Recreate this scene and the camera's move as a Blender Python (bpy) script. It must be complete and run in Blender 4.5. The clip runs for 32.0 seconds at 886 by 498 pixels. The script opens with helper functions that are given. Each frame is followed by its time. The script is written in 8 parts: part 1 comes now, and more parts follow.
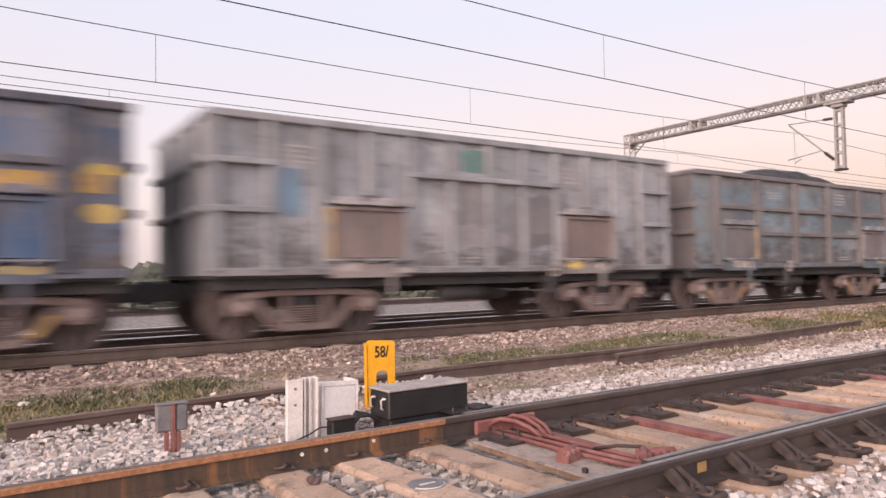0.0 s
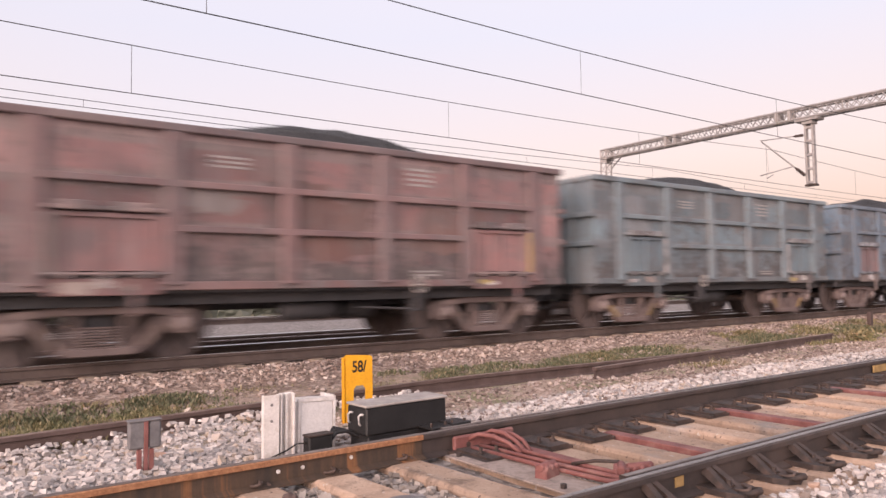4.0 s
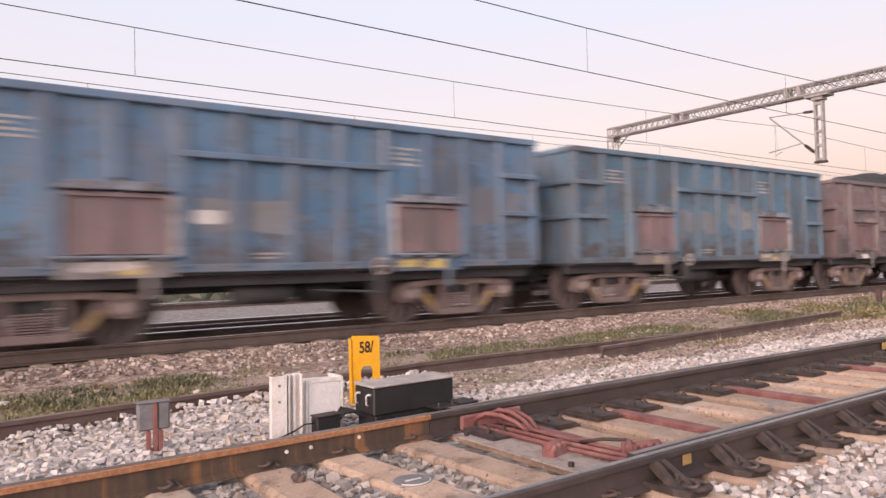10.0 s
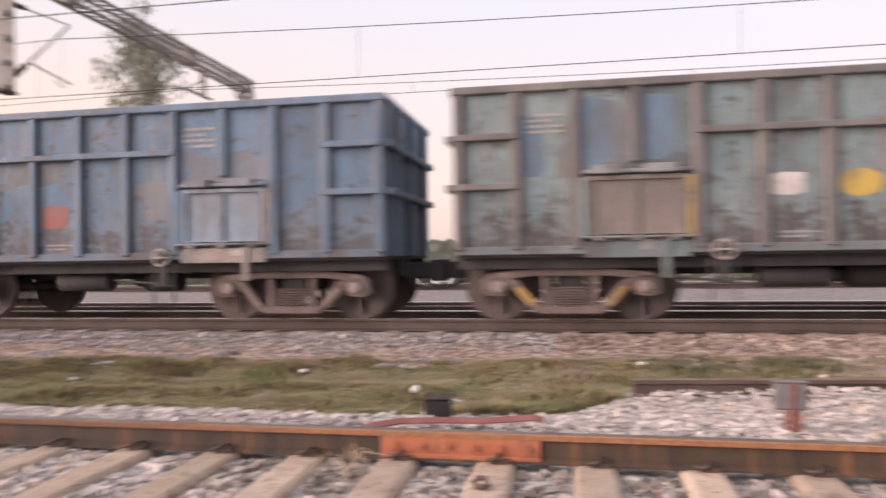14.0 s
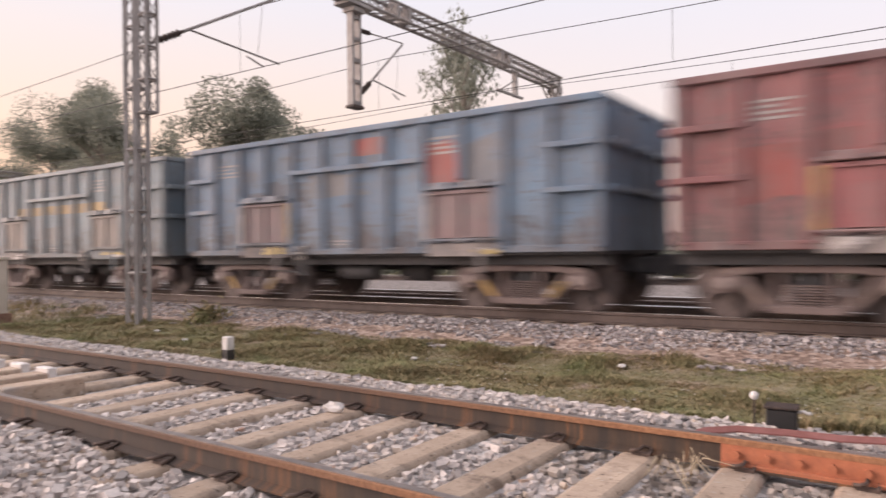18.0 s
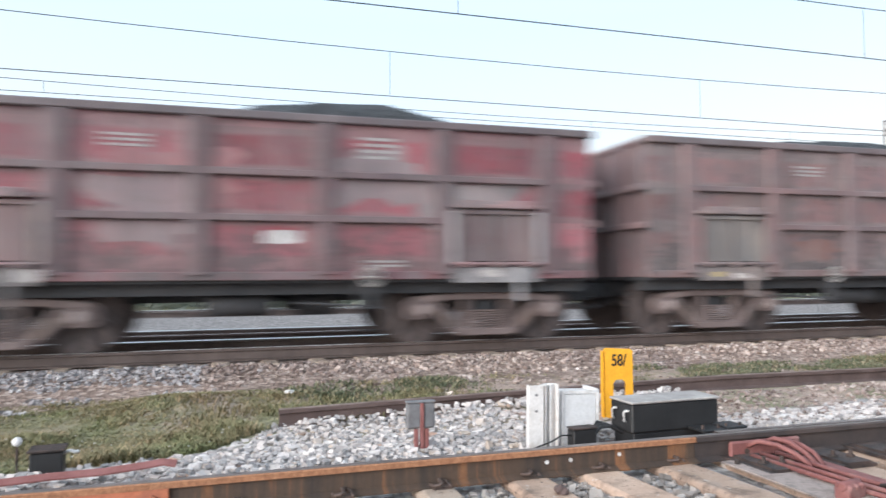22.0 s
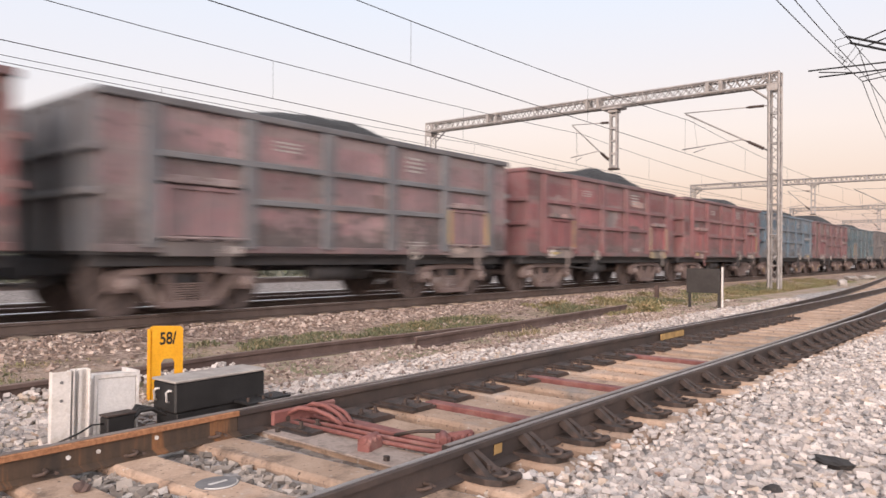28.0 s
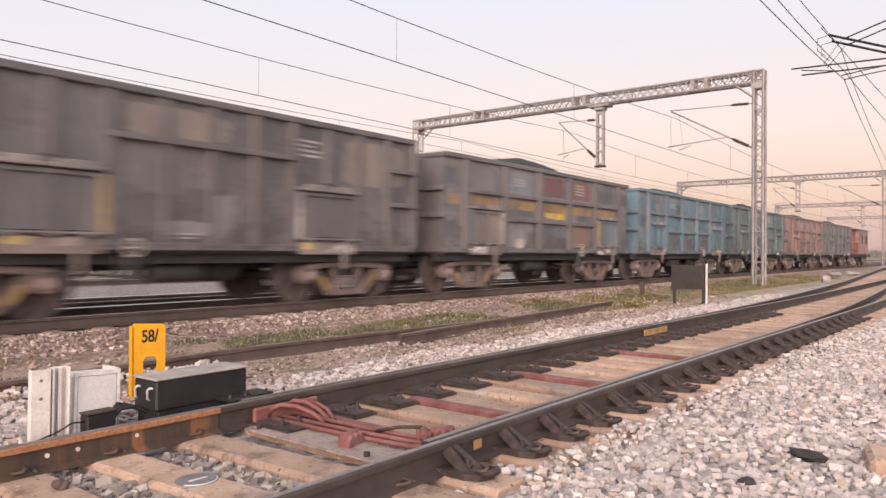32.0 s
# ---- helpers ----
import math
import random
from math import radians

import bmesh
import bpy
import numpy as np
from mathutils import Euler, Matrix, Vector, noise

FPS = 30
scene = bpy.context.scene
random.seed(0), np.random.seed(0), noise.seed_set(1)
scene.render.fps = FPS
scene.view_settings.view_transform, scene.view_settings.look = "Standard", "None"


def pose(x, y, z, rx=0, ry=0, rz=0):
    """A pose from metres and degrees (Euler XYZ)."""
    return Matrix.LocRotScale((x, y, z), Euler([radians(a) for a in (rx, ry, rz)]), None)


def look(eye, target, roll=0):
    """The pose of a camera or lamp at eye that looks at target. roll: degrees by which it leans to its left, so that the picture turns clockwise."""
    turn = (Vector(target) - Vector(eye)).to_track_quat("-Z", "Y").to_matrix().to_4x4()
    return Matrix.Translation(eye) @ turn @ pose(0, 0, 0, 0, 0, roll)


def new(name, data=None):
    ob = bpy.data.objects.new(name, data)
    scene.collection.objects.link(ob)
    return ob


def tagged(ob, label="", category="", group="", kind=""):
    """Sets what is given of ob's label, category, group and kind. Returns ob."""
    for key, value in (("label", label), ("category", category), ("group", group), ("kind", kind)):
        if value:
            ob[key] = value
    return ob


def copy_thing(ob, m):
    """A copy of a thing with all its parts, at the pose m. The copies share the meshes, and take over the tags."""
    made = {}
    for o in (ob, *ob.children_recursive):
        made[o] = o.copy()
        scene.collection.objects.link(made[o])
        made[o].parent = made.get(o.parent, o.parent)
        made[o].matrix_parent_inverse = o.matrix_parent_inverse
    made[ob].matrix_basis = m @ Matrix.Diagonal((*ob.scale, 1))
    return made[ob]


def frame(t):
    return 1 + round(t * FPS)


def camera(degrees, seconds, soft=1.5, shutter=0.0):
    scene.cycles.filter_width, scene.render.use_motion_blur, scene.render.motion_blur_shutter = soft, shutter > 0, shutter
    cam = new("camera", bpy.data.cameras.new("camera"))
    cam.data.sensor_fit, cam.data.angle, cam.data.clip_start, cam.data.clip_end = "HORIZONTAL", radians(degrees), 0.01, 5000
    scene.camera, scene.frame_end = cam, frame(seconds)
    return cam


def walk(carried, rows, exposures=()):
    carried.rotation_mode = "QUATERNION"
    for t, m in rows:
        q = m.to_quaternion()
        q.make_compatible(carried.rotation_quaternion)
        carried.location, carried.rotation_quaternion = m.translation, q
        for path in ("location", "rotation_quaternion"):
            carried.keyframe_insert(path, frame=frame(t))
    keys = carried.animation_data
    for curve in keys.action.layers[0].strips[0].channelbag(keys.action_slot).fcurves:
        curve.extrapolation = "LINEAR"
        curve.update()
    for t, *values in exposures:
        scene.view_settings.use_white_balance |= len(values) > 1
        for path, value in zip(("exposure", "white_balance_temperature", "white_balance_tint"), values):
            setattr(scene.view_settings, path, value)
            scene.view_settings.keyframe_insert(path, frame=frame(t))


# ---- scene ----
cam = camera(64.74, 32.0, soft=1.5, shutter=0.5)
METRES, EYE, TILT, LEAN, TURN = 1.478, 1.25, -0.047, 0.083, -34.468
ROWS = [
    (0.0, 0.0, 0.0, 0.0, 0.03, 2.1, 0.9),
    (0.5, -0.0042, 0.0044, -0.0026, 0.55, 1.97, 0.92),
    (1.0, -0.0082, -0.0, 0.0004, 0.34, 2.08, 1.01),
    (1.5, -0.0057, 0.0015, -0.0021, -0.33, 2.1, 1.08),
    (2.0, 0.0013, 0.0044, 0.0009, -1.26, 2.31, 1.18),
    (2.5, 0.0051, 0.0046, 0.0011, -1.8, 2.78, 1.18),
    (3.0, 0.0006, 0.0032, 0.0089, -1.92, 3.19, 0.93),
    (3.5, -0.0056, 0.0011, 0.0093, -1.75, 3.21, 0.74),
    (5.5, 0.0025, 0.0104, 0.0073, -2.14, 2.79, 1.3),
    (6.0, 0.0011, 0.0095, 0.0073, -2.07, 2.81, 1.23),
    (6.5, -0.0033, 0.0081, 0.0079, -2.2, 2.63, 1.21),
    (7.0, -0.0003, 0.0066, 0.0064, -2.37, 2.46, 1.32),
    (7.5, 0.001, 0.008, 0.0068, -2.52, 2.42, 1.44),
    (8.0, 0.002, 0.0102, 0.007, -2.37, 2.38, 1.55),
    (8.5, 0.0039, 0.0139, 0.008, -2.24, 2.1, 1.6),
    (9.0, 0.0041, 0.0196, 0.0043, -2.09, 1.73, 1.55),
    (9.5, 0.0034, 0.022, 0.0041, -1.88, 1.51, 1.46),
    (10.0, 0.0003, 0.021, 0.0037, -1.23, 1.58, 1.31),
    (10.5, -0.0099, 0.013, 0.0046, 1.0, 1.8, 1.17),
    (11.0, -0.0334, -0.0022, 0.004, 4.62, 1.91, 1.17),
    (11.5, -0.0522, -0.0079, 0.0058, 7.19, 1.7, 1.42),
    (12.0, -0.0429, 0.0013, 0.0023, 9.05, 1.05, 1.73),
    (12.5, -0.0454, 0.0067, 0.0021, 12.41, 0.61, 1.69),
    (13.0, -0.0813, -0.0041, 0.0033, 18.35, 0.68, 1.18),
    (13.5, -0.1035, -0.0164, 0.0088, 29.16, 0.84, 0.77),
    (14.0, -0.1604, -0.084, 0.0144, 44.76, 0.53, 0.75),
    (14.5, -0.1991, -0.1717, 0.0265, 62.08, 0.05, 1.09),
    (15.0, -0.231, -0.2081, 0.0311, 76.13, -0.24, 1.58),
    (15.5, -0.2406, -0.2208, 0.0346, 83.53, 0.08, 1.53),
    (17.5, -0.2378, -0.1994, 0.0315, 75.68, 0.25, 0.3),
    (18.0, -0.2353, -0.1776, 0.0279, 69.24, 0.18, 0.62),
    (18.5, -0.2261, -0.1557, 0.0265, 62.87, 0.4, 0.75),
    (19.0, -0.2284, -0.1435, 0.0231, 55.49, 0.64, 0.73),
    (19.5, -0.2179, -0.1173, 0.0168, 47.27, 0.5, 0.71),
    (20.0, -0.2012, -0.0806, 0.0117, 39.06, 0.05, 0.75),
    (20.5, -0.18, -0.0377, 0.0056, 31.56, -0.05, 0.74),
    (21.0, -0.1556, -0.0078, 0.0144, 26.09, 0.65, 0.56),
    (21.5, -0.1471, 0.0107, 0.027, 21.41, 1.79, 0.33),
    (22.0, -0.1392, 0.0199, 0.0278, 17.42, 2.36, 0.27),
    (22.5, -0.1233, 0.0281, 0.026, 12.95, 2.33, 0.51),
    (23.0, -0.1086, 0.0404, 0.0257, 9.12, 2.14, 0.65),
    (23.5, -0.0962, 0.0456, 0.0236, 6.2, 2.21, 0.56),
    (24.0, -0.079, 0.0511, 0.0237, 3.8, 2.23, 0.34),
    (24.5, -0.0685, 0.0633, 0.0181, 0.93, 1.92, 0.15),
    (25.0, -0.0614, 0.0795, 0.0163, -2.46, 1.73, -0.02),
    (25.5, -0.0605, 0.0939, 0.0139, -5.94, 1.83, -0.19),
    (26.0, -0.0567, 0.1113, 0.0125, -9.04, 1.83, -0.37),
    (26.5, -0.0577, 0.1173, 0.0102, -11.36, 1.47, -0.53),
    (28.5, -0.0032, 0.1100, 0.0079, -17.19, 0.49, -0.45),
    (29.0, 0.0043, 0.1016, 0.0088, -17.59, 0.49, -0.42),
    (29.5, 0.0081, 0.0938, 0.0107, -18.05, 0.49, -0.49),
    (30.0, 0.0125, 0.0870, 0.0098, -18.44, 0.42, -0.55),
    (30.5, 0.0115, 0.0885, 0.0079, -18.84, 0.19, -0.6),
    (31.0, 0.0079, 0.0922, 0.0075, -18.68, 0.02, -0.62),
    (31.5, 0.0061, 0.0904, 0.0093, -18.15, 0.02, -0.57),
    (32.0, 0.0127, 0.0875, 0.0067, -17.3, 0.37, -0.4),
]
# the clip's drifting white balance: seconds, stops, kelvin, tint
TINTS = [(0.0, 0.46, 6700, 25), (2.0, 0.45, 6650, 23), (3.0, 0.46, 6750, 26), (3.5, 0.46, 6850, 28), (5.5, 0.45, 6600, 21), (7.0, 0.45, 6650, 22), (8.0, 0.45, 6750, 26), (9.0, 0.45, 6720, 23), (10.0, 0.46, 6680, 24), (11.0, 0.5, 6680, 24), (12.0, 0.54, 6850, 28), (13.0, 0.56, 6900, 26), (14.0, 0.58, 6850, 25), (14.5, 0.68, 6200, 9), (15.0, 0.72, 5980, 7), (15.5, 0.64, 6450, 12), (17.5, 0.54, 6800, 23), (18.3, 0.55, 6750, 22), (19.0, 0.69, 5950, 9), (20.0, 0.74, 5680, 5), (21.0, 0.78, 5630, 4), (22.0, 0.78, 5480, 3), (22.5, 0.69, 6200, 12), (23.0, 0.62, 6600, 21), (23.5, 0.65, 6400, 16), (24.0, 0.7, 5920, 8), (25.0, 0.71, 5950, 9), (26.5, 0.64, 6200, 12), (28.5, 0.46, 6600, 17), (30.0, 0.45, 6650, 19), (31.0, 0.44, 6850, 25), (32.0, 0.45, 6800, 22)]
walk(cam, [(t, pose(0, 0, EYE, TILT, LEAN, TURN) @ pose(METRES * x, METRES * y, METRES * z, 90 + pitch, roll, yaw)) for t, x, y, z, yaw, pitch, roll in ROWS],
     exposures=TINTS)

# ---- world, sun, exposure ----
world = bpy.data.worlds.new("sky")
scene.world = world
world.use_nodes = True
wn = world.node_tree
sky = wn.nodes.new("ShaderNodeTexSky")
sky.sky_type = 'NISHITA'
sky.sun_disc = False
sky.sun_elevation = radians(3.0)
sky.sun_rotation = radians(-118.0)
sky.air_density, sky.dust_density, sky.ozone_density = 1.0, 3.0, 1.0
back = wn.nodes["Background"]
wn.links.new(sky.outputs[0], back.inputs[0])
back.inputs[1].default_value = 0.05
haze = wn.nodes.new("ShaderNodeBackground")          # thin dusk haze: pink-beige at the horizon, pale lilac overhead
up = wn.nodes.new("ShaderNodeSeparateXYZ")
wn.links.new(wn.nodes.new("ShaderNodeTexCoord").outputs["Generated"], up.inputs[0])
tone = wn.nodes.new("ShaderNodeValToRGB")
for e, (at, c) in zip((tone.color_ramp.elements[0], tone.color_ramp.elements[1], tone.color_ramp.elements.new(0.07), tone.color_ramp.elements.new(0.17), tone.color_ramp.elements.new(0.34)),
                      ((0.0, (0.66, 0.5, 0.46, 1)), (1.0, (0.65, 0.79, 0.99, 1)), (0.07, (0.85, 0.66, 0.555, 1)), (0.17, (0.92, 0.81, 0.75, 1)), (0.34, (0.79, 0.855, 0.935, 1)))):
    e.position, e.color = at, c
wn.links.new(up.outputs[2], tone.inputs[0])
pale = wn.nodes.new("ShaderNodeValToRGB")          # across the tracks, away from the glow
for e, (at, c) in zip((pale.color_ramp.elements[0], pale.color_ramp.elements[1], pale.color_ramp.elements.new(0.1), pale.color_ramp.elements.new(0.34)),
                      ((0.0, (0.82, 0.75, 0.725, 1)), (1.0, (0.65, 0.79, 0.99, 1)), (0.1, (0.9, 0.84, 0.82, 1)), (0.34, (0.79, 0.855, 0.935, 1)))):
    e.position, e.color = at, c
wn.links.new(up.outputs[2], pale.inputs[0])
along = wn.nodes.new("ShaderNodeMath")
along.operation = 'ABSOLUTE'
wn.links.new(up.outputs[0], along.inputs[0])
reach = wn.nodes.new("ShaderNodeMapRange")
reach.inputs[1].default_value, reach.inputs[2].default_value = 0.25, 0.85
wn.links.new(along.outputs[0], reach.inputs[0])
horizon = wn.nodes.new("ShaderNodeMix")
horizon.data_type = 'RGBA'
wn.links.new(reach.outputs[0], horizon.inputs[0])
wn.links.new(pale.outputs[0], horizon.inputs[6])
wn.links.new(tone.outputs[0], horizon.inputs[7])
glow = wn.nodes.new("ShaderNodeMapRange")          # the sunset side
glow.inputs[1].default_value, glow.inputs[2].default_value, glow.inputs[3].default_value, glow.inputs[4].default_value = 0.25, -0.95, 0.0, 1.0
wn.links.new(up.outputs[0], glow.inputs[0])
low = wn.nodes.new("ShaderNodeMapRange")
low.inputs[1].default_value, low.inputs[2].default_value, low.inputs[3].default_value, low.inputs[4].default_value = 0.45, 0.03, 0.0, 1.0
wn.links.new(up.outputs[2], low.inputs[0])
amount = wn.nodes.new("ShaderNodeMath")
amount.operation = 'MULTIPLY'
wn.links.new(glow.outputs[0], amount.inputs[0])
wn.links.new(low.outputs[0], amount.inputs[1])
warm = wn.nodes.new("ShaderNodeMix")
warm.data_type, warm.blend_type = 'RGBA', 'MULTIPLY'
warm.inputs[7].default_value = (1.08, 0.93, 0.74, 1)
wn.links.new(amount.outputs[0], warm.inputs[0])
wn.links.new(horizon.outputs[2], warm.inputs[6])
wn.links.new(warm.outputs[2], haze.inputs[0])
haze.inputs[1].default_value = 0.67
both = wn.nodes.new("ShaderNodeAddShader")
wn.links.new(back.outputs[0], both.inputs[0])
wn.links.new(haze.outputs[0], both.inputs[1])
wn.links.new(both.outputs[0], wn.nodes["World Output"].inputs[0])
sun_data = bpy.data.lights.new("sun", 'SUN')
sun_data.energy, sun_data.angle, sun_data.color = 4.2, radians(55), (1.0, 0.87, 0.77)
sun = new("sun", sun_data)
sun.matrix_world = look((-53, -28, 12), (0, 0, 0))
scene.view_settings.exposure = 0.4

# ---- small mesh helpers ----
YT, ZT = 11.14, 0.333          # main line: centre and rail top
YN, ZN = 3.48, 0.175           # near line: centre at x = 0 and rail top
RAIL_H = 0.172


def table_at(v, table):
    for (a, za), (b, zb) in zip(table, table[1:]):
        if v <= b:
            return za + (zb - za) * max(0.0, (v - a) / (b - a))
    return table[-1][1]


BEND = [(-150, 6.2), (-90, 3.4), (-60, 2.05), (-40, 1.15), (-30, 0.7), (-24, 0.43), (-18, 0.2), (-12, 0.06), (-6, 0.0), (0, 0.0), (3, 0.015), (6, 0.055), (9, 0.125), (12, 0.21), (15, 0.3), (18, 0.37), (22, 0.42), (28, 0.45), (150, 0.45)]
LEAVE = [(3.2, 0.075), (9, 0.078), (12, 0.11), (16, 0.22), (20, 0.4), (26, 0.68), (33, 1.05), (42, 1.65), (52, 2.35), (66, 3.3), (80, 4.15), (95, 5.0), (110, 5.7), (150, 7.2)]


def near_y(x):
    """Centre of the near line: straight by the camera, bending towards it on both sides."""
    return YN - table_at(x, BEND)


def leave_y(x):
    """How far the turnout's diverging line has moved off the near line."""
    return table_at(x, LEAVE)


def main_bend(x):
    """The main lines run straight past the camera and curve gently towards it beyond the portal."""
    return -1.2e-4 * max(0.0, x) ** 2 if x < 120 else -1.728 - 0.0288 * (x - 120)


def box(bm, x0, x1, y0, y1, z0, z1, m=None):
    vs = [bm.verts.new(v) for v in ((x0, y0, z0), (x1, y0, z0), (x1, y1, z0), (x0, y1, z0), (x0, y0, z1), (x1, y0, z1), (x1, y1, z1), (x0, y1, z1))]
    if m is not None:
        for v in vs:
            v.co = m @ v.co
    for f in ((3, 2, 1, 0), (4, 5, 6, 7), (0, 1, 5, 4), (1, 2, 6, 5), (2, 3, 7, 6), (3, 0, 4, 7)):
        bm.faces.new([vs[i] for i in f])


def tube(bm, a, b, r0, r1=None, n=8, caps=True):
    """A round bar from a to b."""
    a, b = Vector(a), Vector(b)
    r1 = r0 if r1 is None else r1
    q = (b - a).to_track_quat("Z", "Y").to_matrix()
    rings = []
    for p, r in ((a, r0), (b, r1)):
        rings.append([bm.verts.new(p + q @ Vector((r * math.cos(2 * math.pi * i / n), r * math.sin(2 * math.pi * i / n), 0))) for i in range(n)])
    for i in range(n):
        f = bm.faces.new((rings[0][i], rings[0][(i + 1) % n], rings[1][(i + 1) % n], rings[1][i]))
        f.smooth = n > 6
    if caps:
        bm.faces.new(rings[0][::-1])
        bm.faces.new(rings[1])


def path_tube(bm, pts, r, n=6):
    pts = [Vector(p) for p in pts]
    rings = []
    for i, p in enumerate(pts):
        d = pts[min(i + 1, len(pts) - 1)] - pts[max(i - 1, 0)]
        q = d.to_track_quat("Z", "Y").to_matrix()
        rings.append([bm.verts.new(p + q @ Vector((r * math.cos(2 * math.pi * k / n), r * math.sin(2 * math.pi * k / n), 0))) for k in range(n)])
    for i in range(len(rings) - 1):
        for k in range(n):
            f = bm.faces.new((rings[i][k], rings[i][(k + 1) % n], rings[i + 1][(k + 1) % n], rings[i + 1][k]))
            f.smooth = True
    bm.faces.new(rings[0][::-1])
    bm.faces.new(rings[-1])


def sweep(bm, profile, pts):
    """Sweep a closed (across, up) profile along points of (x, y, z); across is to the left of the way."""
    rings = []
    for i, p in enumerate(pts):
        a, b = Vector(pts[max(i - 1, 0)]), Vector(pts[min(i + 1, len(pts) - 1)])
        d = (b - a).normalized()
        side = Vector((-d.y, d.x, 0)).normalized()
        rings.append([bm.verts.new(Vector(p) + side * u + Vector((0, 0, w))) for u, w in profile])
    n = len(profile)
    for i in range(len(rings) - 1):
        for k in range(n):
            bm.faces.new((rings[i][k], rings[i][(k + 1) % n], rings[i + 1][(k + 1) % n], rings[i + 1][k]))
    bm.faces.new(rings[0])
    bm.faces.new(rings[-1][::-1])


def prism(bm, outline, y0, y1):
    """An outline in x, z pushed from y0 to y1."""
    a = [bm.verts.new((x, y0, z)) for x, z in outline]
    b = [bm.verts.new((x, y1, z)) for x, z in outline]
    n = len(a)
    bm.faces.new(a)
    bm.faces.new(b[::-1])
    for i in range(n):
        bm.faces.new((a[(i + 1) % n], a[i], b[i], b[(i + 1) % n]))


def mesh_of(name, bm, material, bevel=0.0):
    bmesh.ops.recalc_face_normals(bm, faces=bm.faces)
    if bevel:
        bmesh.ops.bevel(bm, geom=[e for e in bm.edges if len(e.link_faces) == 2 and e.calc_face_angle(0) > 0.6], offset=bevel, segments=1, affect='EDGES', clamp_overlap=True)
    me = bpy.data.meshes.new(name)
    bm.to_mesh(me)
    bm.free()
    if material is not None:
        me.materials.append(material)
    return me


def part(name, bm, material, parent=None, label="", bevel=0.0):
    ob = new(name, mesh_of(name, bm, material, bevel) if isinstance(bm, bmesh.types.BMesh) else bm)
    if parent is not None:
        ob.parent = parent
    if label:
        tagged(ob, label)
    return ob


def raw_mesh(name, verts, faces, material, smooth=False):
    me = bpy.data.meshes.new(name)
    me.from_pydata(verts, [], faces)
    me.materials.append(material)
    if smooth:
        me.polygons.foreach_set("use_smooth", [True] * len(me.polygons))
    return me


# ---- materials ----
def nodes_of(name):
    m = bpy.data.materials.new(name)
    m.use_nodes = True
    t = m.node_tree
    return m, t, t.nodes["Principled BSDF"]


def add(t, kind, **at):
    n = t.nodes.new(kind)
    for k, v in at.items():
        if k in n.inputs:
            n.inputs[k].default_value = v
    return n


def coords(t, what="Object"):
    return t.nodes.new("ShaderNodeTexCoord").outputs[what]


def noise_of(t, co, scale, detail=4.0, rough=0.6, stretch=None):
    if stretch:
        mp = t.nodes.new("ShaderNodeMapping")
        mp.inputs["Scale"].default_value = stretch
        t.links.new(co, mp.inputs[0])
        co = mp.outputs[0]
    n = t.nodes.new("ShaderNodeTexNoise")
    n.inputs["Scale"].default_value, n.inputs["Detail"].default_value, n.inputs["Roughness"].default_value = scale, detail, rough
    t.links.new(co, n.inputs["Vector"])
    return n.outputs["Fac"]


def ramp(t, fac, stops):
    r = t.nodes.new("ShaderNodeValToRGB")
    while len(r.color_ramp.elements) < len(stops):
        r.color_ramp.elements.new(0.5)
    for e, (p, c) in zip(r.color_ramp.elements, stops):
        e.position = p
        e.color = (*c, 1) if isinstance(c, tuple) else (c, c, c, 1)
    t.links.new(fac, r.inputs[0])
    return r.outputs[0]


def mix(t, fac, a, b, blend='MIX'):
    n = t.nodes.new("ShaderNodeMix")
    n.data_type, n.blend_type = 'RGBA', blend
    for sock, v in ((n.inputs["Factor"], fac), (n.inputs["A"], a), (n.inputs["B"], b)):
        pass
    f, a_in, b_in = n.inputs[0], n.inputs[6], n.inputs[7]
    for sock, v in ((f, fac), (a_in, a), (b_in, b)):
        if isinstance(v, bpy.types.NodeSocket):
            t.links.new(v, sock)
        elif isinstance(v, tuple):
            sock.default_value = (*v, 1)
        else:
            sock.default_value = v
    return n.outputs[2]


def bump(t, bsdf, height, strength=0.3, distance=0.02):
    b = t.nodes.new("ShaderNodeBump")
    b.inputs["Strength"].default_value, b.inputs["Distance"].default_value = strength, distance
    t.links.new(height, b.inputs["Height"])
    t.links.new(b.outputs[0], bsdf.inputs["Normal"])


def plain(name, c1, c2, scale=6.0, rough=0.7, metal=0.0, grain=60.0, bumps=0.25, dist=0.01, c3=None, stretch=None, vary=0.0):
    """A surface of two or three tones in blotches, with a fine grain."""
    m, t, b = nodes_of(name)
    co = coords(t)
    big = noise_of(t, co, scale, 5, 0.65, stretch)
    fine = noise_of(t, co, grain, 3, 0.7)
    stops = [(0.35, c1), (0.65, c2)] if c3 is None else [(0.3, c1), (0.52, c2), (0.7, c3)]
    col = ramp(t, big, stops)
    col = mix(t, 0.35, col, mix(t, 1.0, col, ramp(t, fine, [(0.3, 0.45), (0.7, 1.0)]), 'MULTIPLY'))
    if vary:
        rnd = t.nodes.new("ShaderNodeObjectInfo").outputs["Random"]
        col = mix(t, 1.0, col, ramp(t, rnd, [(0.0, 1.0 - vary), (1.0, 1.0)]), 'MULTIPLY')
    t.links.new(col, b.inputs["Base Color"])
    t.links.new(ramp(t, fine, [(0.2, max(0.05, rough - 0.12)), (0.8, min(1.0, rough + 0.12))]), b.inputs["Roughness"])
    b.inputs["Metallic"].default_value = metal
    bump(t, b, fine, bumps, dist)
    return m


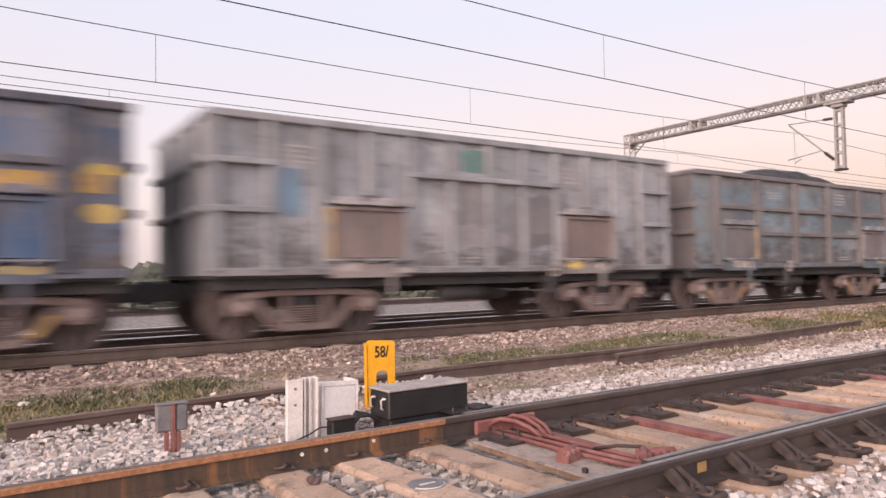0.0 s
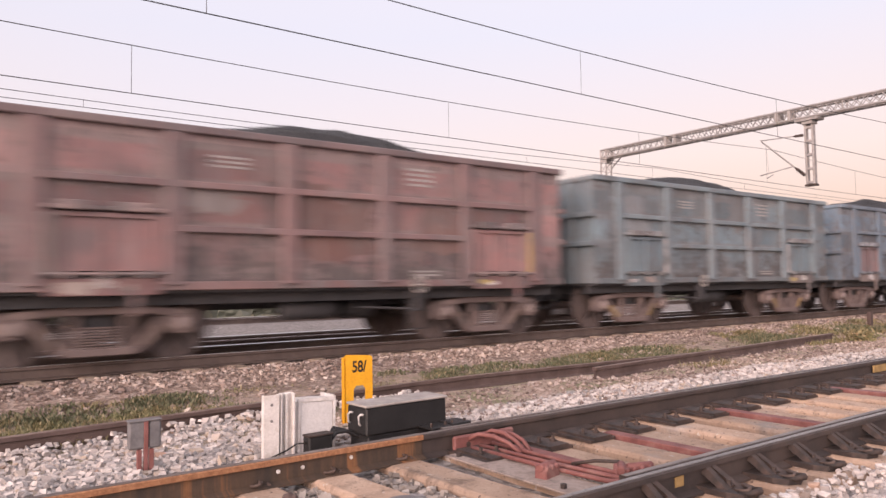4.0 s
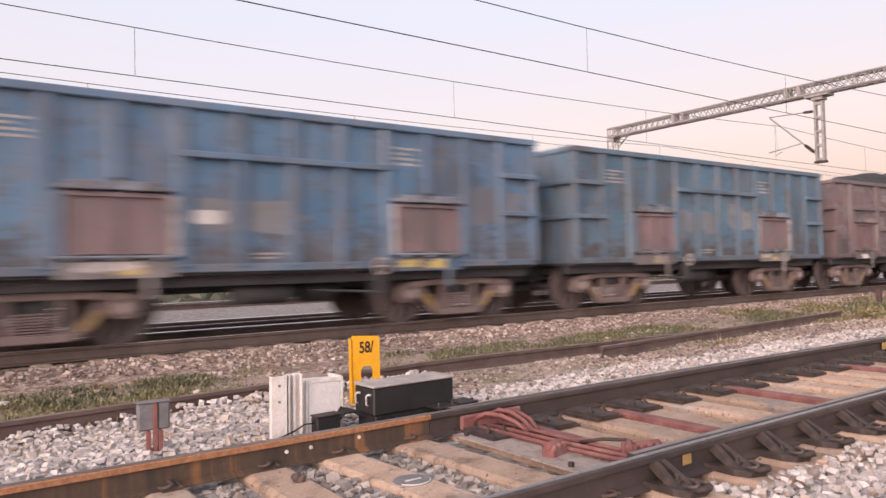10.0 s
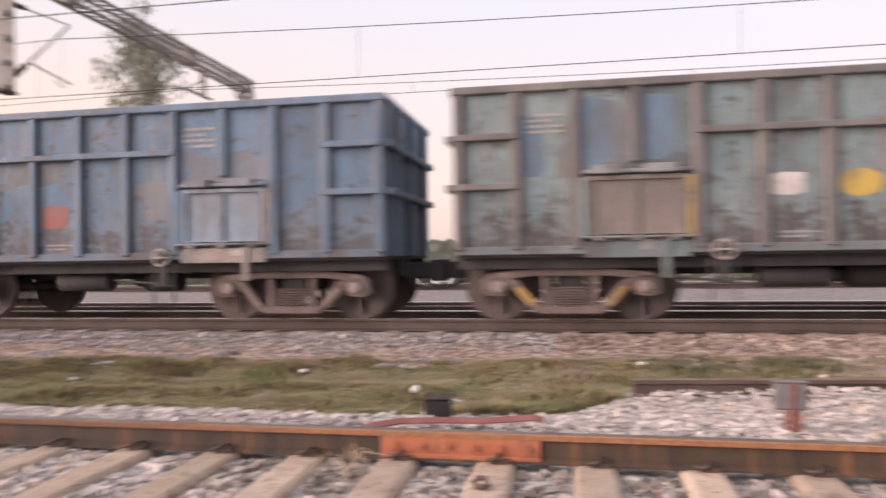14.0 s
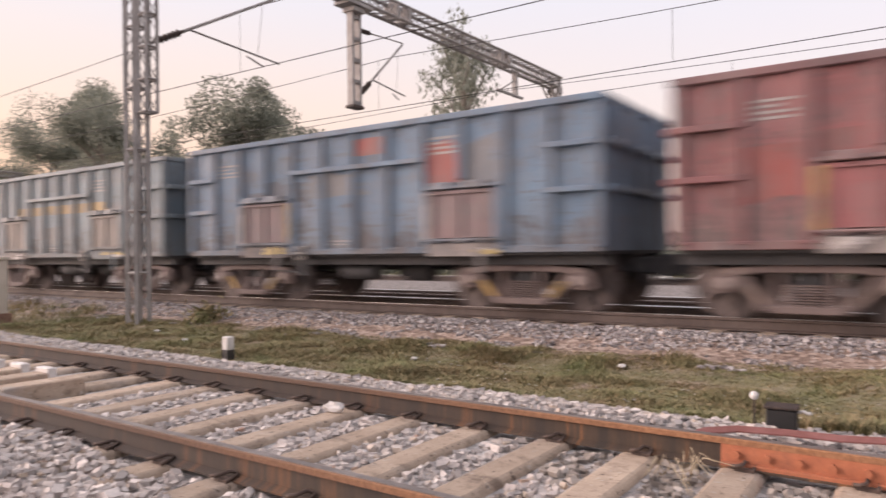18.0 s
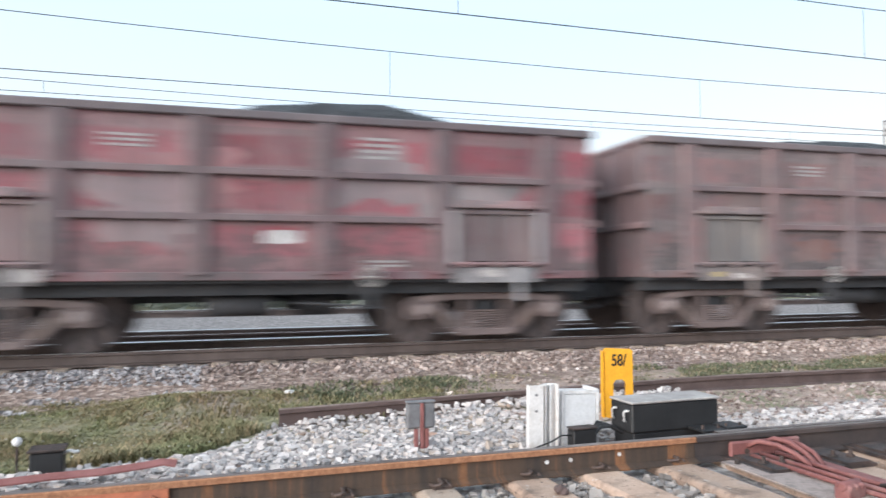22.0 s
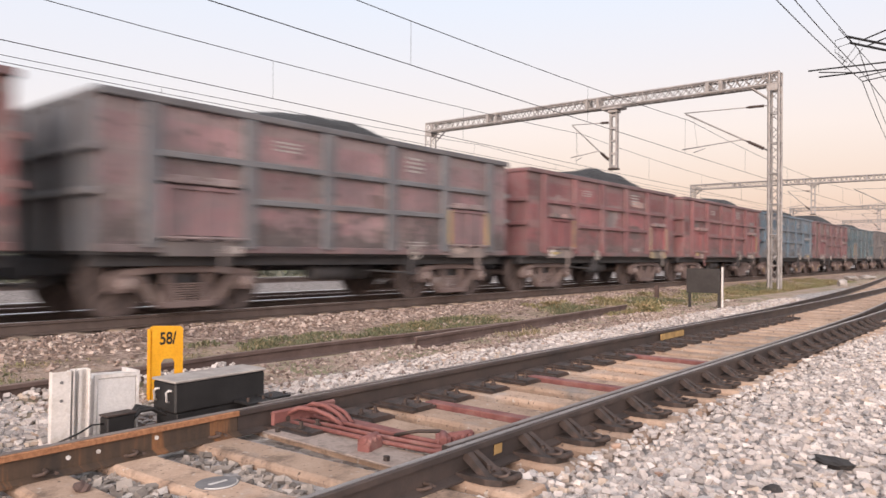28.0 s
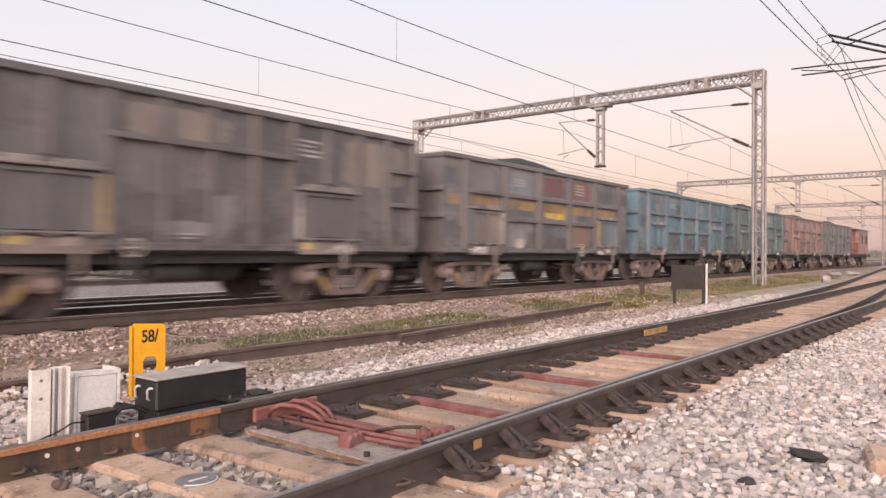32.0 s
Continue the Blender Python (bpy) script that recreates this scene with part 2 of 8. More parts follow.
def calc(t, op, a, b=0.0):
    n = t.nodes.new("ShaderNodeMath")
    n.operation = op
    for sock, v in zip(n.inputs, (a, b)):
        if isinstance(v, bpy.types.NodeSocket):
            t.links.new(v, sock)
        else:
            sock.default_value = v
    return n.outputs[0]


def wagon_paint(name, cells=(), vary=0.0):
    """Worn wagon paint: the object's own colour under dust, soot and rust; its alpha is how grimy it is.
    On side plating each plate between the posts has its own tone and a grimy margin: cells are (axis, size, start, margin)."""
    m, t, b = nodes_of(name)
    info = t.nodes.new("ShaderNodeObjectInfo")
    tc = t.nodes.new("ShaderNodeTexCoord")
    grime = info.outputs["Alpha"]
    place = calc(t, 'MULTIPLY', info.outputs["Random"], 37.0)
    sp = t.nodes.new("ShaderNodeCombineXYZ")
    t.links.new(place, sp.inputs[0])
    t.links.new(place, sp.inputs[2])
    off = t.nodes.new("ShaderNodeVectorMath")
    off.operation = 'ADD'
    t.links.new(tc.outputs["Object"], off.inputs[0])
    t.links.new(sp.outputs[0], off.inputs[1])
    co = off.outputs[0]
    patches = noise_of(t, co, 0.75, 6, 0.7, (1.3, 1.0, 0.8))
    streaks = noise_of(t, co, 2.6, 5, 0.72, (2.6, 1.0, 0.16))
    fine = noise_of(t, co, 9.0, 6, 0.78)
    tone = noise_of(t, co, 0.55, 2, 0.5)
    blots = noise_of(t, co, 1.9, 6, 0.72)
    base = info.outputs["Color"]
    margin = None
    if cells:
        sep = t.nodes.new("ShaderNodeSeparateXYZ")
        t.links.new(tc.outputs["Object"], sep.inputs[0])
        cell = t.nodes.new("ShaderNodeCombineXYZ")
        t.links.new(place, cell.inputs[1])
        for axis, size, start, reach in cells:
            d = calc(t, 'DIVIDE', calc(t, 'SUBTRACT', sep.outputs[axis], start), size)
            t.links.new(calc(t, 'FLOOR', d), cell.inputs[axis])
            edge = calc(t, 'MULTIPLY', calc(t, 'SUBTRACT', 0.5, calc(t, 'ABSOLUTE', calc(t, 'SUBTRACT', calc(t, 'FRACT', d), 0.5))), size)
            edge = calc(t, 'ADD', edge, calc(t, 'MULTIPLY', calc(t, 'SUBTRACT', blots, 0.5), reach * 1.6))
            near = ramp(t, edge, [(reach * 0.75, 1.0), (reach * 1.25, 0.0)])
            margin = near if margin is None else calc(t, 'MAXIMUM', margin, near)
        white = t.nodes.new("ShaderNodeTexWhiteNoise")
        t.links.new(cell.outputs[0], white.inputs["Vector"])
        plate = ramp(t, white.outputs["Value"], [(0.0, 1 - vary), (0.4, 0.95), (0.8, 1.05), (1.0, 1 + vary * 0.8)])
        base = mix(t, 1.0, base, plate, 'MULTIPLY')
    base = mix(t, 1.0, base, ramp(t, tone, [(0.3, (0.74, 0.76, 0.8)), (0.7, (1.25, 1.22, 1.2))]), 'MULTIPLY')
    grey = mix(t, 0.55, base, (0.14, 0.142, 0.15))
    wear = blots
    if margin is not None:
        dusty = mix(t, 0.78, base, (0.215, 0.2, 0.195))
        base = mix(t, calc(t, 'MULTIPLY', margin, calc(t, 'POWER', grime, 0.6)), base, dusty)
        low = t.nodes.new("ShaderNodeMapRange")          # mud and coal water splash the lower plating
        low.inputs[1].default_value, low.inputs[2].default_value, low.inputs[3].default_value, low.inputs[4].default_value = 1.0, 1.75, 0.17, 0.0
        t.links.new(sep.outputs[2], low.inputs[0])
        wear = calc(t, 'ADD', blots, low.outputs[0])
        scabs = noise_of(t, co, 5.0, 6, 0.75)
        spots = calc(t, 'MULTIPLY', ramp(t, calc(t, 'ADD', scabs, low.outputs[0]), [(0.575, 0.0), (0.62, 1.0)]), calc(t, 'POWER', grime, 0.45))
    worn = calc(t, 'MULTIPLY', ramp(t, wear, [(0.49, 0.0), (0.56, 1.0)]), grime)
    col = mix(t, worn, base, grey)
    if margin is not None:
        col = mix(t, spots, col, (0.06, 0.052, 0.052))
    col = mix(t, ramp(t, patches, [(0.52, 0.0), (0.66, 0.3)]), col, (0.24, 0.215, 0.205))
    col = mix(t, calc(t, 'MULTIPLY', ramp(t, patches, [(0.39, 0.85), (0.48, 0.0)]), grime), col, (0.095, 0.087, 0.09))
    col = mix(t, ramp(t, streaks, [(0.52, 0.0), (0.66, 0.6)]), col, (0.135, 0.113, 0.108))
    col = mix(t, ramp(t, streaks, [(0.34, 0.35), (0.44, 0.0)]), col, (0.33, 0.3, 0.29))
    col = mix(t, ramp(t, fine, [(0.56, 0.0), (0.66, 0.6)]), col, (0.16, 0.11, 0.098))
    col = mix(t, ramp(t, fine, [(0.3, 0.4), (0.38, 0.0)]), col, (0.42, 0.4, 0.39))
    t.links.new(col, b.inputs["Base Color"])
    b.inputs["Roughness"].default_value = 0.62
    if cells:          # the thin plates are buckled between the posts
        buckle = noise_of(t, co, 1.5, 2, 0.45)
        bump(t, b, calc(t, 'ADD', calc(t, 'MULTIPLY', fine, 0.12), buckle), 0.7, 0.09)
    else:
        bump(t, b, fine, 0.25, 0.01)
    return m


PAINT = wagon_paint("wagon_paint")
PAINT_A = wagon_paint("wagon_plate_paint_narrow", ((0, 0.793, -4.76, 0.12),), 0.2)
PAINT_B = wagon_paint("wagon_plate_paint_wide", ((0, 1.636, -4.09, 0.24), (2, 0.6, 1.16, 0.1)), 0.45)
M_BLACK = plain("underframe_black", (0.036, 0.037, 0.042), (0.066, 0.064, 0.068), 3, 0.75)
M_BOGIE = plain("bogie_rust_brown", (0.12, 0.09, 0.086), (0.195, 0.15, 0.143), 3, 0.75, c3=(0.3, 0.235, 0.22))
M_WHEEL = plain("wheel_steel", (0.08, 0.064, 0.062), (0.15, 0.117, 0.111), 5, 0.65, 0.1)
M_CAP = plain("axle_cap", (0.3, 0.24, 0.225), (0.52, 0.44, 0.42), 9, 0.5)
M_COAL = plain("coal", (0.008, 0.008, 0.01), (0.035, 0.033, 0.034), 4, 0.6, grain=25, bumps=1.0, dist=0.06)
M_WHITE = plain("dusty_white_paint", (0.55, 0.52, 0.5), (0.75, 0.73, 0.72), 8, 0.7)
M_LETTER = plain("worn_white_lettering", (0.24, 0.225, 0.22), (0.46, 0.44, 0.425), 18, 0.7)
M_YELLOW = plain("worn_yellow_paint", (0.27, 0.17, 0.07), (0.46, 0.3, 0.12), 9, 0.7)


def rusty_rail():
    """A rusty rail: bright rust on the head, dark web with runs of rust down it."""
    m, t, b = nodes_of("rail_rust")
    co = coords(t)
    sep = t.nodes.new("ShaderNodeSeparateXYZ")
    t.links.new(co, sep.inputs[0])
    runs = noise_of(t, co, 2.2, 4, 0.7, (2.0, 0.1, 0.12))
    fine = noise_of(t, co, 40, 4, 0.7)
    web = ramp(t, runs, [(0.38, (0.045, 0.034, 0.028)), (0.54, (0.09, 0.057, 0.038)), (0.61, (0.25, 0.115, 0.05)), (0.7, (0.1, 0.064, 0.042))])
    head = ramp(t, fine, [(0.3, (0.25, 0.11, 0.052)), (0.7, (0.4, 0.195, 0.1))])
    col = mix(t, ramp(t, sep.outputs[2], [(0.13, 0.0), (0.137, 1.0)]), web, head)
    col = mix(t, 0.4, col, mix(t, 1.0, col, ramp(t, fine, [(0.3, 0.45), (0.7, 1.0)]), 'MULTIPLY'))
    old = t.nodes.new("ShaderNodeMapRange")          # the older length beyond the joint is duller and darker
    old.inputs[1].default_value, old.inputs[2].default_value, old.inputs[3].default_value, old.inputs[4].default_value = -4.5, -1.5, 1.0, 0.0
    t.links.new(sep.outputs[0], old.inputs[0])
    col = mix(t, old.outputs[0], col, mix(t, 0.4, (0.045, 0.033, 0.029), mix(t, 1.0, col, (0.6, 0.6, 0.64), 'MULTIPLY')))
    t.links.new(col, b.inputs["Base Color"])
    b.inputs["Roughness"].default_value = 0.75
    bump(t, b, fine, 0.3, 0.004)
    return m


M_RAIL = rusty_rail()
M_RAILD = plain("rail_dark", (0.04, 0.032, 0.031), (0.084, 0.062, 0.055), 2.5, 0.7, 0.1)
M_SHINE = plain("rail_head_polished", (0.55, 0.51, 0.5), (0.74, 0.71, 0.7), 4, 0.3, 0.95, bumps=0.05)
M_WORN = plain("rail_head_half_polished", (0.3, 0.265, 0.25), (0.5, 0.46, 0.44), 3, 0.33, 0.8, bumps=0.05)
M_BRIGHT = plain("rail_head_bright", (0.6, 0.59, 0.59), (0.75, 0.74, 0.74), 2, 0.33, 1.0, bumps=0.02)
M_HEADR = plain("rail_head_worn", (0.21, 0.18, 0.165), (0.33, 0.29, 0.27), 4, 0.42, 0.6, bumps=0.05)


def stained_concrete(name, c1, c2):
    """Sandy concrete with oil and rust stains, dust, chips and small pits; each sleeper has its own tone."""
    m, t, b = nodes_of(name)
    info = t.nodes.new("ShaderNodeObjectInfo")
    shift = t.nodes.new("ShaderNodeCombineXYZ")
    t.links.new(calc(t, 'MULTIPLY', info.outputs["Random"], 53.0), shift.inputs[0])
    off = t.nodes.new("ShaderNodeVectorMath")
    t.links.new(coords(t), off.inputs[0])
    t.links.new(shift.outputs[0], off.inputs[1])
    co = off.outputs[0]
    fine = noise_of(t, co, 45, 4, 0.7)
    col = ramp(t, noise_of(t, co, 2.5, 5, 0.65), [(0.35, c1), (0.65, c2)])
    col = mix(t, ramp(t, noise_of(t, co, 3.4, 5, 0.7), [(0.53, 0.0), (0.68, 0.75)]), col, (0.15, 0.105, 0.08))
    col = mix(t, ramp(t, noise_of(t, co, 1.6, 4, 0.6), [(0.55, 0.0), (0.7, 0.6)]), col, (0.42, 0.39, 0.37))
    col = mix(t, ramp(t, noise_of(t, co, 22, 3, 0.6), [(0.62, 0.0), (0.67, 0.85)]), col, (0.1, 0.07, 0.055))
    col = mix(t, ramp(t, noise_of(t, co, 17, 2, 0.5), [(0.3, 0.7), (0.34, 0.0)]), col, (0.6, 0.54, 0.48))
    col = mix(t, 0.4, col, mix(t, 1.0, col, ramp(t, fine, [(0.3, 0.45), (0.7, 1.0)]), 'MULTIPLY'))
    col = mix(t, 1.0, col, ramp(t, info.outputs["Random"], [(0.0, 0.72), (1.0, 1.05)]), 'MULTIPLY')
    t.links.new(col, b.inputs["Base Color"])
    b.inputs["Roughness"].default_value = 0.92
    bump(t, b, calc(t, 'ADD', fine, noise_of(t, co, 9, 4, 0.6)), 0.5, 0.012)
    return m


M_SLEEPER = stained_concrete("concrete_sleeper", (0.45, 0.345, 0.265), (0.6, 0.475, 0.375))
M_TIMBER = stained_concrete("turnout_sleeper", (0.43, 0.295, 0.215), (0.57, 0.415, 0.315))
M_REDP = plain("red_oxide_paint", (0.15, 0.055, 0.05), (0.235, 0.09, 0.08), 5, 0.65, c3=(0.3, 0.165, 0.145))
M_IRON = plain("oily_iron", (0.026, 0.021, 0.02), (0.09, 0.06, 0.05), 9, 0.7, 0.1)
M_CLIP = plain("rusty_clip_iron", (0.06, 0.042, 0.036), (0.14, 0.095, 0.078), 9, 0.75)
M_STEEL = plain("galvanised_steel", (0.26, 0.243, 0.235), (0.39, 0.37, 0.36), 3, 0.65, 0.1)
M_WIRE = plain("wire_dark", (0.02, 0.02, 0.022), (0.04, 0.04, 0.042), 3, 0.6, 0.2)
M_ORANGE = plain("orange_red_primer", (0.33, 0.105, 0.055), (0.47, 0.165, 0.085), 4, 0.75, c3=(0.25, 0.1, 0.065))
M_RAILM = plain("main_rail_brown", (0.075, 0.054, 0.048), (0.125, 0.094, 0.083), 2.0, 0.75)


def ground_material():
    """Grey ballast by the near line, brown stones by the main line, earth and grass between."""
    m, t, b = nodes_of("ground_earth_and_ballast")
    co = coords(t)
    sep = t.nodes.new("ShaderNodeSeparateXYZ")
    t.links.new(co, sep.inputs[0])
    wob = noise_of(t, co, 0.8, 4, 0.6)

    def edge(sock, at, soft, amount=1.2):
        """0 below at, 1 above it, along a wavy line."""
        a = t.nodes.new("ShaderNodeMath")
        a.operation = 'MULTIPLY_ADD'
        t.links.new(wob, a.inputs[0])
        a.inputs[1].default_value = amount
        t.links.new(sock, a.inputs[2])
        r = t.nodes.new("ShaderNodeMapRange")
        r.inputs[1].default_value, r.inputs[2].default_value = at + amount / 2 - soft, at + amount / 2 + soft
        t.links.new(a.outputs[0], r.inputs[0])
        return r.outputs[0]

    fine = noise_of(t, co, 30, 4, 0.7)
    vor = t.nodes.new("ShaderNodeTexVoronoi")
    vor.inputs["Scale"].default_value = 16.0
    t.links.new(co, vor.inputs["Vector"])
    cell = t.nodes.new("ShaderNodeSeparateColor")
    t.links.new(vor.outputs["Color"], cell.inputs[0])
    grey = ramp(t, cell.outputs[0], [(0.0, (0.2, 0.185, 0.18)), (0.5, (0.38, 0.355, 0.345)), (1.0, (0.54, 0.51, 0.5))])
    brown = ramp(t, cell.outputs[0], [(0.0, (0.15, 0.105, 0.085)), (0.55, (0.3, 0.22, 0.18)), (1.0, (0.48, 0.385, 0.33))])
    earth = ramp(t, fine, [(0.3, (0.31, 0.228, 0.182)), (0.7, (0.5, 0.395, 0.33))])
    grass = ramp(t, fine, [(0.3, (0.165, 0.158, 0.09)), (0.7, (0.3, 0.275, 0.167))])
    turf = noise_of(t, co, 1.1, 5, 0.7)
    mid = mix(t, ramp(t, turf, [(0.45, 0.0), (0.6, 1.0)]), earth, grass)
    lush = mix(t, ramp(t, turf, [(0.32, 0.0), (0.5, 1.0)]), earth, grass)
    mid = mix(t, edge(sep.outputs[0], 0.8, 0.8, 2.0), lush, mid)
    rest = mix(t, edge(sep.outputs[1], 2.25, 0.2, 0.3), grey, mix(t, edge(sep.outputs[1], 4.5, 0.2, 0.3), brown, grey))
    grey = mix(t, edge(sep.outputs[0], 4.0, 0.4), grey, rest)
    col = mix(t, edge(sep.outputs[1], 5.75, 0.12), grey, mid)
    col = mix(t, edge(sep.outputs[1], 8.1, 0.25), col, brown)
    col = mix(t, edge(sep.outputs[1], 13.0, 0.3), col, mix(t, 0.75, brown, mix(t, 0.6, grey, (0.15, 0.145, 0.148))))
    far = mix(t, ramp(t, noise_of(t, co, 0.06, 5, 0.6), [(0.4, 0.0), (0.6, 1.0)]), (0.16, 0.16, 0.08), (0.3, 0.25, 0.18))
    col = mix(t, edge(sep.outputs[1], 27.5, 0.6), col, far)
    t.links.new(col, b.inputs["Base Color"])
    b.inputs["Roughness"].default_value = 0.95
    h = t.nodes.new("ShaderNodeMath")
    h.operation = 'ADD'
    t.links.new(vor.outputs["Distance"], h.inputs[0])
    t.links.new(fine, h.inputs[1])
    bump(t, b, h.outputs[0], 0.9, 0.03)
    return m


def lerp_table(v, table):
    for (a, za), (b, zb) in zip(table, table[1:]):
        if v <= b:
            k = max(0.0, (v - a) / (b - a))
            k = k * k * (3 - 2 * k)
            return za + (zb - za) * k
    return table[-1][1]


LEFT = ((-400, -0.3), (-6, -0.08), (0.3, -0.03), (1.5, 0.0), (2.15, -0.04), (4.85, -0.04), (5.2, 0.0), (6.1, -0.13), (7.6, -0.15), (8.2, -0.06), (9.5, 0.14), (12.9, 0.14), (13.6, 0.0), (14.6, -0.04), (18.2, -0.04), (19.4, -0.1), (22.5, 0.1), (26.5, 0.1), (28.5, -0.4), (60, -0.5), (3000, -0.5))
RIGHT = ((-400, -0.3), (-6, -0.08), (0.3, -0.03), (1.5, 0.0), (2.1, -0.045), (4.85, -0.045), (5.25, 0.0), (6.3, -0.02), (7.6, -0.03), (8.6, 0.03), (9.5, 0.14), (12.9, 0.14), (13.6, 0.0), (14.6, -0.04), (18.2, -0.04), (19.4, -0.1), (22.5, 0.1), (26.5, 0.1), (28.5, -0.4), (60, -0.5), (3000, -0.5))


def ground_z(x, y):
    k = min(1.0, max(0.0, (x + 1.5) / 4.0))
    z = lerp_table(y, LEFT) * (1 - k) + lerp_table(y, RIGHT) * k
    if x > 3.4:          # the turnout's sleepers stand proud of their bed
        v = y - near_y(x) - min(2.0, leave_y(x)) / 2
        z -= 0.09 * min(1.0, (x - 3.4) / 0.6) * min(1.0, max(0.0, (1.15 + min(2.0, leave_y(x)) / 2 - abs(v)) / 0.3))
    z += 0.15 * math.exp(-((x + 0.6) / 0.75) ** 2 - ((y - 7.9) / 0.5) ** 2)          # a grassy mound at the bank's foot
    return z + 0.025 * noise.noise(Vector((x * 0.7, y * 0.9, 3.1))) + 0.012 * noise.noise(Vector((x * 2.3, y * 2.3, 7.7)))


def ground():
    xs = [-3000, -1500, -700, -350, -200, -120, -80] + [x * 1.0 for x in range(-60, -14, 2)] + [x * 0.3 for x in range(-46, 81)] + [x * 1.0 for x in range(25, 60, 2)] + [70, 90, 120, 180, 300, 600, 1500, 3000]
    ys = [-3000, -1000, -300, -100, -40, -20, -10, -6, -4] + [-3 + 0.25 * i for i in range(56)] + [11.2 + 0.5 * i for i in range(36)] + [30, 34, 40, 60, 100, 200, 500, 1200, 3000]
    xs, ys = sorted(set(xs)), sorted(set(ys))
    verts = [(x, y, ground_z(x, y)) for y in ys for x in xs]
    nx = len(xs)
    faces = [(j * nx + i, j * nx + i + 1, (j + 1) * nx + i + 1, (j + 1) * nx + i) for j in range(len(ys) - 1) for i in range(nx - 1)]
    ob = new("ground", raw_mesh("ground", verts, faces, ground_material(), True))
    return tagged(ob, "railway yard ground of ballast, dry earth and thin grass", "ground", kind="structure")


# ---- tracks ----
def rail_profile(h=RAIL_H, head=0.07, foot=0.14):
    a, f = head / 2, foot / 2
    return [(-f, -h), (f, -h), (f, -h + 0.012), (0.012, -h + 0.03), (0.01, -0.045), (a, -0.036), (a, -0.006), (a - 0.008, 0.0), (-a + 0.008, 0.0), (-a, -0.006), (-a, -0.036), (-0.01, -0.045), (-0.012, -h + 0.03), (-f, -h + 0.012)]


def line_points(fy, x0, x1, step, z):
    n = max(1, int(round((x1 - x0) / step)))
    return [(x0 + (x1 - x0) * i / n, fy(x0 + (x1 - x0) * i / n), z) for i in range(n + 1)]


def rail(parent, fy, x0, x1, z, step, body, head, label="", width=0.055):
    bm = bmesh.new()
    sweep(bm, rail_profile(), line_points(fy, x0, x1, step, z))
    r = part("rail", bm, body, parent, label)
    bm = bmesh.new()
    w = width / 2
    sweep(bm, [(-w, -0.002), (w, -0.002), (w, 0.004), (-w, 0.004)], line_points(fy, x0, x1, step, z))
    part("running_surface", bm, head, r, "worn rail head" )
    return r


def sleeper_mesh(name, length, material, w=0.26, top=0.2, h=0.2):
    bm = bmesh.new()
    a, b, L = w / 2, top / 2, length / 2
    prof = [(-a, -h), (a, -h), (a, -0.03), (b, 0.0), (-b, 0.0), (-a, -0.03)]
    r0 = [bm.verts.new((x, -L, z)) for x, z in prof]
    r1 = [bm.verts.new((x, L, z)) for x, z in prof]
    for i in range(6):
        bm.faces.new((r0[i], r0[(i + 1) % 6], r1[(i + 1) % 6], r1[i]))
    bm.faces.new(r0[::-1])
    bm.faces.new(r1)
    return mesh_of(name, bm, material, 0.012)


def clip_mesh():
    """An elastic rail clip: a bent round bar on a cast lug."""
    bm = bmesh.new()
    pts = [(-0.055, 0.03, 0.0), (-0.055, -0.05, 0.012), (-0.03, -0.085, 0.02), (0.0, -0.05, 0.03), (0.0, 0.03, 0.03), (0.03, 0.06, 0.028), (0.055, 0.02, 0.015), (0.055, -0.06, 0.0)]
    path_tube(bm, pts, 0.011, 6)
    box(bm, -0.05, 0.05, -0.03, 0.02, -0.02, 0.005)
    return mesh_of("rail_clip", bm, M_CLIP)


CLIP = clip_mesh()


SLEEPERS = [-0.13 + 0.605 * k for k in range(-60, 4)] + [2.25, 2.82, 3.3, 3.87, 4.36] + [4.87 + 0.545 * k for k in range(90)]


def chair_mesh():
    """A black slide chair: rounded base plate, low table and two studs with nuts."""
    bm = bmesh.new()
    box(bm, -0.145, 0.145, -0.3, 0.2, 0.0, 0.022)
    box(bm, -0.1, 0.1, -0.3, 0.1, 0.022, 0.04)
    for x, y in ((-0.06, -0.14), (0.06, -0.17)):
        tube(bm, (x, y, 0.03), (x, y, 0.085), 0.014, n=6)
        tube(bm, (x, y, 0.03), (x, y, 0.055), 0.028, n=6)
    return mesh_of("slide_chair", bm, M_IRON)


